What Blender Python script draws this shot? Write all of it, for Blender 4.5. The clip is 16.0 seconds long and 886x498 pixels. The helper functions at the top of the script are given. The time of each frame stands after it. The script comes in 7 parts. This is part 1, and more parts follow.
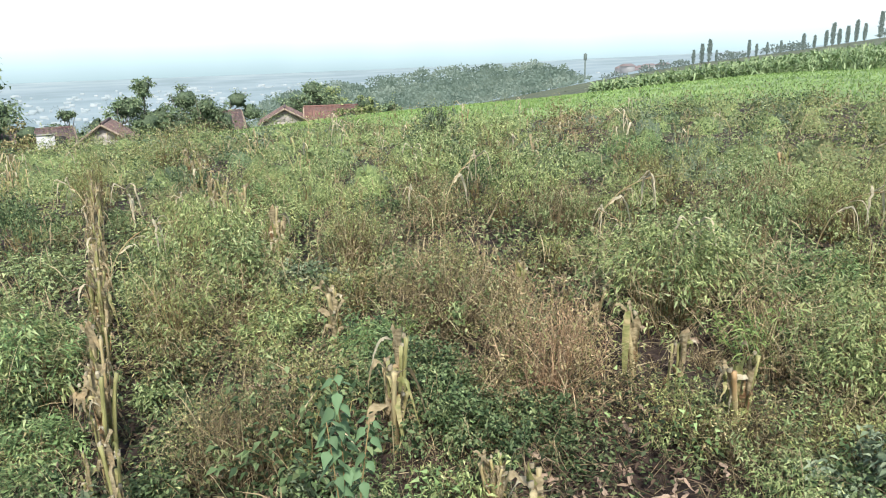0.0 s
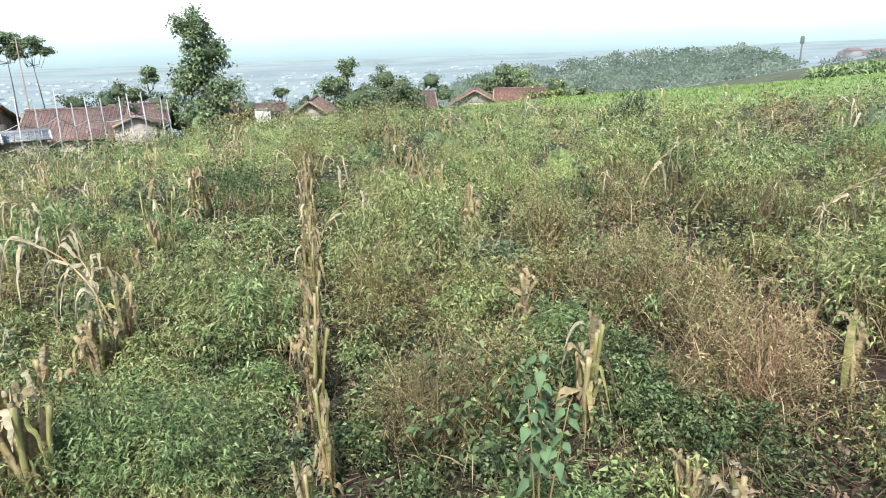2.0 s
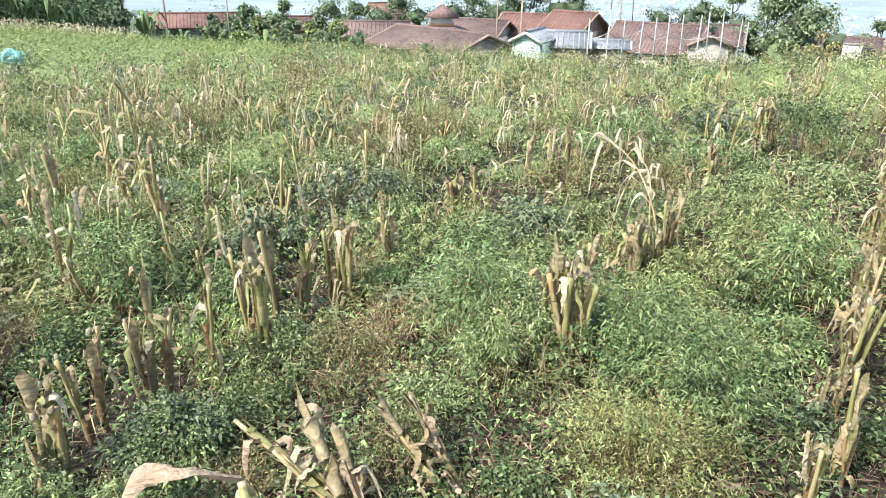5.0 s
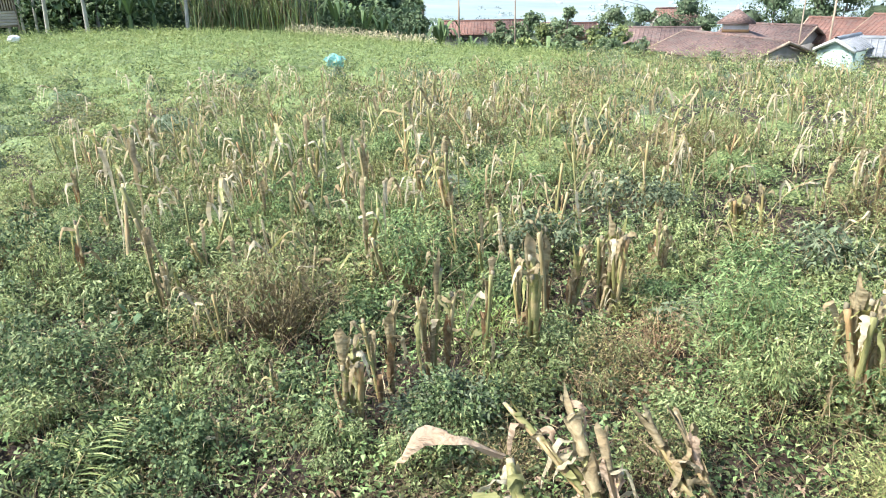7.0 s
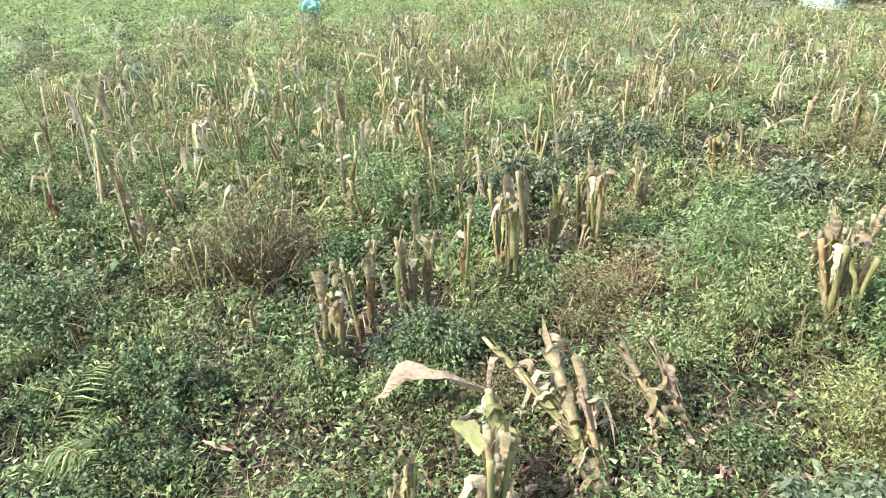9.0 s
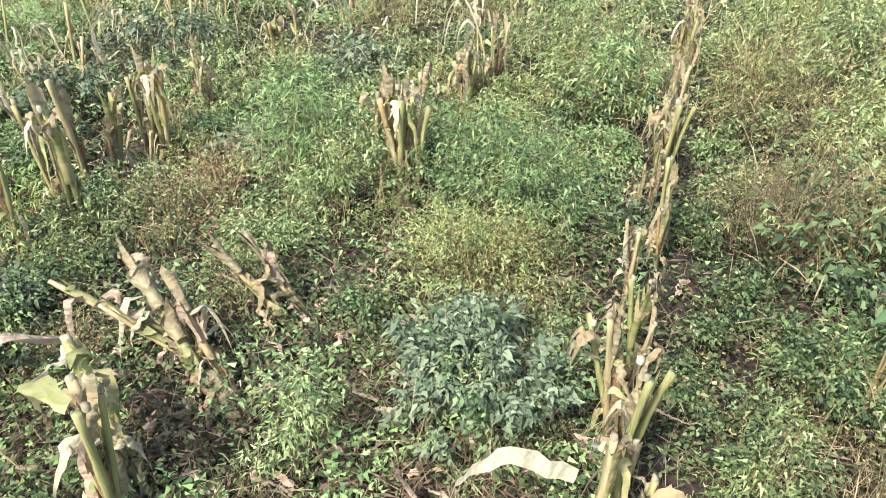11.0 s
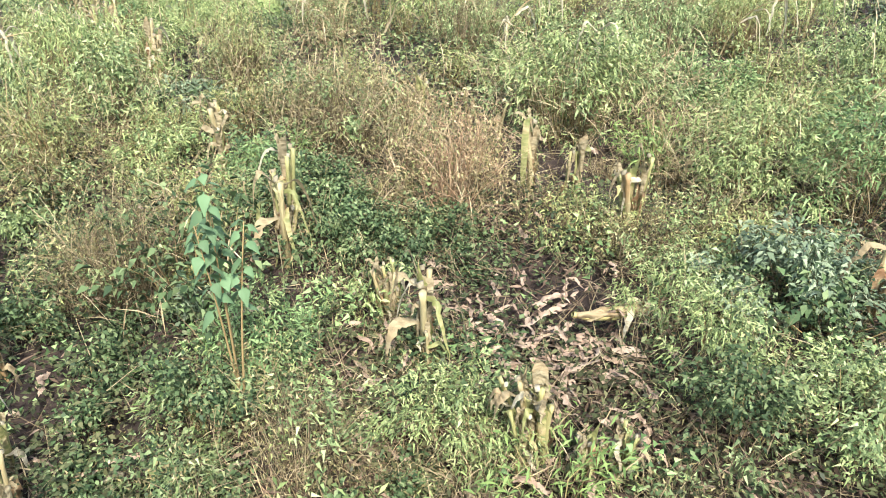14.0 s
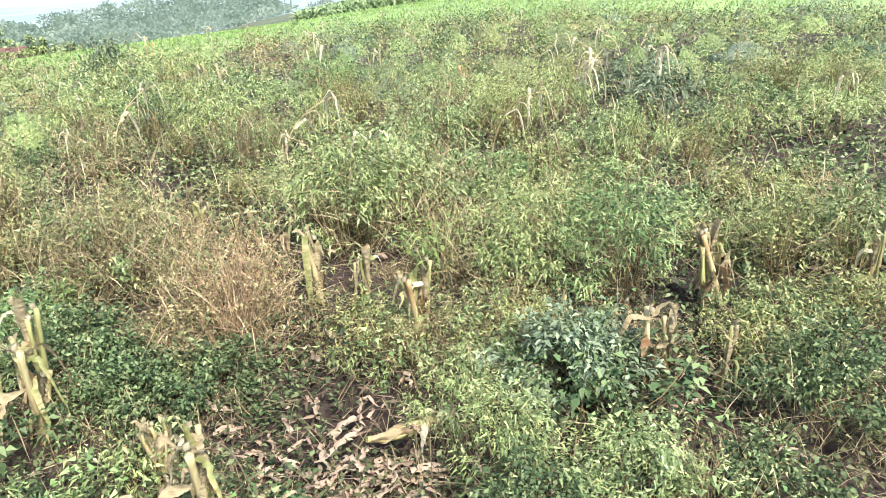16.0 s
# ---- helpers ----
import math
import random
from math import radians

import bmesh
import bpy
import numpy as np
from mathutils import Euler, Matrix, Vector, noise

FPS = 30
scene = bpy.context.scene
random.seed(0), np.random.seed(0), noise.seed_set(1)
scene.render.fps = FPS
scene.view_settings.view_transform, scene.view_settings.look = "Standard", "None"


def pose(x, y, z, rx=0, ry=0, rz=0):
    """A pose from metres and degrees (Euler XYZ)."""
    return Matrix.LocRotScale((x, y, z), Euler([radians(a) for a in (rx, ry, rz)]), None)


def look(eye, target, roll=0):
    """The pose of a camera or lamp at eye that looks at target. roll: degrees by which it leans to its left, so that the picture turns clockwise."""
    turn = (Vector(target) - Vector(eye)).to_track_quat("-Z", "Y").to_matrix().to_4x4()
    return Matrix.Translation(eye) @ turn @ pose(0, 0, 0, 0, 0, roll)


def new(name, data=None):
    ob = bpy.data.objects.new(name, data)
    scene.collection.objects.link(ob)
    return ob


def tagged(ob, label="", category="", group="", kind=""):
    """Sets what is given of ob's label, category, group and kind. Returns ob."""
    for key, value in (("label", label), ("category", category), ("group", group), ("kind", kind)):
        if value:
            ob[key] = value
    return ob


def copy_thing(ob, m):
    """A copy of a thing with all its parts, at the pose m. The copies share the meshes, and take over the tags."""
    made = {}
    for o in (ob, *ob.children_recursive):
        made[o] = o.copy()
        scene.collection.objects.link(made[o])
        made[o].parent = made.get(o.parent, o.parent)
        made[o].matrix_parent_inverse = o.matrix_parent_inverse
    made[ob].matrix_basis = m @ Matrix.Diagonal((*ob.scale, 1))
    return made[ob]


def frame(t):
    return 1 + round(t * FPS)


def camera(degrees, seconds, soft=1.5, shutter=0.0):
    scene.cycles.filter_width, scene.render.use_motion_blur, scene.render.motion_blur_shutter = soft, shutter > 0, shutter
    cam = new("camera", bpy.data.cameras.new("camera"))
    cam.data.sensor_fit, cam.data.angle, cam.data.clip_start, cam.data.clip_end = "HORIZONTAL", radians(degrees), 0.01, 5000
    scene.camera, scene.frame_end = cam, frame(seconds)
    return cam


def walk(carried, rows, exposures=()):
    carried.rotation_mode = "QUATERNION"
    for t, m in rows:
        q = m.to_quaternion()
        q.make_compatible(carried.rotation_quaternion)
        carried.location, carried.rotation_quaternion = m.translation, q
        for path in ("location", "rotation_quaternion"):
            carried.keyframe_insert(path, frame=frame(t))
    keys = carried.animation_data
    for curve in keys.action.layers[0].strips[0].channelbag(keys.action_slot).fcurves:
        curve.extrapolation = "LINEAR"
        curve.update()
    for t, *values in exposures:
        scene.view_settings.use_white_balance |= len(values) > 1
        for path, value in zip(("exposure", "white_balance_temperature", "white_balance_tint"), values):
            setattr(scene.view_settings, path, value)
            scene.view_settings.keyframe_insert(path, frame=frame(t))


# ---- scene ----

cam = camera(65.12, 16.0, soft=1.0)


def aim(t, x, y, z, yaw, pitch, roll):
    return t, pose(x, y, z, 90 + pitch, 0, yaw) @ pose(0, 0, 0, 0, 0, roll)


PATH = [
    (0.0, 0.055, 0.080, 1.635, -25.73, -16.01, -1.45),
    (0.5, 0.037, 0.091, 1.631, -22.95, -16.82, -1.17),
    (1.0, 0.018, 0.097, 1.628, -19.81, -17.08, -1.47),
    (1.5, -0.004, 0.100, 1.630, -15.42, -16.85, -1.10),
    (2.0, -0.027, 0.099, 1.629, -10.52, -16.99, -1.40),
    (2.5, -0.043, 0.117, 1.622, -4.77, -18.53, -0.19),
    (3.0, -0.062, 0.123, 1.618, 1.43, -19.47, 0.44),
    (3.5, -0.094, 0.120, 1.614, 7.02, -20.55, 0.81),
    (4.0, -0.125, 0.110, 1.612, 12.96, -22.08, 2.12),
    (4.5, -0.139, 0.097, 1.606, 23.66, -22.79, 1.46),
    (5.0, -0.149, 0.077, 1.618, 32.89, -22.70, 0.73),
    (5.2, -0.153, 0.067, 1.621, 36.13, -22.33, 0.20),
    (7.3, -0.127, -0.062, 1.666, 57.77, -21.91, -1.87),
    (7.5, -0.119, -0.067, 1.672, 59.10, -21.63, -2.20),
    (8.0, -0.108, -0.074, 1.669, 60.49, -21.29, -2.46),
    (8.2, -0.106, -0.072, 1.663, 60.06, -21.92, -2.63),
    (10.3, -0.146, 0.036, 1.484, 33.35, -32.61, 1.15),
    (10.5, -0.143, 0.047, 1.476, 29.13, -33.28, 1.28),
    (11.0, -0.116, 0.083, 1.471, 18.15, -33.22, 2.21),
    (11.5, -0.088, 0.104, 1.467, 6.44, -33.46, 2.86),
    (12.0, -0.038, 0.118, 1.469, -1.40, -31.78, 1.97),
    (12.5, 0.033, 0.115, 1.480, -9.44, -31.37, 0.93),
    (13.0, 0.091, 0.120, 1.483, -19.50, -32.49, 0.54),
    (13.5, 0.124, 0.113, 1.493, -29.11, -31.06, 0.74),
    (14.0, 0.154, 0.108, 1.495, -33.07, -29.37, 0.02),
    (14.5, 0.187, 0.105, 1.499, -35.37, -28.33, -1.03),
    (15.0, 0.242, 0.094, 1.514, -38.71, -26.75, -2.72),
    (15.5, 0.303, 0.074, 1.534, -43.21, -23.51, -3.54),
    (16.0, 0.344, 0.068, 1.540, -48.17, -22.06, -2.34),
]
EXPOSURES = [(0, 1.1), (2, 1.21), (3.5, 1.4), (5, 1.64), (8, 1.79), (10.5, 1.74), (14.5, 1.82), (16, 1.84)]
walk(cam, [aim(*row) for row in PATH], EXPOSURES)

# ---- sky and sun: a bright overcast ----
SUN_HEIGHT, SUN_TURN = 50, 200
world = bpy.data.worlds.new("overcast_sky")
scene.world = world
world.use_nodes = True
wn, wl = world.node_tree.nodes, world.node_tree.links
sky = wn.new("ShaderNodeTexSky")
sky.sky_type = "NISHITA"
sky.sun_disc = False
sky.sun_elevation, sky.sun_rotation = radians(SUN_HEIGHT), radians(SUN_TURN)
sky.air_density, sky.dust_density, sky.ozone_density = 1.0, 1.5, 1.0
wl.new(sky.outputs[0], wn["Background"].inputs[0])
wn["Background"].inputs[1].default_value = 0.115
sun = new("sun", bpy.data.lights.new("sun", "SUN"))
sun.data.energy, sun.data.angle, sun.data.color = 3.0, radians(10), (1.0, 0.97, 0.935)
sun.matrix_world = look((0, 0, 0), (-math.sin(radians(SUN_TURN)) * math.cos(radians(SUN_HEIGHT)),
                                    -math.cos(radians(SUN_TURN)) * math.cos(radians(SUN_HEIGHT)), -math.sin(radians(SUN_HEIGHT))))

# ---- the land ----
# The lie of the land by bearing (degrees to the left of +y): where the field ends, and how high it and the country behind it lie.
BEARING = [-180, -110, -75, -58, -48, -40, -31, -18, -9, 2, 11, 22, 40, 53, 71, 86, 110, 180]
FIELD_END = [40, 42, 45, 45, 45, 38, 34, 30, 28, 26, 24, 24, 26, 30, 36, 36, 40, 40]
DIP = [-3, -1.5, -1.1, -1.4, -1.8, -2.9, -3.6, -4.3, -5.2, -5.8, -6.8, -7.1, -6.7, -5.8, -3.7, -3.1, -3.0, -3]
BEHIND = [-2, 0, 1.0, 0.3, -0.5, -3, -5.0, -5.4, -5.6, -5.8, -5.8, -5.8, -5.6, -4.2, -1.4, -1.2, -2, -2]
AT_100 = [0, 3, 2.5, 0.6, -1.2, -4.5, -8, -12, -14, -15, -15, -15, -13, -9, -4, -2, 0, 0]
AT_400 = [0, 30, 20, 2.5, -6, -11, -25, -32, -55, -60, -60, -60, -50, -30, -10, 0, 0, 0]
AT_1500 = [0, 90, 60, 0, -55, -60, -85, -105, -110, -112, -112, -112, -110, -100, -60, -20, 0, 0]


def lie(x, y):
    """Height of the ground, for arrays of places."""
    x, y = np.asarray(x, float), np.asarray(y, float)
    r = np.hypot(x, y)
    a = np.degrees(np.arctan2(-x, y))
    def by(table):
        wide = [0.25 * np.interp((a + d + 180) % 360 - 180, BEARING, table) for d in (-6, -2, 2, 6)]
        return sum(wide)
    end = by(FIELD_END)
    rim = 1.63 + end * np.tan(np.radians(by(DIP))) - 0.38
    near = 0.1 + (0.119 * x + 0.089 * y) / (1 + r / 3)
    at_end = 0.1 + (0.119 * x + 0.089 * y) / np.maximum(r, 0.01) * end / (1 + end / 3)
    field = near + (rim - at_end) * np.minimum(r / end, 1) ** 2
    def ease(v):
        v = np.clip(v, 0, 1)
        return v * v * (3 - 2 * v)
    # a low bank carries the footpath
    off = y - (0.033 * np.maximum(x, -10) - 0.16)
    bank = np.interp(x, [-40, -26, -17, -8, 0, 4], [-0.62, -0.3, -0.16, 0.06, 0.16, 0.25]) - 0.05 - 0.55 * np.maximum(off, 0)
    field = np.where((off < 0.8) & (r < end), np.maximum(field, bank), field)
    under = np.interp(x, [-40, -26, -17, -8, 0, 4], [-0.62, -0.3, -0.16, 0.06, 0.16, 0.25]) - 0.1
    field = np.where((off < -0.02) & (off > -1.7) & (r < end), np.minimum(field, under), field)
    z = field + (by(BEHIND) - rim) * ease((r - end) / 12)
    far = np.log(np.maximum(r, 1))
    z = z + (by(AT_100) - by(BEHIND)) * np.clip((far - np.log(end + 12)) / (np.log(100) - np.log(end + 12)), 0, 1)
    z = z + (by(AT_400) - by(AT_100)) * np.clip((far - np.log(100)) / np.log(4), 0, 1)
    return z + (by(AT_1500) - by(AT_400)) * np.clip((far - np.log(400)) / np.log(1500 / 400), 0, 1)

rng = np.random.default_rng(7)


def bearing(a, d):
    """The place at a bearing (degrees to the left of +y) and a distance."""
    return -math.sin(radians(a)) * d, math.cos(radians(a)) * d


def ground_z(x, y):
    return float(lie(x, y))


# ---- materials ----
def nodes_of(name):
    m = bpy.data.materials.new(name)
    m.use_nodes = True
    t = m.node_tree
    return m, t.nodes, t.links, t.nodes["Principled BSDF"]


def ramp_node(n, stops):
    r = n.new("ShaderNodeValToRGB")
    while len(r.color_ramp.elements) < len(stops):
        r.color_ramp.elements.new(0.5)
    for e, (p, c) in zip(r.color_ramp.elements, stops):
        e.position, e.color = p, (*c, 1)
    return r


def leaf_material(name, colours, through_light=0.17, rough=0.55, patch=None, patch_scale=0.6):
    """Foliage: each leaf takes its own colour; patch mixes in a second set of colours over metres."""
    m, n, l, b = nodes_of(name)
    geo = n.new("ShaderNodeNewGeometry")
    info = n.new("ShaderNodeObjectInfo")
    step = 1 / max(1, len(colours) - 1)
    spread = (0.08, 0.6, 1.0) if len(colours) == 3 else [i * step for i in range(len(colours))]
    r = ramp_node(n, list(zip(spread, colours)))
    l.new(geo.outputs["Random Per Island"], r.inputs[0])
    colour = r.outputs[0]
    if patch:
        coord = n.new("ShaderNodeTexCoord")
        noise_t = n.new("ShaderNodeTexNoise")
        noise_t.inputs["Scale"].default_value = patch_scale
        noise_t.inputs["Detail"].default_value = 4
        l.new(coord.outputs["Object"], noise_t.inputs["Vector"])
        mask = ramp_node(n, [(0.46, (0, 0, 0)), (0.6, (1, 1, 1))])
        l.new(noise_t.outputs["Fac"], mask.inputs[0])
        step2 = 1 / max(1, len(patch) - 1)
        r2 = ramp_node(n, [(i * step2 * (1.2 if i == 1 else 1), c) for i, c in enumerate(patch)])
        l.new(geo.outputs["Random Per Island"], r2.inputs[0])
        mix = n.new("ShaderNodeMix")
        mix.data_type = "RGBA"
        l.new(mask.outputs[0], mix.inputs["Factor"])
        l.new(colour, mix.inputs["A"])
        l.new(r2.outputs[0], mix.inputs["B"])
        colour = mix.outputs["Result"]
    hsv = n.new("ShaderNodeHueSaturation")
    vary = n.new("ShaderNodeMapRange")
    vary.inputs["To Min"].default_value, vary.inputs["To Max"].default_value = 0.8, 1.2
    l.new(info.outputs["Random"], vary.inputs["Value"])
    l.new(vary.outputs[0], hsv.inputs["Value"])
    l.new(colour, hsv.inputs["Color"])
    l.new(hsv.outputs[0], b.inputs["Base Color"])
    b.inputs["Roughness"].default_value = rough
    b.inputs["Specular IOR Level"].default_value = 0.16
    out = n["Material Output"]
    trans = n.new("ShaderNodeBsdfTranslucent")
    l.new(hsv.outputs[0], trans.inputs[0])
    both = n.new("ShaderNodeMixShader")
    both.inputs[0].default_value = through_light * 0.5
    l.new(b.outputs[0], both.inputs[1])
    l.new(trans.outputs[0], both.inputs[2])
    l.new(both.outputs[0], out.inputs[0])
    return m


def surface(name, dark, light, scale=8, rough=0.85, bump=0.3, detail=6, streak=(1, 1, 1), metal=0.0, spots=None, through_light=0.0):
    """A grained surface: two colours through fine noise, stains at a larger scale, and bump."""
    m, n, l, b = nodes_of(name)
    coord, mapping = n.new("ShaderNodeTexCoord"), n.new("ShaderNodeMapping")
    mapping.inputs["Scale"].default_value = streak
    l.new(coord.outputs["Object"], mapping.inputs[0])
    fine, coarse = n.new("ShaderNodeTexNoise"), n.new("ShaderNodeTexNoise")
    fine.inputs["Scale"].default_value, fine.inputs["Detail"].default_value = scale, detail
    coarse.inputs["Scale"].default_value, coarse.inputs["Detail"].default_value = scale / 9, 3
    l.new(mapping.outputs[0], fine.inputs["Vector"])
    l.new(coord.outputs["Object"], coarse.inputs["Vector"])
    r = ramp_node(n, [(0.3, dark), (0.7, light)])
    l.new(fine.outputs["Fac"], r.inputs[0])
    stain = ramp_node(n, [(0.35, (0.62, 0.62, 0.62)), (0.65, (1.1, 1.1, 1.1))])
    l.new(coarse.outputs["Fac"], stain.inputs[0])
    mul = n.new("ShaderNodeMix")
    mul.data_type, mul.blend_type = "RGBA", "MULTIPLY"
    mul.inputs["Factor"].default_value = 1
    l.new(r.outputs[0], mul.inputs["A"])
    l.new(stain.outputs[0], mul.inputs["B"])
    colour = mul.outputs["Result"]
    if spots:
        mask = ramp_node(n, [(0.5, (0, 0, 0)), (0.62, (1, 1, 1))])
        third = n.new("ShaderNodeTexNoise")
        third.inputs["Scale"].default_value, third.inputs["Detail"].default_value = scale / 4, 5
        l.new(mapping.outputs[0], third.inputs["Vector"])
        l.new(third.outputs["Fac"], mask.inputs[0])
        mix = n.new("ShaderNodeMix")
        mix.data_type = "RGBA"
        mix.inputs["B"].default_value = (*spots, 1)
        l.new(mask.outputs[0], mix.inputs["Factor"])
        l.new(colour, mix.inputs["A"])
        colour = mix.outputs["Result"]
    l.new(colour, b.inputs["Base Color"])
    b.inputs["Roughness"].default_value, b.inputs["Metallic"].default_value = rough, metal
    bm_node = n.new("ShaderNodeBump")
    bm_node.inputs["Strength"].default_value = bump
    bm_node.inputs["Distance"].default_value = 0.03
    l.new(fine.outputs["Fac"], bm_node.inputs["Height"])
    l.new(bm_node.outputs[0], b.inputs["Normal"])
    if through_light:
        trans, both = n.new("ShaderNodeBsdfTranslucent"), n.new("ShaderNodeMixShader")
        both.inputs[0].default_value = through_light
        l.new(colour, trans.inputs[0])
        l.new(b.outputs[0], both.inputs[1])
        l.new(trans.outputs[0], both.inputs[2])
        l.new(both.outputs[0], n["Material Output"].inputs[0])
    return m


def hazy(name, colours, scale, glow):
    """Distant country: haze painted in as emission, over a little of the land's colour."""
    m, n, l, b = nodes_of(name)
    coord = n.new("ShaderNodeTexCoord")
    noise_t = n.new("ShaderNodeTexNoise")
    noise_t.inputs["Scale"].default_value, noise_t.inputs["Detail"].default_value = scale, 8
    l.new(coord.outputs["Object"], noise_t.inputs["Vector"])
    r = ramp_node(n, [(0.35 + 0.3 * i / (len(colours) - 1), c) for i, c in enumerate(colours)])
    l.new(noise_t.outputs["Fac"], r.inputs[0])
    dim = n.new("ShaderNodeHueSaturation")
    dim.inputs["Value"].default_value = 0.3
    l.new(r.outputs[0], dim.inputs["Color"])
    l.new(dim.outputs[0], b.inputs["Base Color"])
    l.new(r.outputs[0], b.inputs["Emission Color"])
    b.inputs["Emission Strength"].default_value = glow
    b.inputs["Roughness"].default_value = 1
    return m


SOIL = surface("soil", (0.016, 0.01, 0.007), (0.06, 0.038, 0.026), 14, 0.95, 0.9)
MEADOW = surface("meadow_ground", (0.15, 0.235, 0.07), (0.24, 0.33, 0.105), 3, 0.9, 0.2)
SCRUB = surface("village_ground", (0.05, 0.07, 0.03), (0.13, 0.14, 0.07), 1, 0.95, 0.3)
# Valley floor with the pale glow of haze painted into its emission.
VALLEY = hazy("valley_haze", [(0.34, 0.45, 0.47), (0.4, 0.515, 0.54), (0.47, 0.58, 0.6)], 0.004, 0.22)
FEATHERY = leaf_material("feathery_leaf", [(0.088, 0.125, 0.043), (0.242, 0.295, 0.11), (0.425, 0.46, 0.205)], 0.36)
GREEN_LEAF = leaf_material("green_leaf", [(0.06, 0.09, 0.034), (0.188, 0.24, 0.095), (0.365, 0.415, 0.2)], 0.3)
LUSH_LEAF = leaf_material("lush_leaf", [(0.06, 0.105, 0.04), (0.165, 0.25, 0.09), (0.31, 0.4, 0.175)], 0.34)
DARK_LEAF = leaf_material("dark_leaf", [(0.032, 0.056, 0.024), (0.092, 0.138, 0.056), (0.2, 0.255, 0.115)], 0.26)
BLUE_LEAF = leaf_material("grey_green_leaf", [(0.075, 0.105, 0.06), (0.165, 0.21, 0.12), (0.28, 0.325, 0.2)], 0.28, 0.72)
YELLOW_LEAF = leaf_material("yellow_green_leaf", [(0.11, 0.132, 0.044), (0.27, 0.295, 0.105), (0.44, 0.435, 0.19)], 0.34)
OLIVE = leaf_material("olive_leaf", [(0.085, 0.078, 0.033), (0.225, 0.19, 0.083), (0.4, 0.335, 0.18)], 0.22)
RUSTY = leaf_material("rusty_stem", [(0.145, 0.088, 0.05), (0.34, 0.225, 0.13), (0.5, 0.37, 0.22)], 0.2)
WEED_STEM = leaf_material("weed_stem", [(0.11, 0.075, 0.035), (0.26, 0.19, 0.085), (0.3, 0.27, 0.11)], 0.1)
# Ground layer darkened below the other leaves: gap shade put into its colour.
COVER = leaf_material("ground_cover_leaf", [(0.022, 0.036, 0.016), (0.058, 0.083, 0.034), (0.135, 0.168, 0.072)], 0.18, 0.5,
                      [(0.03, 0.034, 0.016), (0.078, 0.08, 0.034), (0.16, 0.15, 0.072)], 0.9)
CROP_LEAF = leaf_material("crop_leaf", [(0.157, 0.22, 0.075), (0.268, 0.34, 0.122), (0.39, 0.45, 0.19)], 0.25, 0.6,
                          [(0.18, 0.22, 0.07), (0.31, 0.355, 0.12), (0.42, 0.45, 0.185)], 0.3)
STRAW = leaf_material("straw", [(0.16, 0.12, 0.065), (0.33, 0.255, 0.14), (0.52, 0.43, 0.26)], 0.2, 0.6)
# A darker copy of STRAW, for dry grass, olive stems and straw close by.
DULL_STRAW = leaf_material("darker_straw", [(0.09, 0.068, 0.037), (0.2, 0.155, 0.085), (0.36, 0.295, 0.175)], 0.2, 0.7)
# Litter is likewise darkened to paint shade between the plants.
LITTER = leaf_material("brown_litter", [(0.035, 0.023, 0.016), (0.11, 0.075, 0.05), (0.3, 0.215, 0.15)], 0.1, 0.8)
MAIZE = leaf_material("maize_leaf", [(0.13, 0.19, 0.085), (0.2, 0.27, 0.125), (0.31, 0.37, 0.19)], 0.25)
GRASS = leaf_material("meadow_blade", [(0.175, 0.275, 0.085), (0.225, 0.33, 0.105), (0.28, 0.375, 0.135)], 0.3)
# Tree greens paled and greyed: slight distance haze put into the colour.
TREE_LEAF = leaf_material("tree_leaf", [(0.09, 0.135, 0.067), (0.15, 0.205, 0.105), (0.235, 0.29, 0.155)], 0.2)
DARK_TREE = leaf_material("forest_leaf", [(0.06, 0.098, 0.052), (0.105, 0.155, 0.078), (0.18, 0.235, 0.125)], 0.2)
BANANA_LEAF = leaf_material("banana_leaf", [(0.09, 0.14, 0.055), (0.14, 0.2, 0.085), (0.22, 0.27, 0.135)], 0.2, 0.4)
# Far trees carry painted haze: a bluish glow in their emission.
HAZED_TREE = hazy("hill_wood", [(0.13, 0.19, 0.15), (0.19, 0.26, 0.205), (0.27, 0.34, 0.27)], 0.05, 0.34)
HAZED_CYPRESS = hazy("hazed_cypress", [(0.15, 0.2, 0.18), (0.22, 0.28, 0.245)], 0.3, 0.34)
STALK = surface("corn_stalk", (0.26, 0.2, 0.09), (0.54, 0.46, 0.24), 20, 0.6, 0.4, 6, (2, 2, 0.25), spots=(0.34, 0.22, 0.1))
GREEN_STALK = surface("green_corn_stalk", (0.165, 0.165, 0.055), (0.38, 0.36, 0.14), 20, 0.6, 0.4, 6, (2, 2, 0.25), spots=(0.34, 0.26, 0.11))
PITH = surface("cut_pith", (0.2, 0.17, 0.1), (0.36, 0.31, 0.2), 60, 0.9, 0.2)
PALE_PITH = surface("fresh_cut_pith", (0.29, 0.255, 0.16), (0.46, 0.41, 0.28), 60, 0.9, 0.2)
HUSK = surface("dry_corn_leaf", (0.25, 0.19, 0.095), (0.54, 0.455, 0.265), 30, 0.75, 0.5, 6, (1, 1, 3), spots=(0.4, 0.3, 0.16), through_light=0.35)
FALLEN_HUSK = surface("fallen_corn_leaf", (0.26, 0.175, 0.11), (0.6, 0.46, 0.33), 30, 0.8, 0.5, 6, (1, 1, 3), spots=(0.44, 0.31, 0.21), through_light=0.2)
RUST_HUSK = surface("rusty_leaf_sheath", (0.22, 0.14, 0.065), (0.47, 0.325, 0.17), 24, 0.75, 0.5, 6, (1, 1, 3), spots=(0.26, 0.14, 0.065), through_light=0.35)
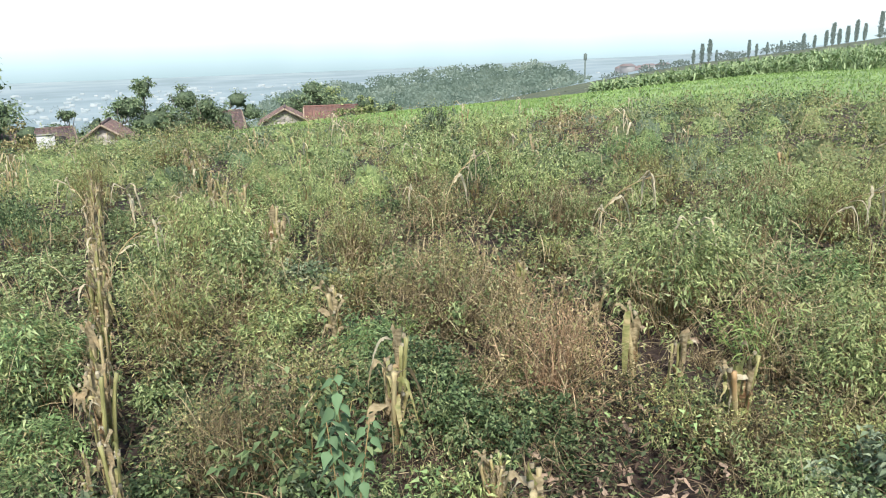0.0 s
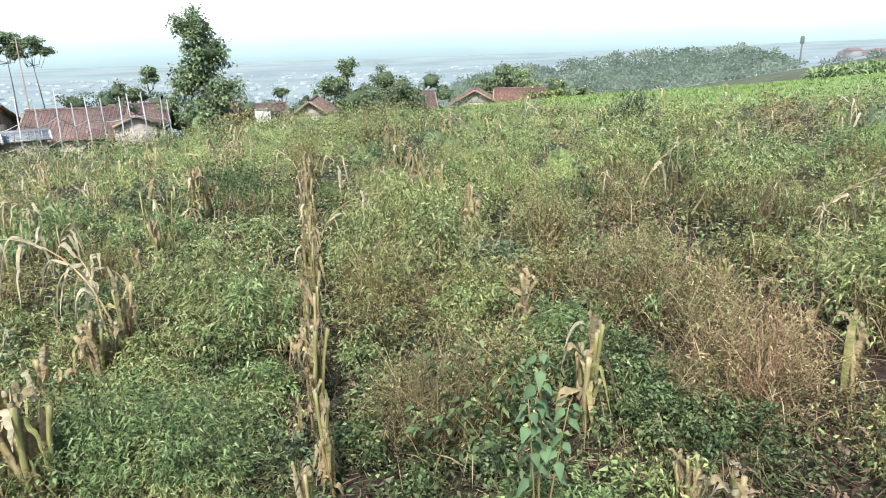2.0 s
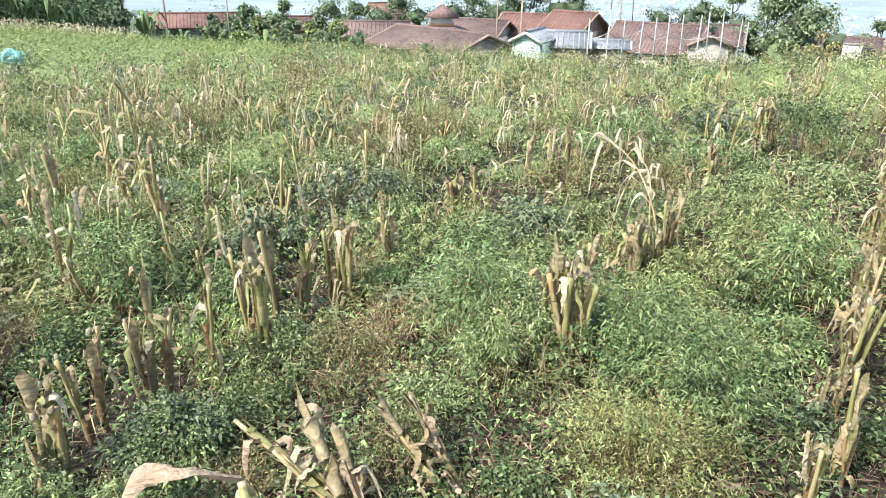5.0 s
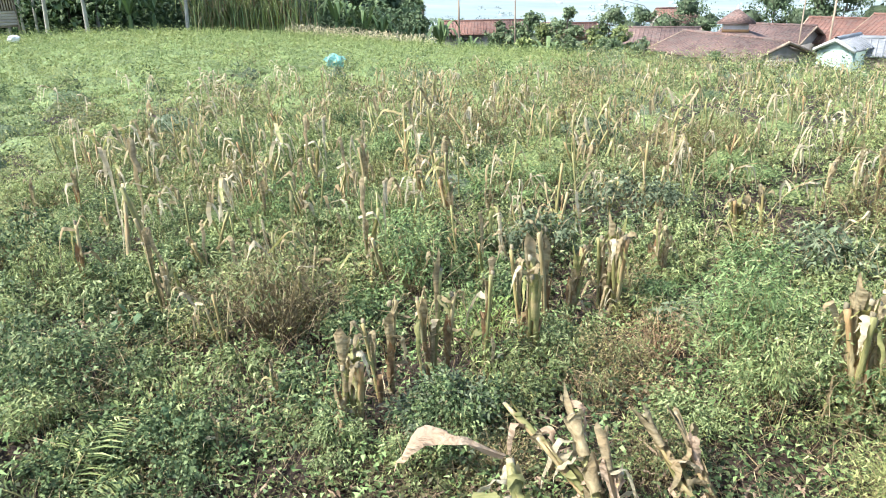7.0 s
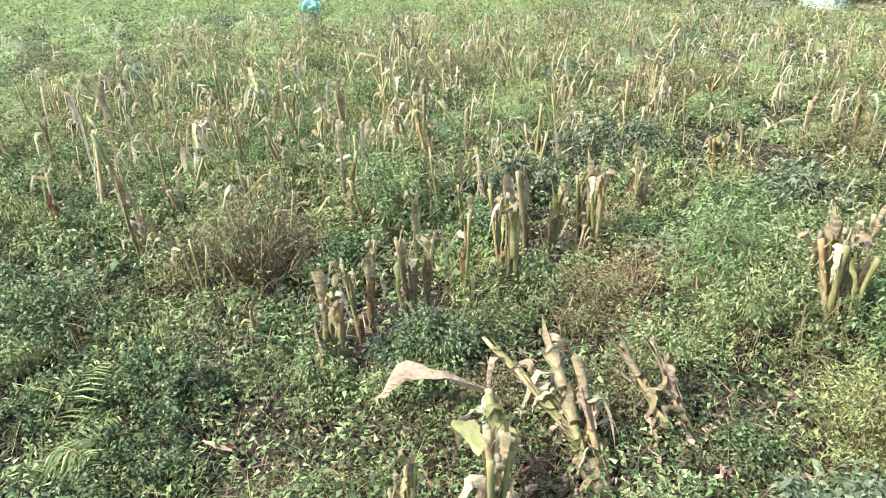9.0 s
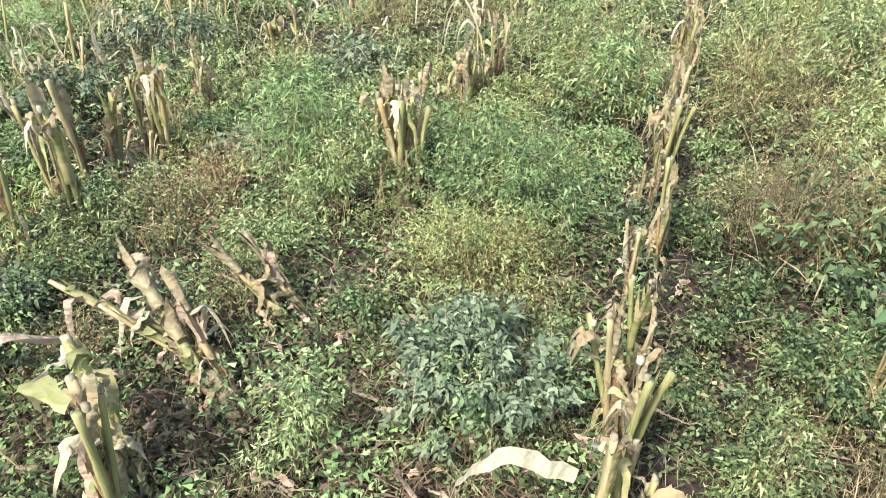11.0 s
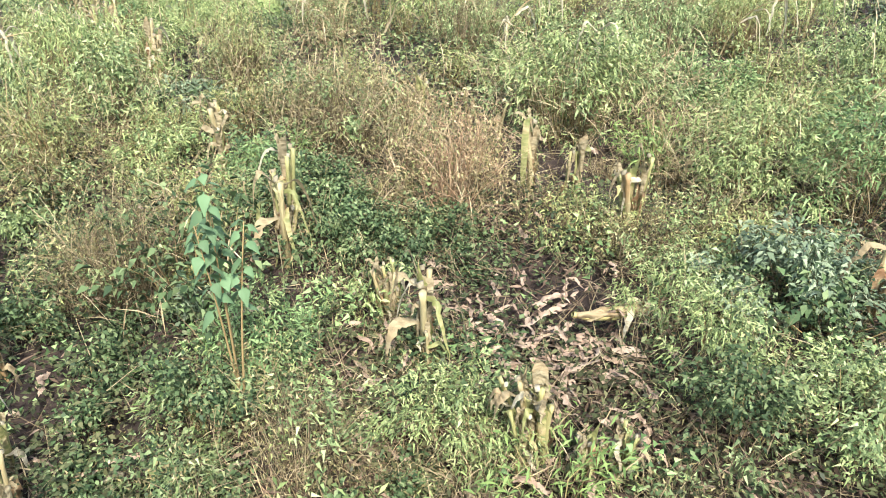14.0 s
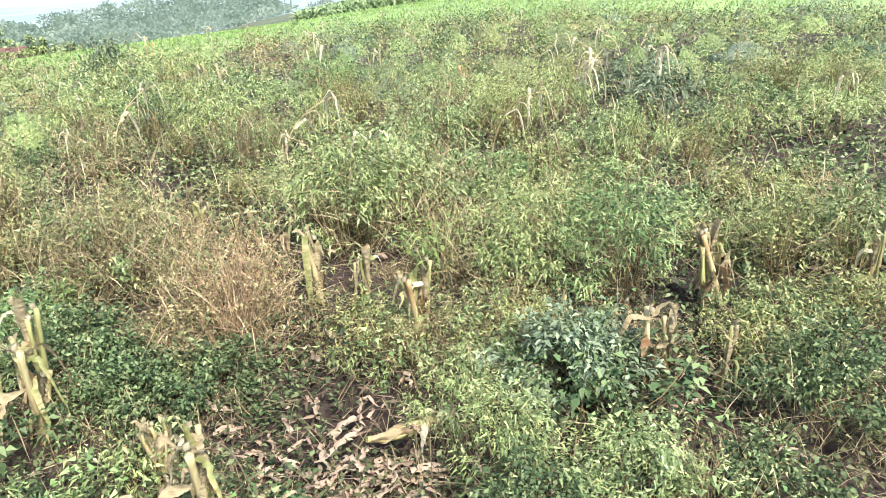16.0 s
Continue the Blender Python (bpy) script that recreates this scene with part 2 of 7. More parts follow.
PALE_HUSK = surface("bleached_corn_leaf", (0.46, 0.39, 0.24), (0.72, 0.66, 0.47), 30, 0.75, 0.5, 6, (1, 1, 3), spots=(0.55, 0.46, 0.29), through_light=0.35)
GREEN_HUSK = surface("fading_corn_leaf", (0.22, 0.24, 0.075), (0.45, 0.43, 0.17), 22, 0.6, 0.3, 6, (1, 1, 3), spots=(0.5, 0.4, 0.2), through_light=0.35)
CONCRETE = surface("concrete", (0.17, 0.158, 0.135), (0.38, 0.36, 0.32), 6, 0.88, 0.3, 10, spots=(0.24, 0.22, 0.185))
CLAY = surface("clay_roof", (0.055, 0.037, 0.033), (0.28, 0.18, 0.15), 7, 0.88, 0.6, 9, (1, 2, 2), spots=(0.15, 0.115, 0.1))
RED_CLAY = surface("red_clay_roof", (0.085, 0.045, 0.036), (0.28, 0.145, 0.105), 7, 0.88, 0.6, 9, (1, 2, 2), spots=(0.16, 0.1, 0.08))
PLASTER = surface("stained_plaster", (0.3, 0.27, 0.23), (0.48, 0.44, 0.38), 2, 0.9, 0.2)
MINT = surface("mint_paint", (0.35, 0.5, 0.44), (0.46, 0.6, 0.54), 3, 0.8, 0.1)
OCHRE = surface("ochre_paint", (0.45, 0.27, 0.12), (0.6, 0.38, 0.18), 3, 0.8, 0.1)
WHITE = surface("whitewash", (0.55, 0.55, 0.53), (0.75, 0.75, 0.73), 3, 0.8, 0.1)
TIN = surface("weathered_tin", (0.18, 0.19, 0.2), (0.34, 0.36, 0.37), 2, 0.5, 0.2, 6, (1, 8, 1))
DARK_TIN = surface("darkened_tin", (0.12, 0.125, 0.13), (0.22, 0.225, 0.23), 4, 0.6, 0.2, 6, (1, 8, 1))
PALE_PLANK = surface("pale_plank", (0.36, 0.3, 0.24), (0.56, 0.49, 0.41), 5, 0.85, 0.3, 6, (0.2, 1, 1))
TIMBER = surface("weathered_timber", (0.2, 0.15, 0.1), (0.38, 0.3, 0.22), 5, 0.85, 0.3, 6, (1, 1, 0.1))
BAMBOO = surface("bamboo_pole", (0.27, 0.285, 0.285), (0.42, 0.44, 0.44), 5, 0.6, 0.2, 6, (1, 1, 0.2))
BARK = surface("bark", (0.09, 0.07, 0.05), (0.22, 0.18, 0.14), 8, 0.9, 0.6, 6, (1, 1, 0.3))
PALE_BARK = surface("pale_bark", (0.3, 0.28, 0.25), (0.5, 0.48, 0.44), 8, 0.9, 0.4, 6, (1, 1, 0.3))
BLUE_PLASTIC = surface("blue_plastic", (0.02, 0.13, 0.4), (0.04, 0.2, 0.52), 4, 0.4, 0.1)
TEAL_BAG = surface("teal_plastic", (0.16, 0.42, 0.36), (0.28, 0.58, 0.5), 12, 0.4, 0.4)
WHITE_BAG = surface("white_sack", (0.6, 0.6, 0.6), (0.78, 0.78, 0.78), 12, 0.6, 0.4)
# Near-black: shade painted onto solid panes and openings; also the cable's colour.
DARK_VOID = surface("shadowed_room", (0.02, 0.018, 0.015), (0.04, 0.035, 0.03), 3, 0.9, 0.1)
LAMP_HEAD = surface("lamp_housing", (0.55, 0.56, 0.56), (0.7, 0.71, 0.71), 5, 0.4, 0.1)
# The town glows in the same painted haze.
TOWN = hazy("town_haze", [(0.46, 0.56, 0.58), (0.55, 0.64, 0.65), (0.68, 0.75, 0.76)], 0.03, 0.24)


# ---- mesh helpers ----
def mesh(name, verts, faces, material, smooth=False):
    """A mesh from arrays of vertices and quads or triangles (one array each)."""
    me = bpy.data.meshes.new(name)
    verts = np.asarray(verts, np.float32).reshape(-1, 3)
    groups = [np.asarray(f, np.int32) for f in (faces if isinstance(faces, list) else [faces]) if len(f)]
    loops = np.concatenate([g.ravel() for g in groups])
    sizes = np.concatenate([np.full(len(g), g.shape[1], np.int32) for g in groups])
    me.vertices.add(len(verts))
    me.vertices.foreach_set("co", verts.ravel())
    me.loops.add(len(loops))
    me.loops.foreach_set("vertex_index", loops)
    me.polygons.add(len(sizes))
    me.polygons.foreach_set("loop_start", np.concatenate([[0], np.cumsum(sizes)[:-1]]).astype(np.int32))
    if smooth:
        me.polygons.foreach_set("use_smooth", np.ones(len(sizes), bool))
    for m in material if isinstance(material, (list, tuple)) else [material]:
        me.materials.append(m)
    me.update(calc_edges=True)
    return me


def joined(pieces):
    """Pieces of (verts, faces) as one (verts, [faces by size])."""
    verts, by_size, start = [], {}, 0
    for v, f in pieces:
        v = np.asarray(v, float).reshape(-1, 3)
        for g in f if isinstance(f, list) else [f]:
            g = np.asarray(g, int)
            if len(g):
                by_size.setdefault(g.shape[1], []).append(g + start)
        verts.append(v)
        start += len(v)
    return np.concatenate(verts), [np.concatenate(g) for g in by_size.values()]


def part(name, geometry, material, parent, label="", smooth=False):
    ob = new(name, mesh(name, *geometry, material, smooth))
    ob.parent = parent
    if label:
        ob["label"] = label
    return ob


def thing(name, place, label, category, group="", turn=0.0, kind=""):
    ob = new(name)
    ob.matrix_basis = Matrix.Translation(place) @ Matrix.Rotation(turn, 4, "Z")
    return tagged(ob, label, category, group, kind)


def unit(v):
    return v / np.maximum(np.linalg.norm(v, axis=-1, keepdims=True), 1e-9)


def leaf_quads(base, way, length, width, fold=0.25, droop=0.15):
    """Folded, drooping leaves: one bent quad each."""
    n = len(base)
    length, width = np.broadcast_to(length, n)[:, None], np.broadcast_to(width, n)[:, None]
    way = unit(way)
    side = unit(np.cross(way, rng.normal(size=(n, 3)) * 0.35 + [0, 0, 1]))
    up = np.cross(side, way)
    middle = base + way * length * 0.45
    lift = up * width * fold
    tip = base + way * length - np.array([0, 0, 1]) * length * droop
    v = np.stack([base, middle + side * width / 2 + lift, tip, middle - side * width / 2 + lift], 1)
    return v.reshape(-1, 3), np.arange(4 * n).reshape(-1, 4)


def thin_leaves(base, way, length, width, droop=0.2):
    """Narrow leaves: one tapering face each."""
    n = len(base)
    length, width = np.broadcast_to(length, n)[:, None], np.broadcast_to(width, n)[:, None]
    way = unit(way)
    side = unit(np.cross(way, rng.normal(size=(n, 3)) * 0.5 + [0, 0, 1])) * width / 2
    near = base + way * length * 0.2
    tip = base + way * length - np.array([0, 0, 1]) * length * droop
    return np.stack([near + side, tip, near - side], 1).reshape(-1, 3), np.arange(3 * n).reshape(-1, 3)


def tube(points, radii, sides=6, cap=True):
    """A tapered round tube along points."""
    points, radii = np.asarray(points, float), np.asarray(radii, float)
    ways = unit(np.gradient(points, axis=0))
    ref = np.array([1.0, 0, 0]) if abs(ways[0][0]) < 0.9 else np.array([0, 1.0, 0])
    a = unit(np.cross(ways, ref))
    b = np.cross(ways, a)
    turn = np.linspace(0, 2 * np.pi, sides, endpoint=False)
    ring = points[:, None] + radii[:, None, None] * (np.cos(turn)[None, :, None] * a[:, None] + np.sin(turn)[None, :, None] * b[:, None])
    k, n = len(points), sides
    i, j = np.meshgrid(np.arange(k - 1), np.arange(n), indexing="ij")
    quads = np.stack([i * n + j, i * n + (j + 1) % n, (i + 1) * n + (j + 1) % n, (i + 1) * n + j], -1).reshape(-1, 4)
    faces = [quads]
    if cap:
        faces.append(np.array([list(range((k - 1) * n, k * n))]))
    return ring.reshape(-1, 3), faces


def thin_stems(base, tip, bend, radius):
    """Many thin stems: a flat tapering strip each, bent in the middle."""
    n = len(base)
    mid = (base + tip) / 2 + bend
    radius = np.broadcast_to(radius, n)[:, None]
    turn = rng.uniform(0, 6.28, n)
    off = np.stack([np.cos(turn), np.sin(turn), 0 * turn], -1) * radius
    v = np.stack([base - off, base + off, mid + off * 0.9, mid - off * 0.9, tip], 1)
    k = np.arange(n)[:, None] * 5
    return v.reshape(-1, 3), [k + np.array([[0, 1, 2, 3]]), k + np.array([[3, 2, 4]])]


def ribbon(points, widths, side, curl=0.3):
    """A long leaf: three points across, cupped, along a bent line."""
    points, widths = np.asarray(points, float), np.asarray(widths, float)[:, None]
    way = unit(np.gradient(points, axis=0))
    side = unit(np.asarray(side, float) - (way * side).sum(-1, keepdims=True) * way)
    up = np.cross(side, way)
    v = np.stack([points - side * widths / 2 + up * widths * curl, points, points + side * widths / 2 + up * widths * curl], 1)
    k = len(points)
    i = np.arange(k - 1)
    f = np.concatenate([np.stack([i * 3 + j, i * 3 + j + 1, i * 3 + j + 4, i * 3 + j + 3], -1) for j in (0, 1)])
    return v.reshape(-1, 3), f


def box(x0, x1, y0, y1, z0, z1):
    v = np.array([[x, y, z] for x in (x0, x1) for y in (y0, y1) for z in (z0, z1)], float)
    return v, np.array([[0, 1, 3, 2], [4, 6, 7, 5], [0, 4, 5, 1], [2, 3, 7, 6], [0, 2, 6, 4], [1, 5, 7, 3]])


# ---- ground ----
def build_ground():
    az = np.radians(np.arange(0, 360, 2.0))
    r = np.concatenate([[0.01], np.geomspace(0.3, 14, 70), np.geomspace(14.4, 60, 60), np.geomspace(63, 4600, 50)])
    rr, aa = np.meshgrid(r, az, indexing="ij")
    x, y = -np.sin(aa) * rr, np.cos(aa) * rr
    z = lie(x, y)
    rough = np.array([noise.noise((px * 1.3, py * 1.3, 0.3)) * 0.04 + noise.noise((px * 5, py * 5, 1.7)) * 0.02 if pr < 15 else 0
                      for px, py, pr in zip(x.ravel(), y.ravel(), rr.ravel())]).reshape(x.shape)
    ridge = 0.025 * np.cos((x + 0.1) * 2 * np.pi / 1.0) * (rr < 15)
    off = y - (0.033 * np.maximum(x, -10) - 0.16)
    z = z + (rough + ridge) * ~((off < 0.06) & (off > -1.75))
    k, n = rr.shape
    i, j = np.meshgrid(np.arange(k - 1), np.arange(n), indexing="ij")
    f = np.stack([i * n + j, i * n + (j + 1) % n, (i + 1) * n + (j + 1) % n, (i + 1) * n + j], -1)[..., ::-1].reshape(-1, 4)
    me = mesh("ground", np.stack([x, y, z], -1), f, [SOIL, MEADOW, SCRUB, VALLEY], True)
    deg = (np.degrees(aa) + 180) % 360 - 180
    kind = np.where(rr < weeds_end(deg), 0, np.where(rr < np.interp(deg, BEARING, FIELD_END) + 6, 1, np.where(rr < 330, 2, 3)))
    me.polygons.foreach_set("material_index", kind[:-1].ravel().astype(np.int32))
    return tagged(new("ground", me), "brown field soil running out to a hazy valley", "ground", kind="structure")


def weeds_end(deg):
    """How far the weeds reach; past that lies open meadow to the field's end."""
    share = np.interp(deg, [-180, -70, -45, -30, -15, -6, 4, 9, 22, 27, 60, 180], [0.36, 0.36, 0.37, 0.42, 0.52, 0.8, 1, 0.8, 0.78, 1, 1, 1])
    return share * np.interp(deg, BEARING, FIELD_END)


build_ground()


# ---- concrete footpath ----
def build_path():
    stops = [(4.0, -0.12), (1.6, -0.16), (-0.8, -0.2), (-3.2, -0.26), (-5.6, -0.33), (-8.0, -0.38), (-10.6, -0.44), (-13.6, -0.46), (-17, -0.42),
             (-21, -0.36), (-26, -0.15), (-32, 0.0), (-40, 0.1)]
    path = tagged(new("pavement"), "worn pale concrete footpath along the field", "footpath", kind="structure")
    for (xa, ya), (xb, yb) in zip(stops, stops[1:]):
        za, zb = path_z(xa), path_z(xb)
        gap = 0.006
        xa, xb = xa - gap, xb + gap
        pts = []
        for x, y, z in ((xa, ya, za), (xb, yb, zb)):
            pts += [(x, y, z - 0.012), (x, y - 0.015, z), (x, y - 1.5, z), (x, y - 1.515, z - 0.012), (x, y - 1.515, z - 0.45), (x, y + 0.01, z - 0.45)]
        f = [[i, (i + 1) % 6, 6 + (i + 1) % 6, 6 + i] for i in range(6)]
        part("slab", joined([(pts, np.array(f)), (pts[:6], np.array([[5, 4, 3, 2, 1, 0]])), (pts[6:], np.array([[0, 1, 2, 3, 4, 5]]))]), CONCRETE, path)


def path_z(x):
    return float(np.interp(x, [-40, -26, -17, -8, 0, 4], [-0.62, -0.3, -0.16, 0.06, 0.16, 0.25]))


build_path()


# ---- corn stubble ----
def stalk(height, lean, radius, bend=0.0, n=11, sides=8):
    """A cut stalk with swollen nodes; its foot at the origin."""
    t = np.linspace(0, 1, n)
    centre = np.stack([lean[0] * t + bend * t * t, lean[1] * t, height * t], -1)
    r = radius * (1.08 - 0.25 * t) * (1 + 0.22 * (np.arange(n) % 4 == 2))
    return tube(centre, r, sides)


def cut_end(height, lean, radius, bend=0.0):
    top = np.array([lean[0] + bend, lean[1], height])
    slope = rng.uniform(-0.6, 0.6, 2)
    turn = np.linspace(0, 2 * np.pi, 8, endpoint=False)
    r = radius * 0.86
    low = np.stack([top[0] + r * np.cos(turn), top[1] + r * np.sin(turn), top[2] - 0.002 + 0 * turn], -1)
    high = low + np.stack([0 * turn, 0 * turn, 0.006 + radius * 0.6 * (1 + slope[0] * np.cos(turn) + slope[1] * np.sin(turn))], -1)
    j = np.arange(8)
    return np.concatenate([low, high]), [np.stack([j, (j + 1) % 8, 8 + (j + 1) % 8, 8 + j], -1), np.array([[8 + i for i in range(8)]])]


def dry_leaf(start, heading, length, rise, width, sag, twist=0.6):
    """A dried blade that rises from its node, arches over and hangs."""
    n = 14
    t = np.linspace(0, 1, n)
    out = np.array([math.cos(heading), math.sin(heading), 0])
    across = np.array([-out[1], out[0], 0])
    reach = length * (0.75 * t - 0.28 * t * t)
    z = rise * np.sin(np.minimum(t * 1.5, 1) * np.pi / 2) - sag * np.maximum(t - 0.35, 0) ** 1.5
    wob = rng.normal(0, 0.014, n).cumsum() * 0.35
    z = z + rng.normal(0, 0.016 * length, n) * t
    pts = np.asarray(start) + reach[:, None] * out + wob[:, None] * across + np.stack([0 * t, 0 * t, z], -1)
    w = width * np.sin(np.clip(0.18 + 0.86 * t, 0, 1) * np.pi) ** 0.7 * rng.uniform(0.88, 1.12, n) + 0.002
    angle = twist * 1.25 * np.sin(t * rng.uniform(2, 6) + rng.uniform(0, 6))
    side = np.cos(angle)[:, None] * across + np.sin(angle)[:, None] * np.array([0, 0, 1])
    return ribbon(pts, w, side, rng.uniform(0.05, 0.32))


def sheath(height, radius, heading):
    """A loose sheath that wraps the stalk and frays at its top."""
    n = 7
    t = np.linspace(0, 1, n)
    turn = heading + np.linspace(-1.9, 1.9, 6)
    r = radius * (1.18 + 0.3 * t ** 2)
    ring = np.stack([np.cos(turn)[None] * r[:, None], np.sin(turn)[None] * r[:, None], np.broadcast_to((height * t)[:, None], (n, 6))], -1)
    ring[-1, :, 2] += rng.uniform(-0.06, 0.04, 6)
    ring[:, :, :2] *= rng.uniform(0.92, 1.3, (n, 6, 1)) * (1 + 0.5 * t ** 3)[:, None, None]
    i, j = np.meshgrid(np.arange(n - 1), np.arange(5), indexing="ij")
    f = np.stack([i * 6 + j, i * 6 + j + 1, (i + 1) * 6 + j + 1, (i + 1) * 6 + j], -1).reshape(-1, 4)
    return ring.reshape(-1, 3), f


def corn_clump(stalks, leaves, green=False, ragged=1, thick=1.0):
    """A cut corn plant about 0.4 m high: stalks, sheaths, ragged tops and hanging dry leaves."""
    label = "cut dry corn stalks with curled husk leaves" if not green else "cut yellow-green corn stalks with withered leaves"
    ob = thing("corn_stubble", (0, 0, 0), label, "corn stubble", "cut corn stubble")
    for k in range(stalks):
        a = rng.uniform(0, 6.28)
        foot = np.array([math.cos(a), math.sin(a), 0]) * (rng.uniform(0.012, 0.032) if stalks > 1 else 0)
        h, lean, r = rng.uniform(0.26, 0.42), rng.normal(0, 0.034, 2), thick * rng.uniform(0.0066, 0.0096)
        v, f = stalk(h, lean, r, rng.normal(0, 0.02))
        st = part("stalk", (v + foot, f), GREEN_STALK if green or k % 3 == 1 else STALK, ob, smooth=True)
        v, f = cut_end(h, lean, r)
        part("cut_end", (v + foot, f), PALE_PITH if k % 2 else PITH, st, "pale cut pith")
        for low in range(2):
            at = (0.0, 0.35)[low] + rng.uniform(0, 0.25)
            v, f = sheath(h * rng.uniform(0.35, 0.6), r, rng.uniform(0, 6.28))
            part("sheath", (v + foot + np.array([*(lean * at), h * at]), f), (HUSK if rng.random() < 0.6 else GREEN_HUSK) if low or k % 3 else RUST_HUSK, ob, "papery leaf sheath")
        for _ in range(ragged):
            z = h * rng.uniform(0.75, 0.98)
            start = foot + np.array([*(lean * z / h), z])
            v, f = dry_leaf(start, rng.uniform(0, 6.28), rng.uniform(0.05, 0.2), rng.uniform(0.04, 0.12), rng.uniform(0.01, 0.02), rng.uniform(0.0, 0.2))
            part("torn_leaf", (v, f), GREEN_HUSK if green and rng.random() < 0.6 else HUSK, ob, "torn leaf end", True)
        for _ in range(leaves + 1):
            z = h * rng.uniform(0.1, 0.95)
            start = foot + np.array([*(lean * z / h), z])
            long = rng.uniform(0.05, 0.24)
            v, f = dry_leaf(start, rng.uniform(0, 6.28), long, rng.uniform(-0.02, 0.25) * long, rng.uniform(0.009, 0.024), rng.uniform(0.6, 1.8) * long)
            part("dry_leaf", (v, f), [HUSK, PALE_HUSK, GREEN_HUSK, HUSK, GREEN_HUSK][rng.integers(5)], ob, "curled dry corn leaf", True)
    return ob


CLUMPS = [corn_clump(*a) for a in ((2, 3), (1, 3, True), (3, 2), (2, 2, True), (2, 3), (1, 4, True), (2, 4), (1, 3), (2, 2, True), (2, 3), (1, 5))]
SINGLES = [corn_clump(*a) for a in ((1, 2, False, 1, 1.12), (1, 3, True, 1, 1.1), (2, 2, True, 2, 1.05), (1, 1, False, 2, 1.15), (2, 3, False, 1, 1.0), (2, 2, False, 2, 1.08), (1, 1, True, 2, 1.15))]
CLUMPS = CLUMPS + SINGLES
CLUMP_TOP = [max((o.matrix_local @ Vector(c)).z for o in ob.children if o.name.startswith("stalk") for c in o.bound_box) for ob in CLUMPS]


FAR_MATERIALS = [STALK, GREEN_STALK, HUSK, PALE_HUSK, GREEN_HUSK]


def far_clump(green):
    """The pieces of a smaller clump: name, shape, material."""
    pieces = []
    for k in range(3):
        foot = np.array([rng.normal(0, 0.06), rng.normal(0, 0.06), 0])
        v, f = stalk(rng.uniform(0.18, 0.46), rng.normal(0, 0.09, 2), rng.uniform(0.0055, 0.0085), rng.normal(0, 0.04), 7, 5)
        pieces.append(("stalk", (v + foot, f), 1 if green or k == 1 else 0))
    for k in range(5):
        pieces.append(("dry_leaf", dry_leaf((rng.normal(0, 0.05), rng.normal(0, 0.05), rng.uniform(0.15, 0.42)), rng.uniform(0, 6.28), rng.uniform(0.1, 0.45), rng.uniform(0, 0.16), rng.uniform(0.01, 0.024), rng.uniform(0.1, 0.7)), (3, 2, 4, 2, 4 if green else 3)[k]))
    return pieces


def clump_place(x, y, h):
    return Matrix.Translation((x, y, ground_z(x, y) - 0.02)) @ Matrix.Rotation(rng.uniform(0, 6.28), 4, "Z") @ Matrix.Scale(h / 0.36, 4)


def plant_far(rows, singly):
    """The nearest clumps stand singly; those past that are one mass of stubble."""
    rows = sorted(rows, key=lambda r: r[0] ** 2 + r[1] ** 2)
    shapes = [far_clump(k % 2) for k in range(10)]
    made = []
    for pieces in shapes:
        ob = thing("corn_stubble", (0, 0, 0), "cut dry corn stalks among the weeds", "corn stubble", "cut corn stubble")
        for name, geometry, m in pieces:
            part(name, geometry, FAR_MATERIALS[m], ob, smooth=True)
        made.append(ob)
    for k, row in enumerate(rows[:singly]):
        m = clump_place(*row)
        if k < len(made):
            made[k].matrix_basis = m
        else:
            copy_thing(made[k % len(made)], m)
    mass = tagged(new("corn_stubble_rows"), "rows of cut dry corn stalks further out", "corn stubble", kind="stuff")
    for index, material in enumerate(FAR_MATERIALS):
        pieces = []
        for k, row in enumerate(rows[singly:]):
            m = np.array(clump_place(*row))
            pieces += [(np.asarray(g[0]) @ m[:3, :3].T + m[:3, 3], g[1]) for name, g, mi in shapes[k % len(shapes)] if mi == index]
        part("stubble_stalks" if index < 2 else "stubble_leaves", joined(pieces), material, mass, smooth=True)["kind"] = "stuff"


STUBS = []


def plant_stubs(rows, start=0, single=False, narrow=1.0):
    first, many = (len(CLUMPS) - len(SINGLES), len(SINGLES)) if single else (0, len(CLUMPS) - len(SINGLES))
    for k, (x, y, h) in enumerate(rows):
        i = first + (k * 3 + start) % many
        s = h / CLUMP_TOP[i]
        STUBS.append((x, y))
        wide = min(max(s, 0.6), 1.15) * narrow
        m = Matrix.Translation((x, y, ground_z(x, y) - 0.02)) @ Matrix.Rotation(rng.uniform(0, 6.28), 4, "Z") @ Matrix.Diagonal((wide, wide, s * 1.04, 1))
        copy_thing(CLUMPS[i], m)


# Rows of cut corn, a metre apart: place and height.
ROW_FAR_LEFT = [(-4.34, 2.04, 0.41), (-4.42, 2.23, 0.54), (-4.08, 2.66, 0.47), (-4.33, 2.66, 0.36), (-3.75, 2.50, 0.37), (-4.38, 1.70, 0.35), (-3.30, 1.61, 0.37),
                (-3.65, 1.33, 0.30), (-3.60, 2.70, 0.27), (-5.00, 3.82, 0.34), (-4.87, 3.48, 0.33), (-6.29, 2.83, 0.20), (-3.60, 0.36, 0.26), (-3.67, 0.58, 0.47),
                (-5.24, 0.96, 0.31), (-5.24, 1.13, 0.31), (-4.93, 1.28, 0.35), (-4.69, 1.54, 0.34), (-4.51, 1.73, 0.34), (-4.22, 2.57, 0.39), (-3.86, 2.56, 0.53)]
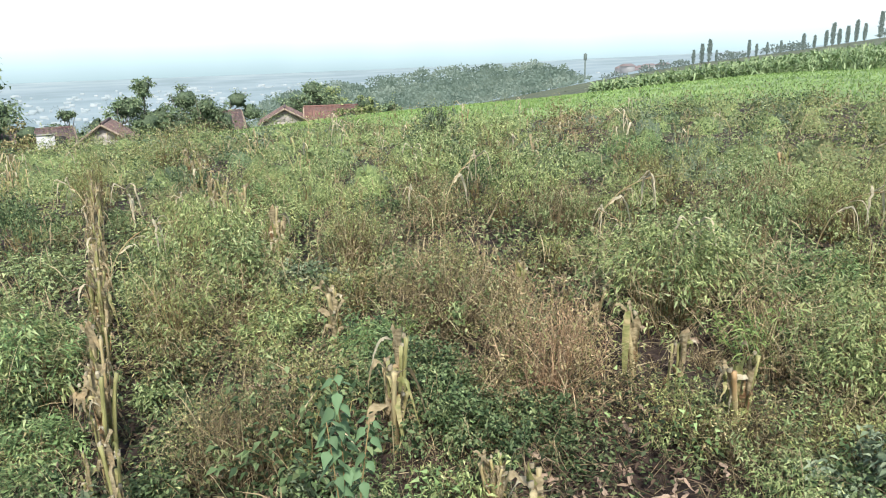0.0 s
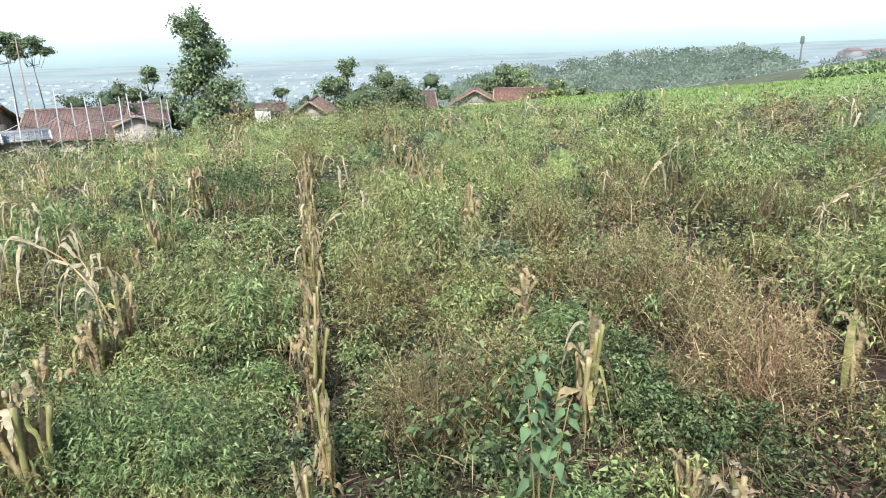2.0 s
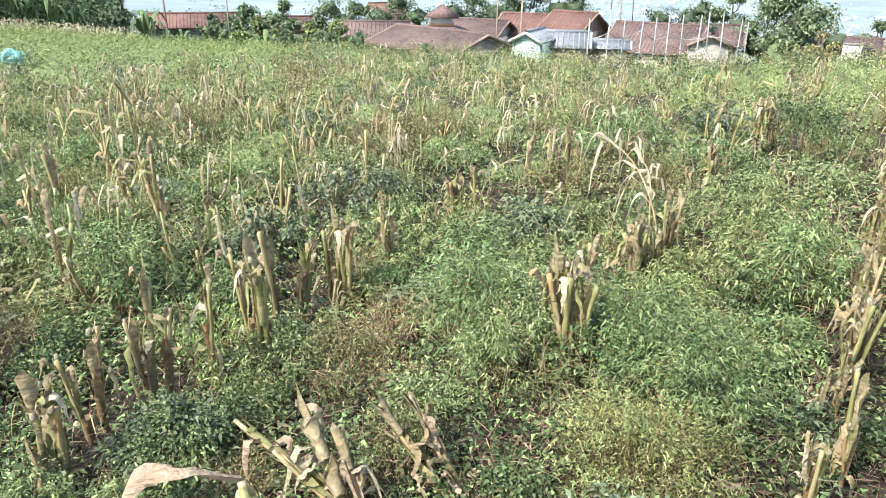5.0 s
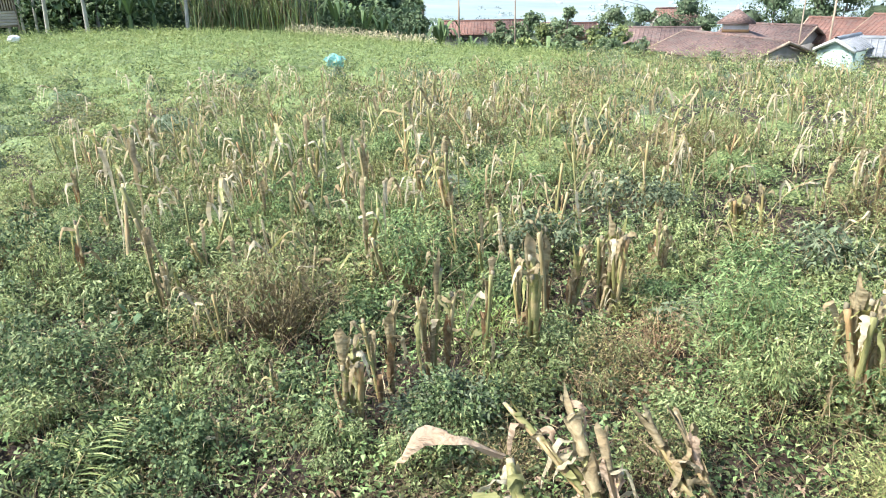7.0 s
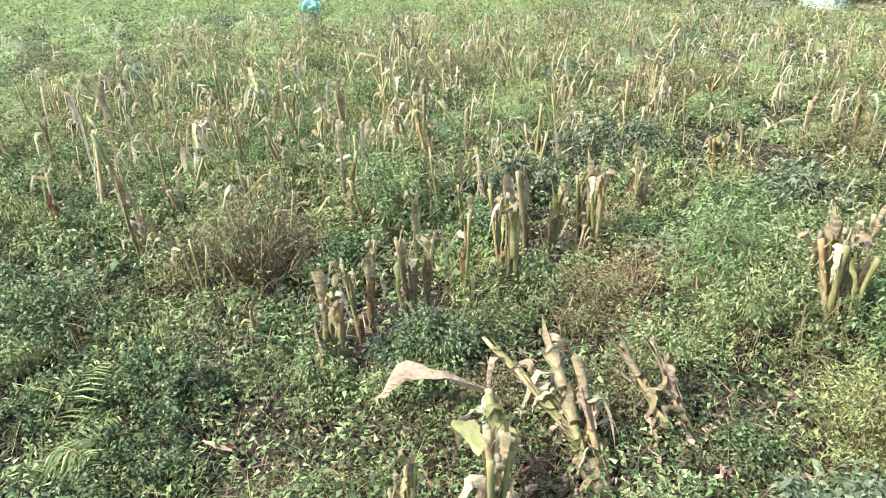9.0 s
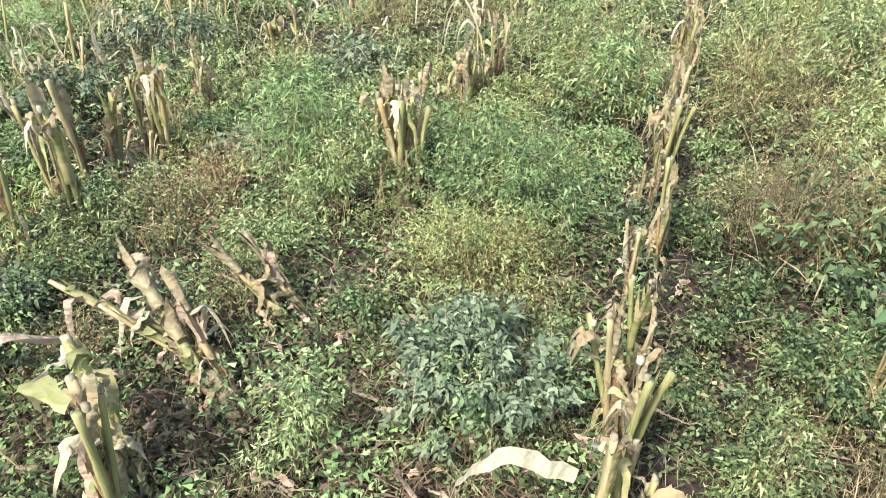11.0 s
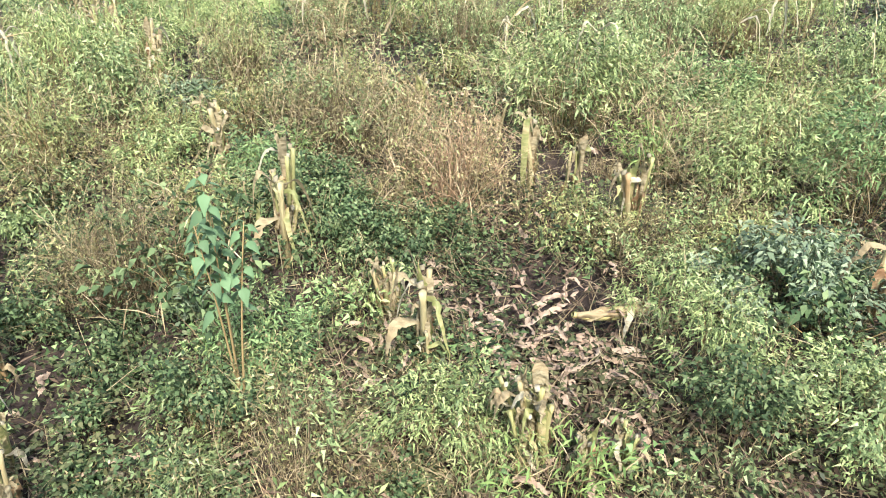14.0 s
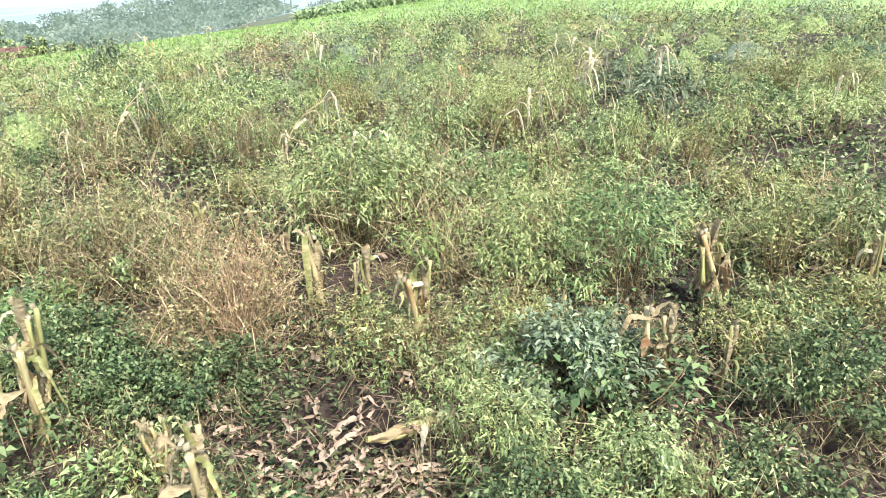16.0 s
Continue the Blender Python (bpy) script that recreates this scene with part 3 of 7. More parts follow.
ROW_PATHSIDE = [(-5.82, 0.52, 0.46), (-5.60, 0.21, 0.44), (-4.27, 0.30, 0.49), (-4.06, 0.90, 0.30), (-4.04, 0.92, 0.25), (-7.49, 1.50, 0.36), (-7.56, 2.87, 0.33),
                (-2.25, 0.41, 0.25), (-2.50, 0.74, 0.23)]
ROW_LEFT = [(-2.16, 2.28, 0.48), (-2.13, 2.30, 0.47), (-2.23, 2.31, 0.42), (-2.19, 2.71, 0.40), (-2.34, 2.80, 0.33), (-2.25, 1.97, 0.52), (-2.19, 1.78, 0.50), (-2.09, 1.74, 0.52),
            (-2.22, 2.12, 0.38), (-2.15, 1.52, 0.49), (-2.27, 1.35, 0.52), (-2.23, 1.38, 0.40), (-2.31, 1.16, 0.43), (-2.25, 1.08, 0.39), (-2.13, 0.85, 0.43), (-2.14, 0.91, 0.38),
            (-2.11, 4.84, 0.41), (-2.09, 4.50, 0.41), (-2.05, 4.87, 0.35), (-2.26, 4.41, 0.37), (-2.18, 3.61, 0.40), (-2.26, 3.56, 0.29), (-2.31, 3.54, 0.33), (-2.18, 3.73, 0.22)]
ROW_NEXT = [(-1.14, 2.80, 0.34), (-1.01, 2.63, 0.36), (-1.04, 2.20, 0.51), (-0.96, 2.20, 0.48), (-1.03, 3.20, 0.35), (-0.94, 3.33, 0.41), (-1.02, 3.12, 0.31), (-1.07, 4.76, 0.38),
            (-1.16, 4.56, 0.27), (-1.06, 6.25, 0.46), (-0.99, 6.55, 0.43), (-1.05, 0.74, 0.45), (-1.26, 0.64, 0.33)]
ROW_RIGHT = [(0.86, 2.14, 0.42), (0.82, 2.09, 0.38), (0.89, 2.94, 0.35), (0.94, 0.96, 0.24), (0.98, 0.97, 0.28), (1.05, 0.88, 0.18), (1.11, 0.84, 0.18), (0.91, 1.37, 0.27),
             (0.94, 1.39, 0.33), (0.94, 1.65, 0.21), (0.97, 1.62, 0.23)]
ROW_FAR_RIGHT = [(1.86, 2.93, 0.27), (1.99, 2.84, 0.19), (2.09, 2.85, 0.19), (2.09, 2.60, 0.22), (1.83, 2.04, 0.32), (1.87, 1.90, 0.24), (1.95, 1.91, 0.25), (1.88, 1.58, 0.31), (1.88, 1.54, 0.34),
                 (1.99, 3.58, 0.21), (2.08, 3.51, 0.18), (2.10, 3.25, 0.17), (1.90, 5.45, 0.29), (1.82, 5.66, 0.24), (5.08, 3.92, 0.37), (2.90, 1.86, 0.13), (2.21, 1.21, 0.19), (2.06, 0.81, 0.31),
                 (2.14, 0.79, 0.27), (2.19, 0.64, 0.27), (2.70, 0.87, 0.33), (2.74, 0.84, 0.33), (3.13, 0.45, 0.29), (3.17, 0.42, 0.31), (2.90, 1.97, 0.18)]
for start, rows in enumerate((ROW_FAR_LEFT, ROW_PATHSIDE, ROW_LEFT, ROW_NEXT, ROW_RIGHT, ROW_FAR_RIGHT)):
    plant_stubs(rows, start, True)
plant_stubs(ROW_RIGHT + ROW_NEXT, 5)
# The dense row that runs straight away from the footpath.
plant_stubs([(float(np.interp(y, [0.6, 2, 4], [-0.05, -0.08, -0.1])) + rng.normal(0, 0.022), y, rng.uniform(0.26, 0.44)) for y in np.arange(0.62, 8.2, 0.13)], 2, narrow=0.8)
# The row beyond it, and thinner remains of the rows further off.
plant_stubs([(0.9 + rng.normal(0, 0.04), y, rng.uniform(0.3, 0.46)) for y in np.arange(4.2, 9.2, 0.2)], 4)
far_rows = [(-0.1 + k + rng.normal(0, 0.1), y + rng.uniform(-0.15, 0.15), rng.uniform(0.26, 0.42)) for k in range(-10, 8) if k not in (0, 1)
            for y in np.arange(5.4 if k > -3 else 1.3, 11.5, 0.42) if rng.random() < (0.8 if k < 0 else 0.2)]
near_rows = [(k - 0.15 + rng.normal(0, 0.12), y + rng.uniform(-0.1, 0.1), rng.uniform(0.3, 0.5)) for k in (-3, -4, -5, -6, -7) for y in np.arange(0.7, 5.4, 0.3) if rng.random() < 0.85]
rng.shuffle(far_rows)
plant_far(near_rows + [row for row in far_rows if row[1] > 0.14 * -row[0] + 0.3][:290], 48)
for ob in CLUMPS:
    ob.location = (rng.uniform(-8, -5), rng.uniform(4.5, 7), 0)
    ob.location.z = ground_z(ob.location.x, ob.location.y) - 0.02


def bent_top(tall, reach):
    """A tall withered stalk that bows over with a pale tassel."""
    ob = thing("bent_corn_stalk", (0, 0, 0), "tall withered corn stalk bowed over with a pale tassel", "corn stalk", "bowed corn stalks")
    t = np.linspace(0, 1, 14)
    pts = np.stack([reach * t ** 2.2, 0.02 * np.sin(t * 5), tall * (1.25 * t - 0.42 * t ** 3)], -1)
    part("stem", tube(pts, 0.0042 * (1.3 - 0.9 * t), 6), STALK, ob, smooth=True)
    for k in range(5):
        s = rng.uniform(0.45, 1)
        p = np.array([np.interp(s, t, pts[:, i]) for i in range(3)])
        part("tassel_leaf", dry_leaf(p, rng.normal(0, 0.7), rng.uniform(0.15, 0.36), rng.uniform(0, 0.08), rng.uniform(0.012, 0.028), rng.uniform(0.2, 0.6)), PALE_HUSK, ob, smooth=True)
    return ob


BENT = [bent_top(rng.uniform(0.5, 0.75), rng.uniform(0.15, 0.45)) for _ in range(4)]
for k in range(110):
    a, d = (rng.uniform(12, 84) if k % 4 else rng.uniform(-70, 10)), rng.uniform(3.6, 12.5)
    x, y = bearing(a, d)
    m = Matrix.Translation((x, y, ground_z(x, y) - 0.02)) @ Matrix.Rotation(rng.uniform(0, 6.28), 4, "Z") @ Matrix.Scale(rng.uniform(0.65, 1.1), 4)
    if k < 4:
        BENT[k].matrix_basis = m
    else:
        copy_thing(BENT[k % 4], m)


# ---- bushes and weeds ----
rng = np.random.default_rng(21)


def bush_mesh(stems, leaves_each, radius, height, leaf_l, leaf_w, upright, droop, stem_r=0.002, low=0.25, slim=False, tangle=0.1):
    """Shoots that fan out from the foot to a domed outline, leaves along their outer part."""
    a = rng.uniform(0, 6.28, stems)
    spread = np.sqrt(rng.uniform(0.02, 1, stems))
    lobe = rng.uniform(0, 6.28, 3)
    spread = spread * (1 + 0.22 * np.sin(2 * a + lobe[0]) + 0.16 * np.sin(3 * a + lobe[1]) + 0.1 * np.sin(5 * a + lobe[2]))
    base = np.stack([np.cos(a) * spread * radius * 0.3, np.sin(a) * spread * radius * 0.3, 0 * a], -1)
    h = height * np.maximum(1.05 - 0.5 * spread ** 2, 0.25) * rng.uniform(0.7, 1.18, stems)
    tip = np.stack([np.cos(a) * spread * radius, np.sin(a) * spread * radius, h], -1)
    tip[:, :2] += rng.normal(0, radius * 0.08, (stems, 2))
    bend = np.stack([-np.cos(a) * spread * radius * 0.15, -np.sin(a) * spread * radius * 0.15, h * 0.12], -1)
    bend = bend + rng.normal(0, radius * tangle, bend.shape) * [1, 1, 0.5]
    st = thin_stems(base, tip, bend, stem_r)
    t = rng.uniform(low, 1.0, (stems, leaves_each)) ** 0.6
    mid = (base + tip) / 2 + bend
    q = t[..., None]
    on = np.where(q < 0.5, base[:, None] + (mid - base)[:, None] * q * 2, mid[:, None] + (tip - mid)[:, None] * (q * 2 - 1))
    on = (on + rng.normal(0, 0.016, on.shape)).reshape(-1, 3)
    on[:, 2] = np.maximum(on[:, 2], 0.01)
    way = rng.normal(size=on.shape) * 0.7
    way[:, :2] += unit(on[:, :2]) * 0.7
    way[:, 2] += upright
    size = rng.uniform(0.55, 1.3, len(on))
    long, broad = size * leaf_l, size * rng.uniform(0.8, 1.2, len(on)) * leaf_w
    lv = thin_leaves(on, way, long, broad, droop) if slim else leaf_quads(on, way, long, broad, 0.25, droop)
    return st, lv


def dry_tuft(count, radius, height, width):
    a, s = rng.uniform(0, 6.28, count), np.sqrt(rng.uniform(0, 1, count)) * radius
    base = np.stack([np.cos(a) * s, np.sin(a) * s, rng.uniform(0, 0.55, count) * height], -1)
    way = rng.normal(size=(count, 3)) * [0.75, 0.75, 0.4] + [0, 0, 0.7]
    return leaf_quads(base, way, rng.uniform(0.2, 0.6, count) * height, width, 0.3, 0.15)


# Label, leaf, stem, shoots and leaves for each square metre, and the shape of the leaves.
KINDS = {
    "F": ("feathery light green weed with fine drooping leaves", FEATHERY, WEED_STEM, 330, 17000, dict(low=0.42, leaf_l=0.026, leaf_w=0.0062, upright=0.3, droop=0.35)),
    "G": ("bushy green weed with small pointed leaves", GREEN_LEAF, WEED_STEM, 300, 15000, dict(low=0.42, leaf_l=0.026, leaf_w=0.0085, upright=0.2, droop=0.3)),
    "L": ("lush bright green weed with narrow leaves", LUSH_LEAF, WEED_STEM, 420, 15000, dict(low=0.35, leaf_l=0.034, leaf_w=0.0068, upright=0.45, droop=0.3)),
    "D": ("dense dark green weed with small rounded leaves", DARK_LEAF, WEED_STEM, 260, 14000, dict(low=0.3, leaf_l=0.02, leaf_w=0.0115, upright=0.25, droop=0.2)),
    "B": ("low bush with broad grey-green leaves", BLUE_LEAF, WEED_STEM, 230, 9500, dict(low=0.42, leaf_l=0.036, leaf_w=0.0135, upright=0.3, droop=0.3)),
    "Y": ("yellow-green feathery weed going to seed", YELLOW_LEAF, WEED_STEM, 900, 12000, dict(leaf_l=0.024, leaf_w=0.0052, upright=0.5, droop=0.2, tangle=0.2)),
    "O": ("half-dry olive weed with thin seed stems", OLIVE, DULL_STRAW, 1500, 9500, dict(leaf_l=0.018, leaf_w=0.0052, upright=0.5, droop=0.15, tangle=0.3)),
    "R": ("withered rust-brown weed with bare stems", RUSTY, RUSTY, 1300, 5500, dict(leaf_l=0.02, leaf_w=0.0055, upright=0.5, droop=0.25, tangle=0.3)),
}
# What grows up through a weed of each kind.
MIXED = {"L": ("F", "D"), "F": ("G", "O"), "G": ("F", "Y"), "D": ("G", "O"), "B": ("G", "D"), "Y": ("F", "O"), "O": ("Y", "G"), "R": ("O", "Y")}
SHAPES, FAR_BUSHES, STANDING = {}, [], []


def bush_shape(key, r, h, coarse, share=1.0, low=0.25):
    """Stems and leaves of a weed; coarse: how much larger and fewer its leaves are."""
    label, leaf, stem, shoots, leaves, form = KINDS[key]
    area = math.pi * r * r * share
    n = max(10, int(shoots * area / coarse))
    form = dict(form, low=max(low, form.get("low", 0)), leaf_l=form["leaf_l"] * coarse, leaf_w=form["leaf_w"] * coarse)
    return bush_mesh(n, max(2, int(leaves * area / coarse ** 2 / n)), r, h, stem_r=0.0013 * coarse, slim=key in "FYORLG" or coarse > 1.1, **form)


def plant_bush(key, x, y, r, h):
    """A weed of that kind with the given radius and height; far ones are gathered into one mass."""
    STANDING.append((x, y, r))
    d = math.hypot(x, y)
    place = Matrix.Translation((x, y, ground_z(x, y) - 0.02)) @ Matrix.Rotation(rng.uniform(0, 6.28), 4, "Z")
    if d > 4.4:
        k = int(rng.integers(0, 2))
        if (key, k) not in SHAPES:
            SHAPES[key, k] = bush_shape(key, 0.46, 0.42, 1.42, 0.54, 0.55)
        if key in "OR":
            key = "O"
            SHAPES.setdefault(("G", k), bush_shape("G", 0.46, 0.42, 1.42, 0.54, 0.55))
            SHAPES.setdefault(("O", k), bush_shape("O", 0.46, 0.42, 1.42, 0.42, 0.55))
            FAR_BUSHES.append(("G", k, place @ Matrix.Diagonal((r / 0.5, r / 0.5, h / 0.5, 1))))
        FAR_BUSHES.append((key, k, place @ Matrix.Diagonal((r / 0.46, r / 0.46, h / 0.42, 1))))
        return
    coarse = min(max(d / 2.6, 0.8), 1.3)
    thick = min(max(0.3 + 0.22 * d, 0.5), 0.85)
    label, leaf, stem = KINDS[key][:3]
    ob = thing("weed_bush", (0, 0, 0), label, "weed bush", "weed bushes in the field")
    st, lv = bush_shape(key, r, h, coarse, thick)
    part("stem_tuft", st, stem, ob)
    part("foliage", lv, leaf, ob)
    for other in MIXED[key]:
        part("foliage", bush_shape(other, r * 1.05, h * rng.uniform(0.75, 1.08), coarse, 0.16)[1], KINDS[other][1], ob)
    part("dry_stem_tuft", dry_tuft(int((1500 if x > 0.3 and d > 1.8 else 900) * math.pi * r * r / coarse), r * 1.05, h * 1.15, 0.0019 * coarse), DULL_STRAW if d < 2.2 else STRAW, ob, "thin straw-coloured dead stems")["kind"] = "stuff"
    ob.matrix_basis = place


def join_far_bushes():
    """Bushes too far out to tell apart: one mass, kind by kind."""
    mass = tagged(new("weed_bushes"), "mixed green and dry weed bushes further out", "weeds", kind="stuff")
    for key, (label, leaf, stem, shoots, leaves, form) in KINDS.items():
        places = [(k, np.array(m)) for kk, k, m in FAR_BUSHES if kk == key]
        for index, name, material in ((0, "stem_tuft", stem), (1, "foliage", leaf)):
            pieces = [(np.asarray(SHAPES[key, k][index][0]).reshape(-1, 3) @ m[:3, :3].T + m[:3, 3], SHAPES[key, k][index][1]) for k, m in places]
            if pieces:
                part(name, joined(pieces), material, mass)["kind"] = "stuff"


# Weeds by stretch of the field: kind, place, radius, height.
WEEDS_ROWSIDE = [("F", -0.65, 3.83, 0.44, 0.39), ("L", -0.81, 2.38, 0.36, 0.33), ("Y", -0.57, 1.75, 0.28, 0.31), ("B", -0.45, 1.35, 0.23, 0.25), ("G", 0.25, 4.06, 0.22, 0.44), ("G", 0.62, 3.84, 0.26, 0.43),
                 ("O", 0.34, 2.23, 0.19, 0.45), ("B", 0.48, 2.00, 0.08, 0.16), ("D", 0.38, 1.52, 0.19, 0.2), ("O", 0.49, 1.22, 0.14, 0.39), ("R", 0.59, 1.36, 0.07, 0.20), ("D", 1.10, 2.20, 0.15, 0.20),
                 ("D", 1.21, 1.93, 0.28, 0.16), ("O", 1.54, 2.47, 0.16, 0.36), ("R", 1.80, 2.40, 0.15, 0.31), ("F", 0.87, 1.08, 0.17, 0.24), ("O", 0.26, 1.24, 0.07, 0.30)]
WEEDS_RIGHT = [("F", 0.56, 4.37, 0.33, 0.55), ("Y", 1.37, 4.05, 0.26, 0.47), ("O", 1.43, 3.09, 0.23, 0.42), ("O", 1.70, 2.85, 0.14, 0.42), ("R", 1.52, 2.15, 0.22, 0.41), ("G", 2.68, 2.56, 0.42, 0.42),
               ("F", 2.58, 1.56, 0.33, 0.38), ("B", 1.94, 1.00, 0.25, 0.26), ("F", 1.51, 0.92, 0.17, 0.32), ("D", 1.38, 0.72, 0.16, 0.28), ("G", 1.59, 0.56, 0.19, 0.27), ("F", 4.03, 1.83, 0.28, 0.39),
               ("F", 0.78, 1.16, 0.17, 0.22), ("O", 0.23, 2.31, 0.21, 0.28)]
WEEDS_UPHILL = [("F", 2.34, 2.41, 0.40, 0.49), ("F", 2.40, 1.56, 0.18, 0.27), ("L", 2.67, 1.20, 0.28, 0.44), ("O", 1.44, 2.92, 0.31, 0.35), ("D", 0.99, 2.36, 0.27, 0.26), ("D", 2.29, 0.38, 0.23, 0.31),
                ("Y", 3.07, 0.75, 0.17, 0.41), ("G", 3.27, 0.54, 0.19, 0.46), ("O", 3.81, 3.20, 0.35, 0.42), ("Y", 4.22, 2.81, 0.34, 0.42), ("F", 4.22, 7.29, 0.62, 0.51), ("B", 3.98, 8.29, 0.37, 0.58),
                ("D", 1.92, 4.99, 0.26, 0.26), ("B", 6.17, 2.95, 0.40, 0.31), ("D", 5.82, 1.88, 0.36, 0.30), ("F", 3.44, 3.97, 0.29, 0.34), ("O", 2.85, 4.02, 0.24, 0.38), ("G", 4.05, 2.04, 0.32, 0.35),
                ("Y", 4.31, 1.58, 0.25, 0.29), ("F", 1.58, 1.13, 0.14, 0.28), ("F", 1.73, 0.71, 0.16, 0.17)]
WEEDS_AHEAD = [("Y", 0.4, 5.01, 0.33, 0.42), ("G", 0.67, 4.12, 0.18, 0.43), ("Y", 0.24, 3.42, 0.30, 0.44), ("Y", 0.97, 4.78, 0.18, 0.28), ("O", 1.33, 3.97, 0.25, 0.41), ("O", 2.25, 4.82, 0.29, 0.41),
               ("G", 2.02, 6.63, 0.28, 0.43), ("Y", 1.28, 6.83, 0.40, 0.34), ("Y", 2.69, 4.53, 0.20, 0.31), ("D", 0.97, 2.06, 0.18, 0.24), ("L", -0.34, 3.21, 0.21, 0.42), ("D", -0.57, 5.94, 0.27, 0.46),
               ("G", 3.76, 5.36, 0.43, 0.41), ("Y", 3.86, 4.10, 0.39, 0.35), ("O", 3.10, 4.05, 0.21, 0.32), ("B", 3.63, 5.25, 0.21, 0.28), ("G", 3.40, 7.02, 0.51, 0.49), ("Y", 0.84, 10.62, 0.52, 0.49),
               ("O", 3.08, 3.32, 0.19, 0.26), ("F", 4.23, 2.95, 0.34, 0.35), ("G", 4.71, 3.95, 0.35, 0.36), ("R", 4.86, 3.78, 0.18, 0.32), ("Y", -0.09, 7.88, 0.36, 0.54)]
WEEDS_LEFT = [("L", -3.34, 1.95, 0.33, 0.36), ("B", -2.90, 2.55, 0.26, 0.27), ("B", -2.92, 3.41, 0.36, 0.33), ("B", -4.49, 4.63, 0.32, 0.36), ("B", -1.72, 3.43, 0.26, 0.26), ("R", -1.75, 2.14, 0.17, 0.25),
              ("L", -1.31, 2.18, 0.22, 0.45), ("L", -1.87, 2.99, 0.24, 0.28), ("G", -1.13, 3.40, 0.17, 0.29), ("L", -0.51, 2.17, 0.30, 0.35), ("Y", -0.49, 1.88, 0.23, 0.24), ("B", -0.17, 2.22, 0.08, 0.14),
              ("D", -1.85, 1.17, 0.22, 0.25), ("O", -1.64, 1.71, 0.11, 0.19), ("L", -1.15, 5.17, 0.33, 0.32), ("G", -0.47, 4.99, 0.44, 0.26), ("F", -2.92, 3.75, 0.24, 0.28), ("B", -1.47, 6.50, 0.41, 0.35),
              ("D", -4.10, 4.50, 0.20, 0.27), ("F", -0.42, 3.34, 0.34, 0.39)]
WEEDS_PATHSIDE = [("D", -3.16, 0.04, 0.34, 0.36), ("D", -4.93, -0.02, 0.40, 0.42), ("Y", -3.31, 0.64, 0.15, 0.22), ("O", -3.14, 0.99, 0.34, 0.45), ("L", -3.06, 1.76, 0.22, 0.42), ("G", -3.95, 2.01, 0.17, 0.40),
                  ("L", -1.46, 2.28, 0.25, 0.42), ("G", -1.16, 2.16, 0.20, 0.42), ("D", -1.82, 1.33, 0.11, 0.18), ("O", -3.47, 5.30, 0.29, 0.41), ("O", -5.55, 4.12, 0.35, 0.44), ("G", -6.04, 2.37, 0.32, 0.42),
                  ("G", -4.80, 0.80, 0.25, 0.31), ("F", -4.49, 0.14, 0.23, 0.33), ("D", -4.16, 0.44, 0.14, 0.25), ("G", -3.83, 3.53, 0.20, 0.28), ("Y", -4.09, 1.51, 0.15, 0.24), ("D", -2.38, 0.29, 0.34, 0.24),
                  ("G", -2.03, 0.77, 0.15, 0.22)]
WEEDS_FEET = [("G", -0.76, 1.04, 0.13, 0.30), ("B", -0.36, 1.24, 0.21, 0.30), ("B", -1.89, 1.19, 0.20, 0.20), ("F", -1.15, 1.99, 0.18, 0.36), ("O", -1.24, 1.51, 0.17, 0.2),
              ("G", -2.55, 2.88, 0.26, 0.25), ("D", -0.83, 1.56, 0.14, 0.14)]
for rows in (WEEDS_ROWSIDE, WEEDS_RIGHT, WEEDS_UPHILL, WEEDS_AHEAD, WEEDS_LEFT, WEEDS_PATHSIDE, WEEDS_FEET):
    for key, x, y, r, h in rows:
        plant_bush(key, x, y, r * 1.1, h * 1.1)
# A thick fringe of weeds along the footpath.
for k, x in enumerate(np.arange(-1.3, -12, -0.3)):
    plant_bush(("D", "F", "D", "G")[k % 4] if x > -4.5 else "FGOYG"[k % 5], x, 0.033 * x - 0.16 + rng.uniform(0.1, 0.26), rng.uniform(0.15, 0.25), rng.uniform(0.14, 0.3))
for k, x in enumerate(np.arange(-12, -30, -0.55)):
    plant_bush("GDLGFD"[rng.integers(6)], x, float(np.interp(x, [-40, -26, -17, -8], [0.3, -0.1, -0.3, -0.3])) + rng.uniform(0.25, 0.8), rng.uniform(0.25, 0.6), rng.uniform(0.25, 0.6))


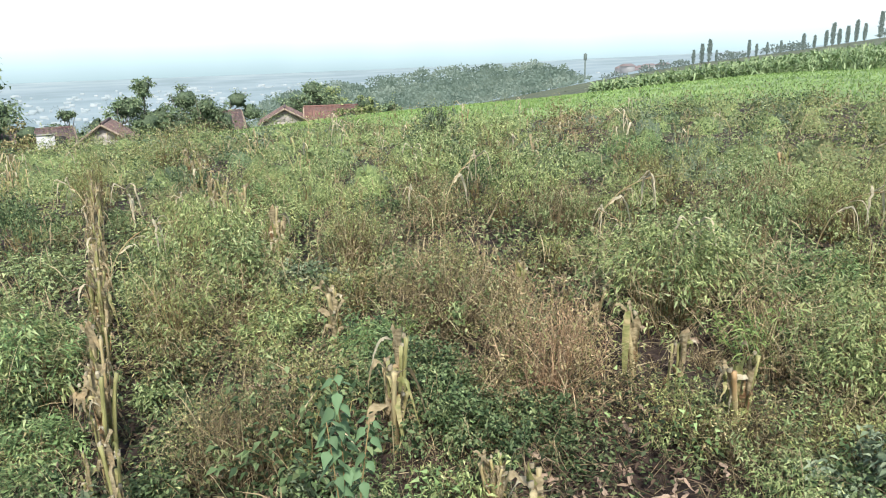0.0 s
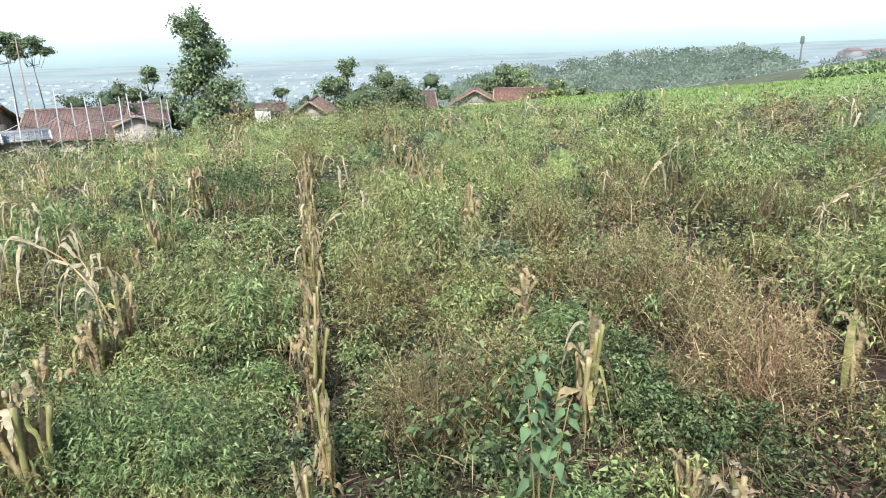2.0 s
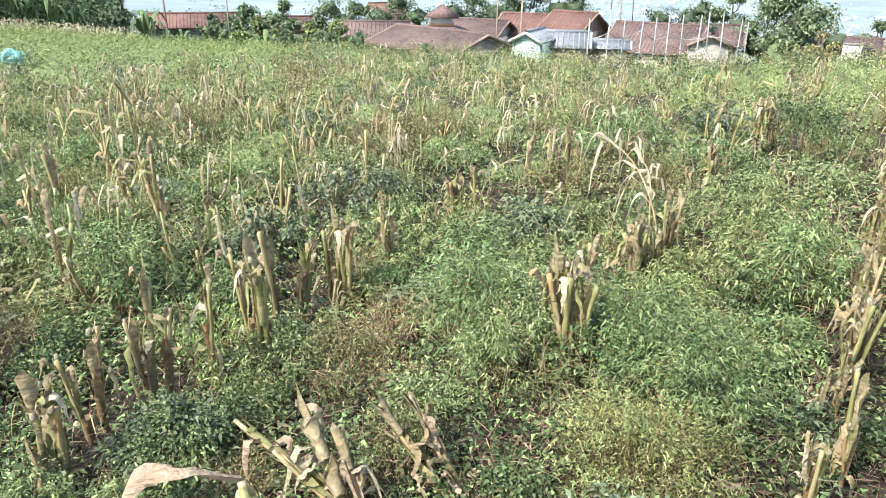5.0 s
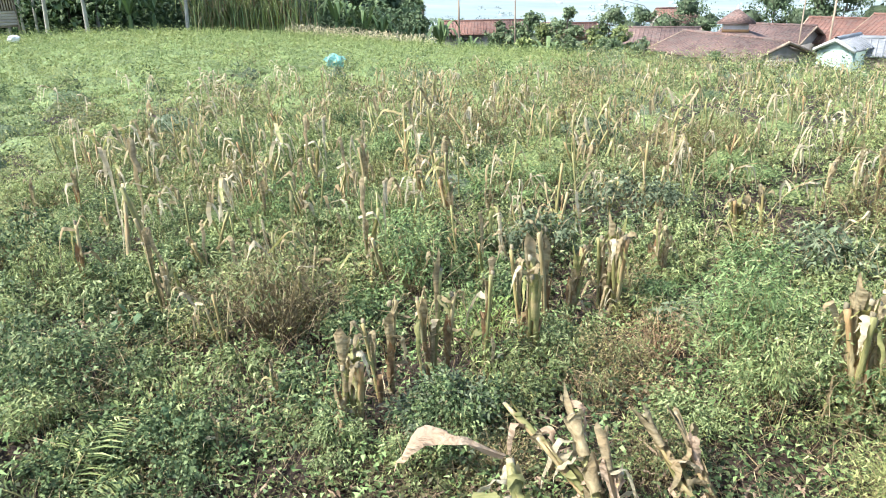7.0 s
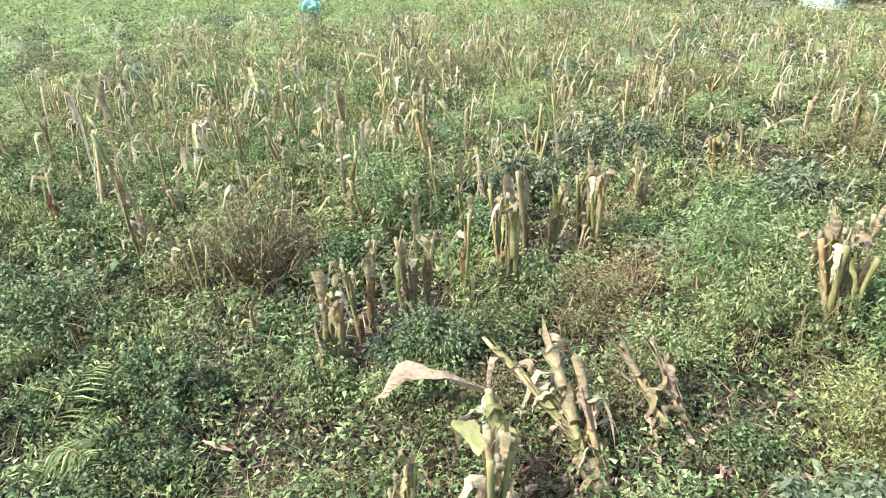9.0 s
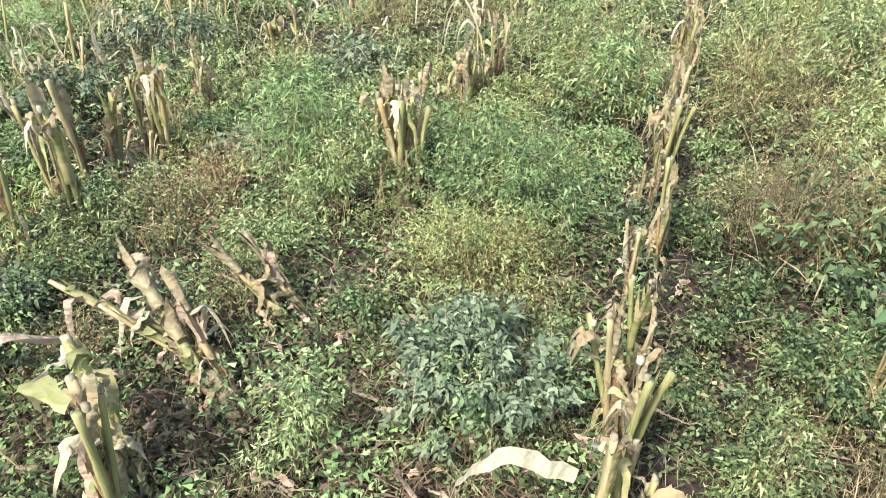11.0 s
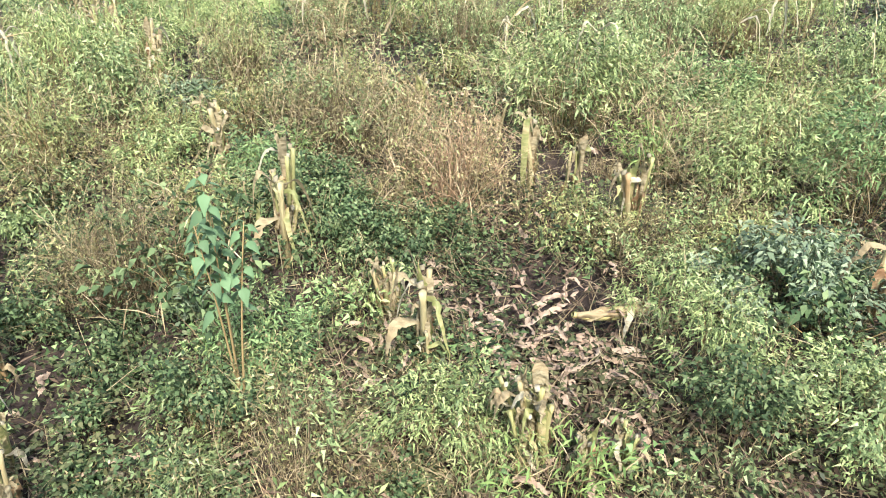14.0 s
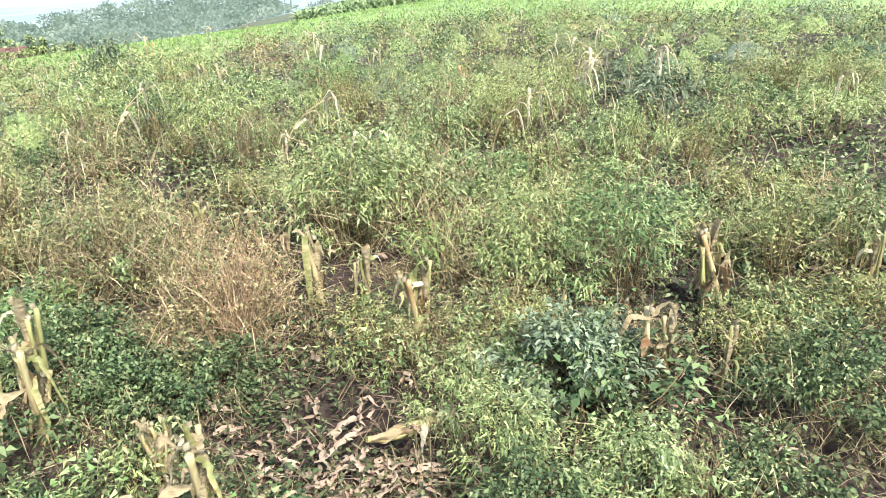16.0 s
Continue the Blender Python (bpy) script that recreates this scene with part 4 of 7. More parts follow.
def fill_between():
    """Small mixed weeds wherever the larger bushes leave the ground open, close by."""
    for gx in np.arange(-4.2, 4.3, 0.27):
        for gy in np.arange(0.1, 4.3, 0.27):
            x, y = gx + rng.uniform(-0.12, 0.12), gy + rng.uniform(-0.12, 0.12)
            d = math.hypot(x, y)
            if not 0.85 < d < 4.3 or -0.26 < x < 0.2 or y < 0.02 or math.hypot(x + 1.05, y - 1.2) < 0.16 or (0.75 < x < 1.45 and 0.9 < y < 1.75 and rng.random() < 0.4):
                continue
            if min(math.hypot(x - sx, y - sy) - 0.8 * sr for sx, sy, sr in STANDING) < 0.03 or min(math.hypot(x - sx, y - sy) for sx, sy in STUBS) < 0.09:
                continue
            if 0.1 < x < 0.8 and d < 1.8:
                odds = (0.1, 0.14, 0.46, 0.03, 0.05, 0.15, 0.05)
            elif x < -1.2 and y < 1.1:
                odds = (0.16, 0.2, 0.4, 0.02, 0.04, 0.08, 0)
            elif x < 0:
                odds = (0.24, 0.22, 0.16, 0.03, 0.08, 0.1, 0.02)
            else:
                odds = (0.15, 0.1, 0.2, 0.03, 0.16, 0.24, 0.06) if d < 2.4 else (0.26, 0.1, 0.1, 0.03, 0.22, 0.2, 0.05)
            if rng.random() < (0.36 if d < 2.2 else 0.25):
                continue
            grow = min(max((d - 1) / 3, 0), 1)
            plant_bush(rng.choice(list("FGDBYORL"), p=[*odds, 1 - sum(odds)]), x, y, rng.uniform(0.13, 0.2) + 0.1 * grow, rng.uniform(0.1, 0.2) + grow * (0.12 if x > 0 else 0.06))


fill_between()
# Dark creeping weeds line the furrow on both sides of the dense row.
for y in np.arange(0.85, 7.5, 0.17):
    plant_bush("DDGD"[rng.integers(4)], rng.uniform(0.05, 0.3), y, rng.uniform(0.1, 0.16), rng.uniform(0.09, 0.18))
    if rng.random() < 0.6:
        plant_bush("DGFO"[rng.integers(4)], rng.uniform(-0.4, -0.26), y, rng.uniform(0.09, 0.14), rng.uniform(0.1, 0.2))
# Further bushes fill the field between four and seven metres out.
count = 0
while count < 270:
    a, d = rng.uniform(-80, 88), 4.2 + 3.2 * rng.random() ** 0.8
    x, y = bearing(a, d)
    if y < 0.2 or (abs(x) < 0.34 and y < 8):
        continue
    count += 1
    if min(math.hypot(x - sx, y - sy) - sr for sx, sy, sr in STANDING) > 0.1:
        key = rng.choice(list("FGDBYORL"), p=[0.36, 0.1, 0.05, 0.05, 0.24, 0.15, 0.03, 0.02] if a < 8 else [0.36, 0.13, 0.05, 0.05, 0.2, 0.08, 0.01, 0.12])
        plant_bush(key, x, y, rng.uniform(0.3, 0.52), rng.uniform(0.3, 0.5) * (0.75 if a > 22 else 1))
for _ in range(60):
    x, y = bearing(rng.uniform(58, 86), rng.uniform(4.2, 9))
    plant_bush("FGDLGY"[rng.integers(6)], x, max(y, 0.15), rng.uniform(0.25, 0.4), rng.uniform(0.18, 0.34))
join_far_bushes()


def straw_tufts():
    """Tangled tufts of thin straw-coloured and rust-red dead stems."""
    made = []
    for red in (False, True):
        ob = thing("dry_weed_tuft", (0, 0, 0), "tangled tuft of rust-red and straw dead weed stems" if red else "tangled tuft of thin straw-coloured dead weed stems", "dry weed", "tufts of dead weeds")
        part("dry_stem_tuft", dry_tuft(200, 0.34, 0.36, 0.003), STRAW, ob)["kind"] = "stuff"
        part("red_stem_tuft", dry_tuft(170 if red else 30, 0.28, 0.38, 0.0032), RUSTY, ob, "rust-red dead stems")["kind"] = "stuff"
        part("leaf_tuft", bush_mesh(60, 16, 0.32, 0.42, 0.02, 0.007, 0.5, 0.2)[1], OLIVE, ob, "shrivelled olive leaves")["kind"] = "stuff"
        made.append(ob)
    places = [(0, 0.62, 2.5, 0.8), (1, 1.5, 2.15, 1.0), (0, 1.22, 3.35, 1.0), (0, 1.7, 2.75, 0.9), (1, 2.1, 4.4, 1.0), (0, -0.55, 2.0, 0.7), (1, 1.66, 1.95, 0.7), (0, 0.5, 1.5, 0.7),
              (1, 0.56, 1.22, 0.55), (0, -0.48, 1.6, 0.6), (1, 3.8, 3.3, 1.0), (1, -1.75, 1.85, 0.7), (0, -3.1, 1.1, 0.8)]
    seen = set()
    for k, x, y, s in places:
        m = Matrix.Translation((x, y, ground_z(x, y) - 0.02)) @ Matrix.Rotation(rng.uniform(0, 6.28), 4, "Z") @ Matrix.Scale(s, 4)
        if k in seen:
            copy_thing(made[k], m)
        else:
            made[k].matrix_basis = m
            seen.add(k)


def small_weeds():
    """Knee-low leafy weeds between the bushes, close by."""
    kinds = (("low green weed with small pointed leaves", FEATHERY, 0.034, 0.009, 0.3), ("low dark weed with rounded leaves", DARK_LEAF, 0.024, 0.012, 0.2),
             ("low yellowing weed with thin stems", YELLOW_LEAF, 0.03, 0.006, 0.6), ("low olive half-dry weed", OLIVE, 0.022, 0.005, 0.6),
             ("low weed with grey-green leaves", BLUE_LEAF, 0.042, 0.014, 0.3), ("low bright green tuft", GREEN_TUFT, 0.04, 0.006, 0.8))
    made = []
    for label, leaf, ll, lw, up in kinds:
        ob = thing("low_weed", (0, 0, 0), label, "weed", "low weeds close by")
        st, lv = bush_mesh(120 if leaf is OLIVE else 44, 6 if leaf is OLIVE else 15, 0.25, 0.24, ll, lw, up, 0.25, 0.0016, 0.15)
        part("stem_tuft", st, STRAW if leaf is OLIVE else WEED_STEM, ob)
        part("foliage", lv, leaf, ob)
        part("dry_stem_tuft", dry_tuft(70, 0.26, 0.28, 0.003), STRAW, ob, "thin straw-coloured dead stems")["kind"] = "stuff"
        made.append(ob)
    count = 0
    while count < 50:
        a, d = rng.uniform(-86, 96), rng.uniform(0.75, 3.6)
        x, y = bearing(a, d)
        if y < -0.05 or abs(x - 0.17) < 0.16 or abs(x + 0.1) < 0.12 or math.hypot(x + 1.05, y - 1.2) < 0.35:
            continue
        k = count if count < 6 else rng.choice(6, p=[0.22, 0.1, 0.18, 0.36, 0.05, 0.09] if x > 0.2 else [0.34, 0.2, 0.1, 0.14, 0.1, 0.12])
        s = rng.uniform(0.7, 1.3)
        m = Matrix.Translation((x, y, ground_z(x, y) - 0.02)) @ Matrix.Rotation(rng.uniform(0, 6.28), 4, "Z") @ Matrix.Diagonal((s, s, s * rng.uniform(0.8, 1.2), 1))
        if count < 6:
            made[k].matrix_basis = m
        else:
            copy_thing(made[k], m)
        count += 1


GREEN_TUFT = leaf_material("fresh_green_leaf", [(0.110, 0.173, 0.052), (0.183, 0.259, 0.078), (0.268, 0.335, 0.117)], 0.3)
rng = np.random.default_rng(33)
small_weeds()
rng = np.random.default_rng(35)
straw_tufts()


def scatter(n, near, far, a0=-92, a1=100):
    """Places over the field, as dense per bearing at every distance."""
    a = np.radians(rng.uniform(a0, a1, n))
    d = np.exp(rng.uniform(np.log(near), np.log(far), n))
    return -np.sin(a) * d, np.cos(a) * d, d


def on_field(x, y):
    return y > np.interp(x, [-40, -8, 0, 4], [0.05, -0.36, -0.18, -0.05])


def build_cover():
    """Low creeping weeds that carpet the soil close by."""
    n = 150000
    x, y, d = scatter(n, 0.75, 6.5)
    bare = np.array([noise.noise((px * 1.6, py * 1.6, 4.0)) for px, py in zip(x, y)])
    keep = on_field(x, y) & (bare + rng.uniform(-0.25, 0.25, n) > np.where(d < 2.2, -0.2, -0.3))
    x, y, d, bare = x[keep], y[keep], d[keep], bare[keep]
    z = lie(x, y) + 0.015 + rng.uniform(0, 1, len(x)) ** 1.6 * (0.09 + 0.12 * np.clip(bare + 0.2, 0, 1))
    way = rng.normal(size=(len(x), 3)) * [1, 1, 0.45] + [0, 0, 0.25]
    size = rng.uniform(0.55, 1.35, len(x)) * (0.006 + 0.0042 * np.minimum(d, 5))
    new_ob = new("ground_cover", mesh("ground_cover", *leaf_quads(np.stack([x, y, z], -1), way, size * 1.5, size * 0.75), COVER))
    tagged(new_ob, "low creeping green weeds carpeting the soil", "weeds", kind="stuff")
    # small seedlings in patches, thickest between the path and the dense row
    n = 60000
    x, y, d = scatter(n, 0.8, 3.4)
    patch = np.array([noise.noise((px * 4.5, py * 4.5, 9.0)) for px, py in zip(x, y)])
    keep = on_field(x, y) & (patch + rng.uniform(-0.2, 0.2, n) > np.where(x < -0.05, -0.12, 0.34))
    x, y, d, patch = x[keep], y[keep], d[keep], patch[keep]
    z = lie(x, y) + 0.02 + rng.random(len(x)) * (0.07 + 0.13 * np.clip(patch + 0.1, 0, 1))
    way = rng.normal(size=(len(x), 3)) * [1, 1, 0.5] + [0, 0, 0.35]
    size = rng.uniform(0.6, 1.4, len(x)) * (0.013 + 0.004 * d)
    tagged(new("seedlings", mesh("seedlings", *thin_leaves(np.stack([x, y, z], -1), way, size * 1.4, size * 0.6, 0.25), LUSH_LEAF)), "patches of small fresh green seedlings on the soil", "weeds", kind="stuff")


def build_straw():
    """Dry grass, fallen straw and thin standing stems."""
    n = 30000
    x, y, d = scatter(n, 0.95, 13)
    keep = on_field(x, y) & ~((x > 0) & (x < 0.42) & (rng.random(n) < 0.85))
    x, y, d = x[keep], y[keep], d[keep]
    n = len(x)
    lying = rng.random(n) < 0.5
    base = np.stack([x, y, lie(x, y) + np.where(lying, rng.uniform(0.02, 0.12, n), 0.01)], -1)
    way = rng.normal(size=(n, 3)) * [1, 1, 0.2]
    way[:, 2] += np.where(lying, 0, 1.8)
    length = rng.uniform(0.05, 0.2, n)
    tagged(new("dry_grass", mesh("dry_grass", *thin_leaves(base, way, length * (1 + 0.08 * d), 0.0018 + 0.0009 * d, 0.12), DULL_STRAW)), "dry straw and thin dead grass among the weeds", "dry grass", kind="stuff")
    n = 22000
    x, y, d = scatter(n, 0.8, 4.5, -75, 80)
    keep = on_field(x, y) & ~((x > 0) & (x < 0.42) & (rng.random(n) < 0.85))
    x, y, d = x[keep], y[keep], d[keep]
    n = len(x)
    base = np.stack([x, y, lie(x, y) + rng.uniform(0.01, 0.06, n)], -1)
    tagged(new("plant_litter", mesh("plant_litter", *leaf_quads(base, rng.normal(size=(n, 3)) * [1, 1, 0.15], rng.uniform(0.02, 0.09, n), rng.uniform(0.003, 0.012, n), 0.3, 0.02), LITTER)), "brown rotting leaf scraps on the soil", "leaf litter", kind="stuff")
    n = 1100
    x, y, d = scatter(n, 0.6, 7)
    x[:210], y[:210] = rng.normal(1.1, 0.2, 210), rng.normal(1.25, 0.2, 210)
    x[240:300], y[240:300] = rng.normal(-1.2, 0.3, 60), rng.normal(1.3, 0.25, 60)
    pieces = []
    for px, py in zip(x, y):
        if py < 0.05:
            continue
        pieces.append(dry_leaf((px, py, ground_z(px, py) + rng.uniform(0.01, 0.08)), rng.uniform(0, 6.28), rng.uniform(0.08, 0.32), rng.uniform(0, 0.02), rng.uniform(0.006, 0.02), 0.02, 0.6))
    tagged(new("fallen_leaves", mesh("fallen_leaves", *joined(pieces), FALLEN_HUSK, True)), "fallen dry corn leaves on the ground", "leaf litter", kind="stuff")


def mass_material(name, dark, mid, light):
    """The inner mass of a weed bush, leaf-speckled at its own scale."""
    m, n, l, b = nodes_of(name)
    coord, geo = n.new("ShaderNodeTexCoord"), n.new("ShaderNodeNewGeometry")
    fine = n.new("ShaderNodeTexNoise")
    fine.inputs["Scale"].default_value, fine.inputs["Detail"].default_value, fine.inputs["Roughness"].default_value = 34, 4, 0.7
    l.new(coord.outputs["Object"], fine.inputs["Vector"])
    r = ramp_node(n, [(0.36, dark), (0.5, mid), (0.64, light)])
    l.new(fine.outputs["Fac"], r.inputs[0])
    vary = n.new("ShaderNodeMapRange")
    vary.inputs["To Min"].default_value, vary.inputs["To Max"].default_value = 0.7, 1.25
    l.new(geo.outputs["Random Per Island"], vary.inputs["Value"])
    hsv = n.new("ShaderNodeHueSaturation")
    l.new(vary.outputs[0], hsv.inputs["Value"])
    l.new(r.outputs[0], hsv.inputs["Color"])
    l.new(hsv.outputs[0], b.inputs["Base Color"])
    b.inputs["Roughness"].default_value = 0.7
    bump = n.new("ShaderNodeBump")
    bump.inputs["Strength"].default_value, bump.inputs["Distance"].default_value = 1.0, 0.04
    l.new(fine.outputs["Fac"], bump.inputs["Height"])
    l.new(bump.outputs[0], b.inputs["Normal"])
    return m


def hulls(c, radius, height):
    """Lumpy domes, one over each place."""
    rings, segs = 4, 9
    up = np.linspace(0, np.pi / 2 * 0.94, rings)
    turn = np.linspace(0, 2 * np.pi, segs, endpoint=False)
    n = len(c)
    bulge = rng.uniform(0.68, 1.12, (n, rings, segs))
    x = np.cos(up)[None, :, None] * np.cos(turn)[None, None] * bulge * radius[:, None, None]
    y = np.cos(up)[None, :, None] * np.sin(turn)[None, None] * bulge * radius[:, None, None]
    z = np.broadcast_to(np.sin(up)[None, :, None], bulge.shape) * bulge * height[:, None, None] - 0.06
    v = np.stack([x, y, z], -1) + c[:, None, None]
    k = np.arange(n) * rings * segs
    i, j = np.meshgrid(np.arange(rings - 1), np.arange(segs), indexing="ij")
    f = np.stack([i * segs + j, i * segs + (j + 1) % segs, (i + 1) * segs + (j + 1) % segs, (i + 1) * segs + j], -1).reshape(-1, 4)
    cap = np.array([[(rings - 1) * segs + s for s in range(segs)]])
    return v.reshape(-1, 3), [(k[:, None, None] + f[None]).reshape(-1, 4), k[:, None] + cap]


def build_field_weeds():
    """Bush beside bush out to the field's end, kind by kind."""
    gx, gy = np.meshgrid(np.arange(-42, 42, 0.84), np.arange(-0.3, 46, 0.84))
    x, y = (gx + rng.uniform(-0.4, 0.4, gx.shape)).ravel(), (gy + rng.uniform(-0.4, 0.4, gy.shape)).ravel()
    # towards the path the weeds stand closer
    hx, hy = np.meshgrid(np.arange(-42, -3, 0.7), np.arange(-0.1, 24, 0.7))
    hx, hy = (hx + rng.uniform(-0.3, 0.3, hx.shape)).ravel(), (hy + rng.uniform(-0.3, 0.3, hy.shape)).ravel()
    close = np.degrees(np.arctan2(-hx, hy)) > 42
    x, y = np.concatenate([x, hx[close]]), np.concatenate([y, hy[close]])
    d, deg = np.hypot(x, y), np.degrees(np.arctan2(-x, y))
    keep = (d > np.where(deg > 25, 5.2, 6.5)) & (d < weeds_end(deg) * rng.uniform(0.95, 1.02, len(d))) & (abs(deg) < 93) & ~((abs(x - 0.1) < 0.42) & (y < 8)) & (y > np.where(x < -5, -0.1, 0.35))
    x, y, d, deg = x[keep], y[keep], d[keep], deg[keep]
    crop = (deg > 44) & (d > 12 + 3 * np.sin(deg))
    odds = rng.random(len(x))
    kind = np.searchsorted([0.5, 0.62, 0.7, 0.9, 0.995], odds)
    kind = np.where((deg > 20) & (d < 13), np.searchsorted([0.42, 0.5, 0.58, 0.86, 0.99], odds), kind)
    kind = np.where(crop, 6, kind)
    radius = np.where(crop, rng.uniform(0.5, 0.72, len(x)), rng.uniform(0.36, 0.68, len(x)))
    height = np.where(crop, rng.uniform(0.26, 0.44, len(x)), rng.uniform(0.26, 0.62, len(x)))
    height = np.where((deg > 25) & (d < 13), height * 0.75, height)
    height = np.where(d > 0.8 * weeds_end(deg), np.minimum(height, 0.4), height)
    c = np.stack([x, y, lie(x, y)], -1)
    table = ((FEATHERY, (0.08, 0.12, 0.036), (0.165, 0.225, 0.07), (0.27, 0.325, 0.12), "fine-leaved green weed bushes covering the field"),
             (DARK_LEAF, (0.042, 0.075, 0.032), (0.1, 0.15, 0.065), (0.18, 0.235, 0.105), "dark green weed bushes covering the field"),
             (BLUE_LEAF, (0.065, 0.1, 0.05), (0.135, 0.18, 0.1), (0.22, 0.265, 0.16), "grey-green weed bushes covering the field"),
             (YELLOW_LEAF, (0.07, 0.09, 0.03), (0.135, 0.16, 0.055), (0.2, 0.215, 0.08), "yellow-green weed bushes covering the field"),
             (OLIVE, (0.08, 0.075, 0.03), (0.19, 0.165, 0.065), (0.31, 0.26, 0.12), "half-dry olive weed bushes covering the field"),
             (RUSTY, (0.046, 0.033, 0.013), (0.140, 0.093, 0.042), (0.241, 0.168, 0.084), "withered brown weed bushes covering the field"),
             (CROP_LEAF, (0.11, 0.17, 0.055), (0.18, 0.255, 0.085), (0.27, 0.345, 0.125), "rows of low feathery green crop covering the far field"))
    for k, (leaf, dark, mid, light, label) in enumerate(table):
        pick = kind == k
        cc, rr, hh, dd = c[pick], radius[pick], height[pick], d[pick]
        name = "crop_plants" if k == 6 else "field_weeds"
        far = dd > 5.2
        tagged(new(name, mesh(name, *hulls(cc[far], rr[far] * (0.8 if k == 6 else 0.64 if k not in (4, 5) else 0.45), hh[far] * (0.6 if k not in (4, 5) else 0.4)), mass_material("weed_mass", dark, mid, light), True)), label, "crop" if k == 6 else "weeds", kind="stuff")
        each = (np.clip(4600 / dd, 100, 800) * (1.4 if k in (4, 5) else 0.62 if k == 6 else 1)).astype(int)
        at = np.repeat(np.arange(len(cc)), each)
        # shoots fan out of each bush; leaves sit along their outer half
        fan = unit(rng.normal(size=(len(cc), 16, 3)) + [0, 0, 0.3])
        fan[..., 2] = np.abs(fan[..., 2])
        reach = rng.uniform(0.75, 1.4, (len(cc), 16))
        pick_shoot = rng.integers(0, 16, len(at))
        way = fan[at, pick_shoot]
        out = reach[at, pick_shoot] * rng.uniform(0.35, 1, len(at)) ** 0.6
        base = cc[at] + (way * out[:, None] + rng.normal(0, 0.13, way.shape)) * np.stack([rr[at], rr[at], hh[at]], -1)
        size = rng.uniform(0.6, 1.4, len(at)) * (0.014 + 0.0018 * dd[at])
        slim = 0.42 if k in (0, 3, 4, 5, 6) else 0.6
        v = thin_leaves(base, way * 0.7 + rng.normal(0, 0.7, way.shape) + [0, 0, 0.25], size * 1.4, size * slim, 0.25)
        tagged(new(name, mesh(name, *v, leaf)), label, "crop" if k == 6 else "weeds", kind="stuff")
    n = 150000
    x, y, d = scatter(n, 3.4, 36, -88, 92)
    deg = np.degrees(np.arctan2(-x, y))
    keep = on_field(x, y) & (d < weeds_end(deg))
    x, y, d = x[keep], y[keep], d[keep]
    base = np.stack([x, y, lie(x, y) + 0.01 + rng.random(len(x)) ** 1.5 * 0.18], -1)
    size = rng.uniform(0.6, 1.4, len(x)) * (0.012 + 0.0024 * d)
    tagged(new("field_cover", mesh("field_cover", *thin_leaves(base, rng.normal(size=(len(x), 3)) * [1, 1, 0.5] + [0, 0, 0.4], size * 1.6, size * 0.75, 0.2), GREEN_LEAF)), "low green weeds carpeting the field between bushes", "weeds", kind="stuff")
    n = 1500
    a = rng.uniform(56, 67.5, n)
    d = np.interp(a, [56, 67.5], [33.5, 37.5]) + rng.normal(0, 0.6, n)
    x, y = -np.sin(np.radians(a)) * d, np.cos(np.radians(a)) * d
    base = np.stack([x, y, lie(x, y) + rng.uniform(0.1, 0.55, n)], -1)
    tagged(new("dead_stems", mesh("dead_stems", *leaf_quads(base, rng.normal(size=(n, 3)) + [0, 0, 0.4], rng.uniform(0.15, 0.45, n), rng.uniform(0.02, 0.06, n), 0.3, 0.4), PALE_HUSK)), "bleached dry leaves heaped along the field's end", "dry leaves", kind="stuff")
    n = 11000
    x, y, d = scatter(n, 3.2, 26, -85, 75)
    deg = np.degrees(np.arctan2(-x, y))
    keep = (y > 0.5) & (d < weeds_end(deg)) & (rng.random(n) < np.where(deg > 5, 0.8, 0.9)) & ~((deg > 44) & (d > 13))
    x, y, d = x[keep], y[keep], d[keep]
    base = np.stack([x, y, lie(x, y) + rng.uniform(0.1, 0.4, len(x))], -1)
    way = rng.normal(size=(len(x), 3)) * [0.5, 0.5, 0.3] + [0, 0, 0.9]
    tagged(new("dead_stems", mesh("dead_stems", *leaf_quads(base, way, rng.uniform(0.1, 0.26, len(x)), 0.0022 + 0.0006 * d, 0.2, 0.25), STRAW)), "pale dead stems standing among the weeds", "dry stems", kind="stuff")


def build_meadow():
    n = 38000
    a = rng.uniform(-75, 28, n)
    s, e = weeds_end(a), np.interp(a, BEARING, FIELD_END)
    d = s * 0.94 + (e * 1.03 - s * 0.94) * rng.random(n)
    keep = e - s > 0.5
    a, d = np.radians(a[keep]), d[keep]
    x, y = -np.sin(a) * d, np.cos(a) * d
    base = np.stack([x, y, lie(x, y)], -1)
    way = rng.normal(size=(len(x), 3)) * [0.4, 0.4, 0.2] + [0, 0, 1]
    tagged(new("meadow_grass", mesh("meadow_grass", *leaf_quads(base, way, rng.uniform(0.05, 0.13, len(x)), 0.012 + 0.0012 * d, 0.2, 0.1), GRASS)), "bright green meadow grass along the field's end", "grass", kind="stuff")


rng = np.random.default_rng(41)
build_cover()
build_straw()
rng = np.random.default_rng(43)
build_field_weeds()
build_meadow()


# ---- trees ----
rng = np.random.default_rng(51)


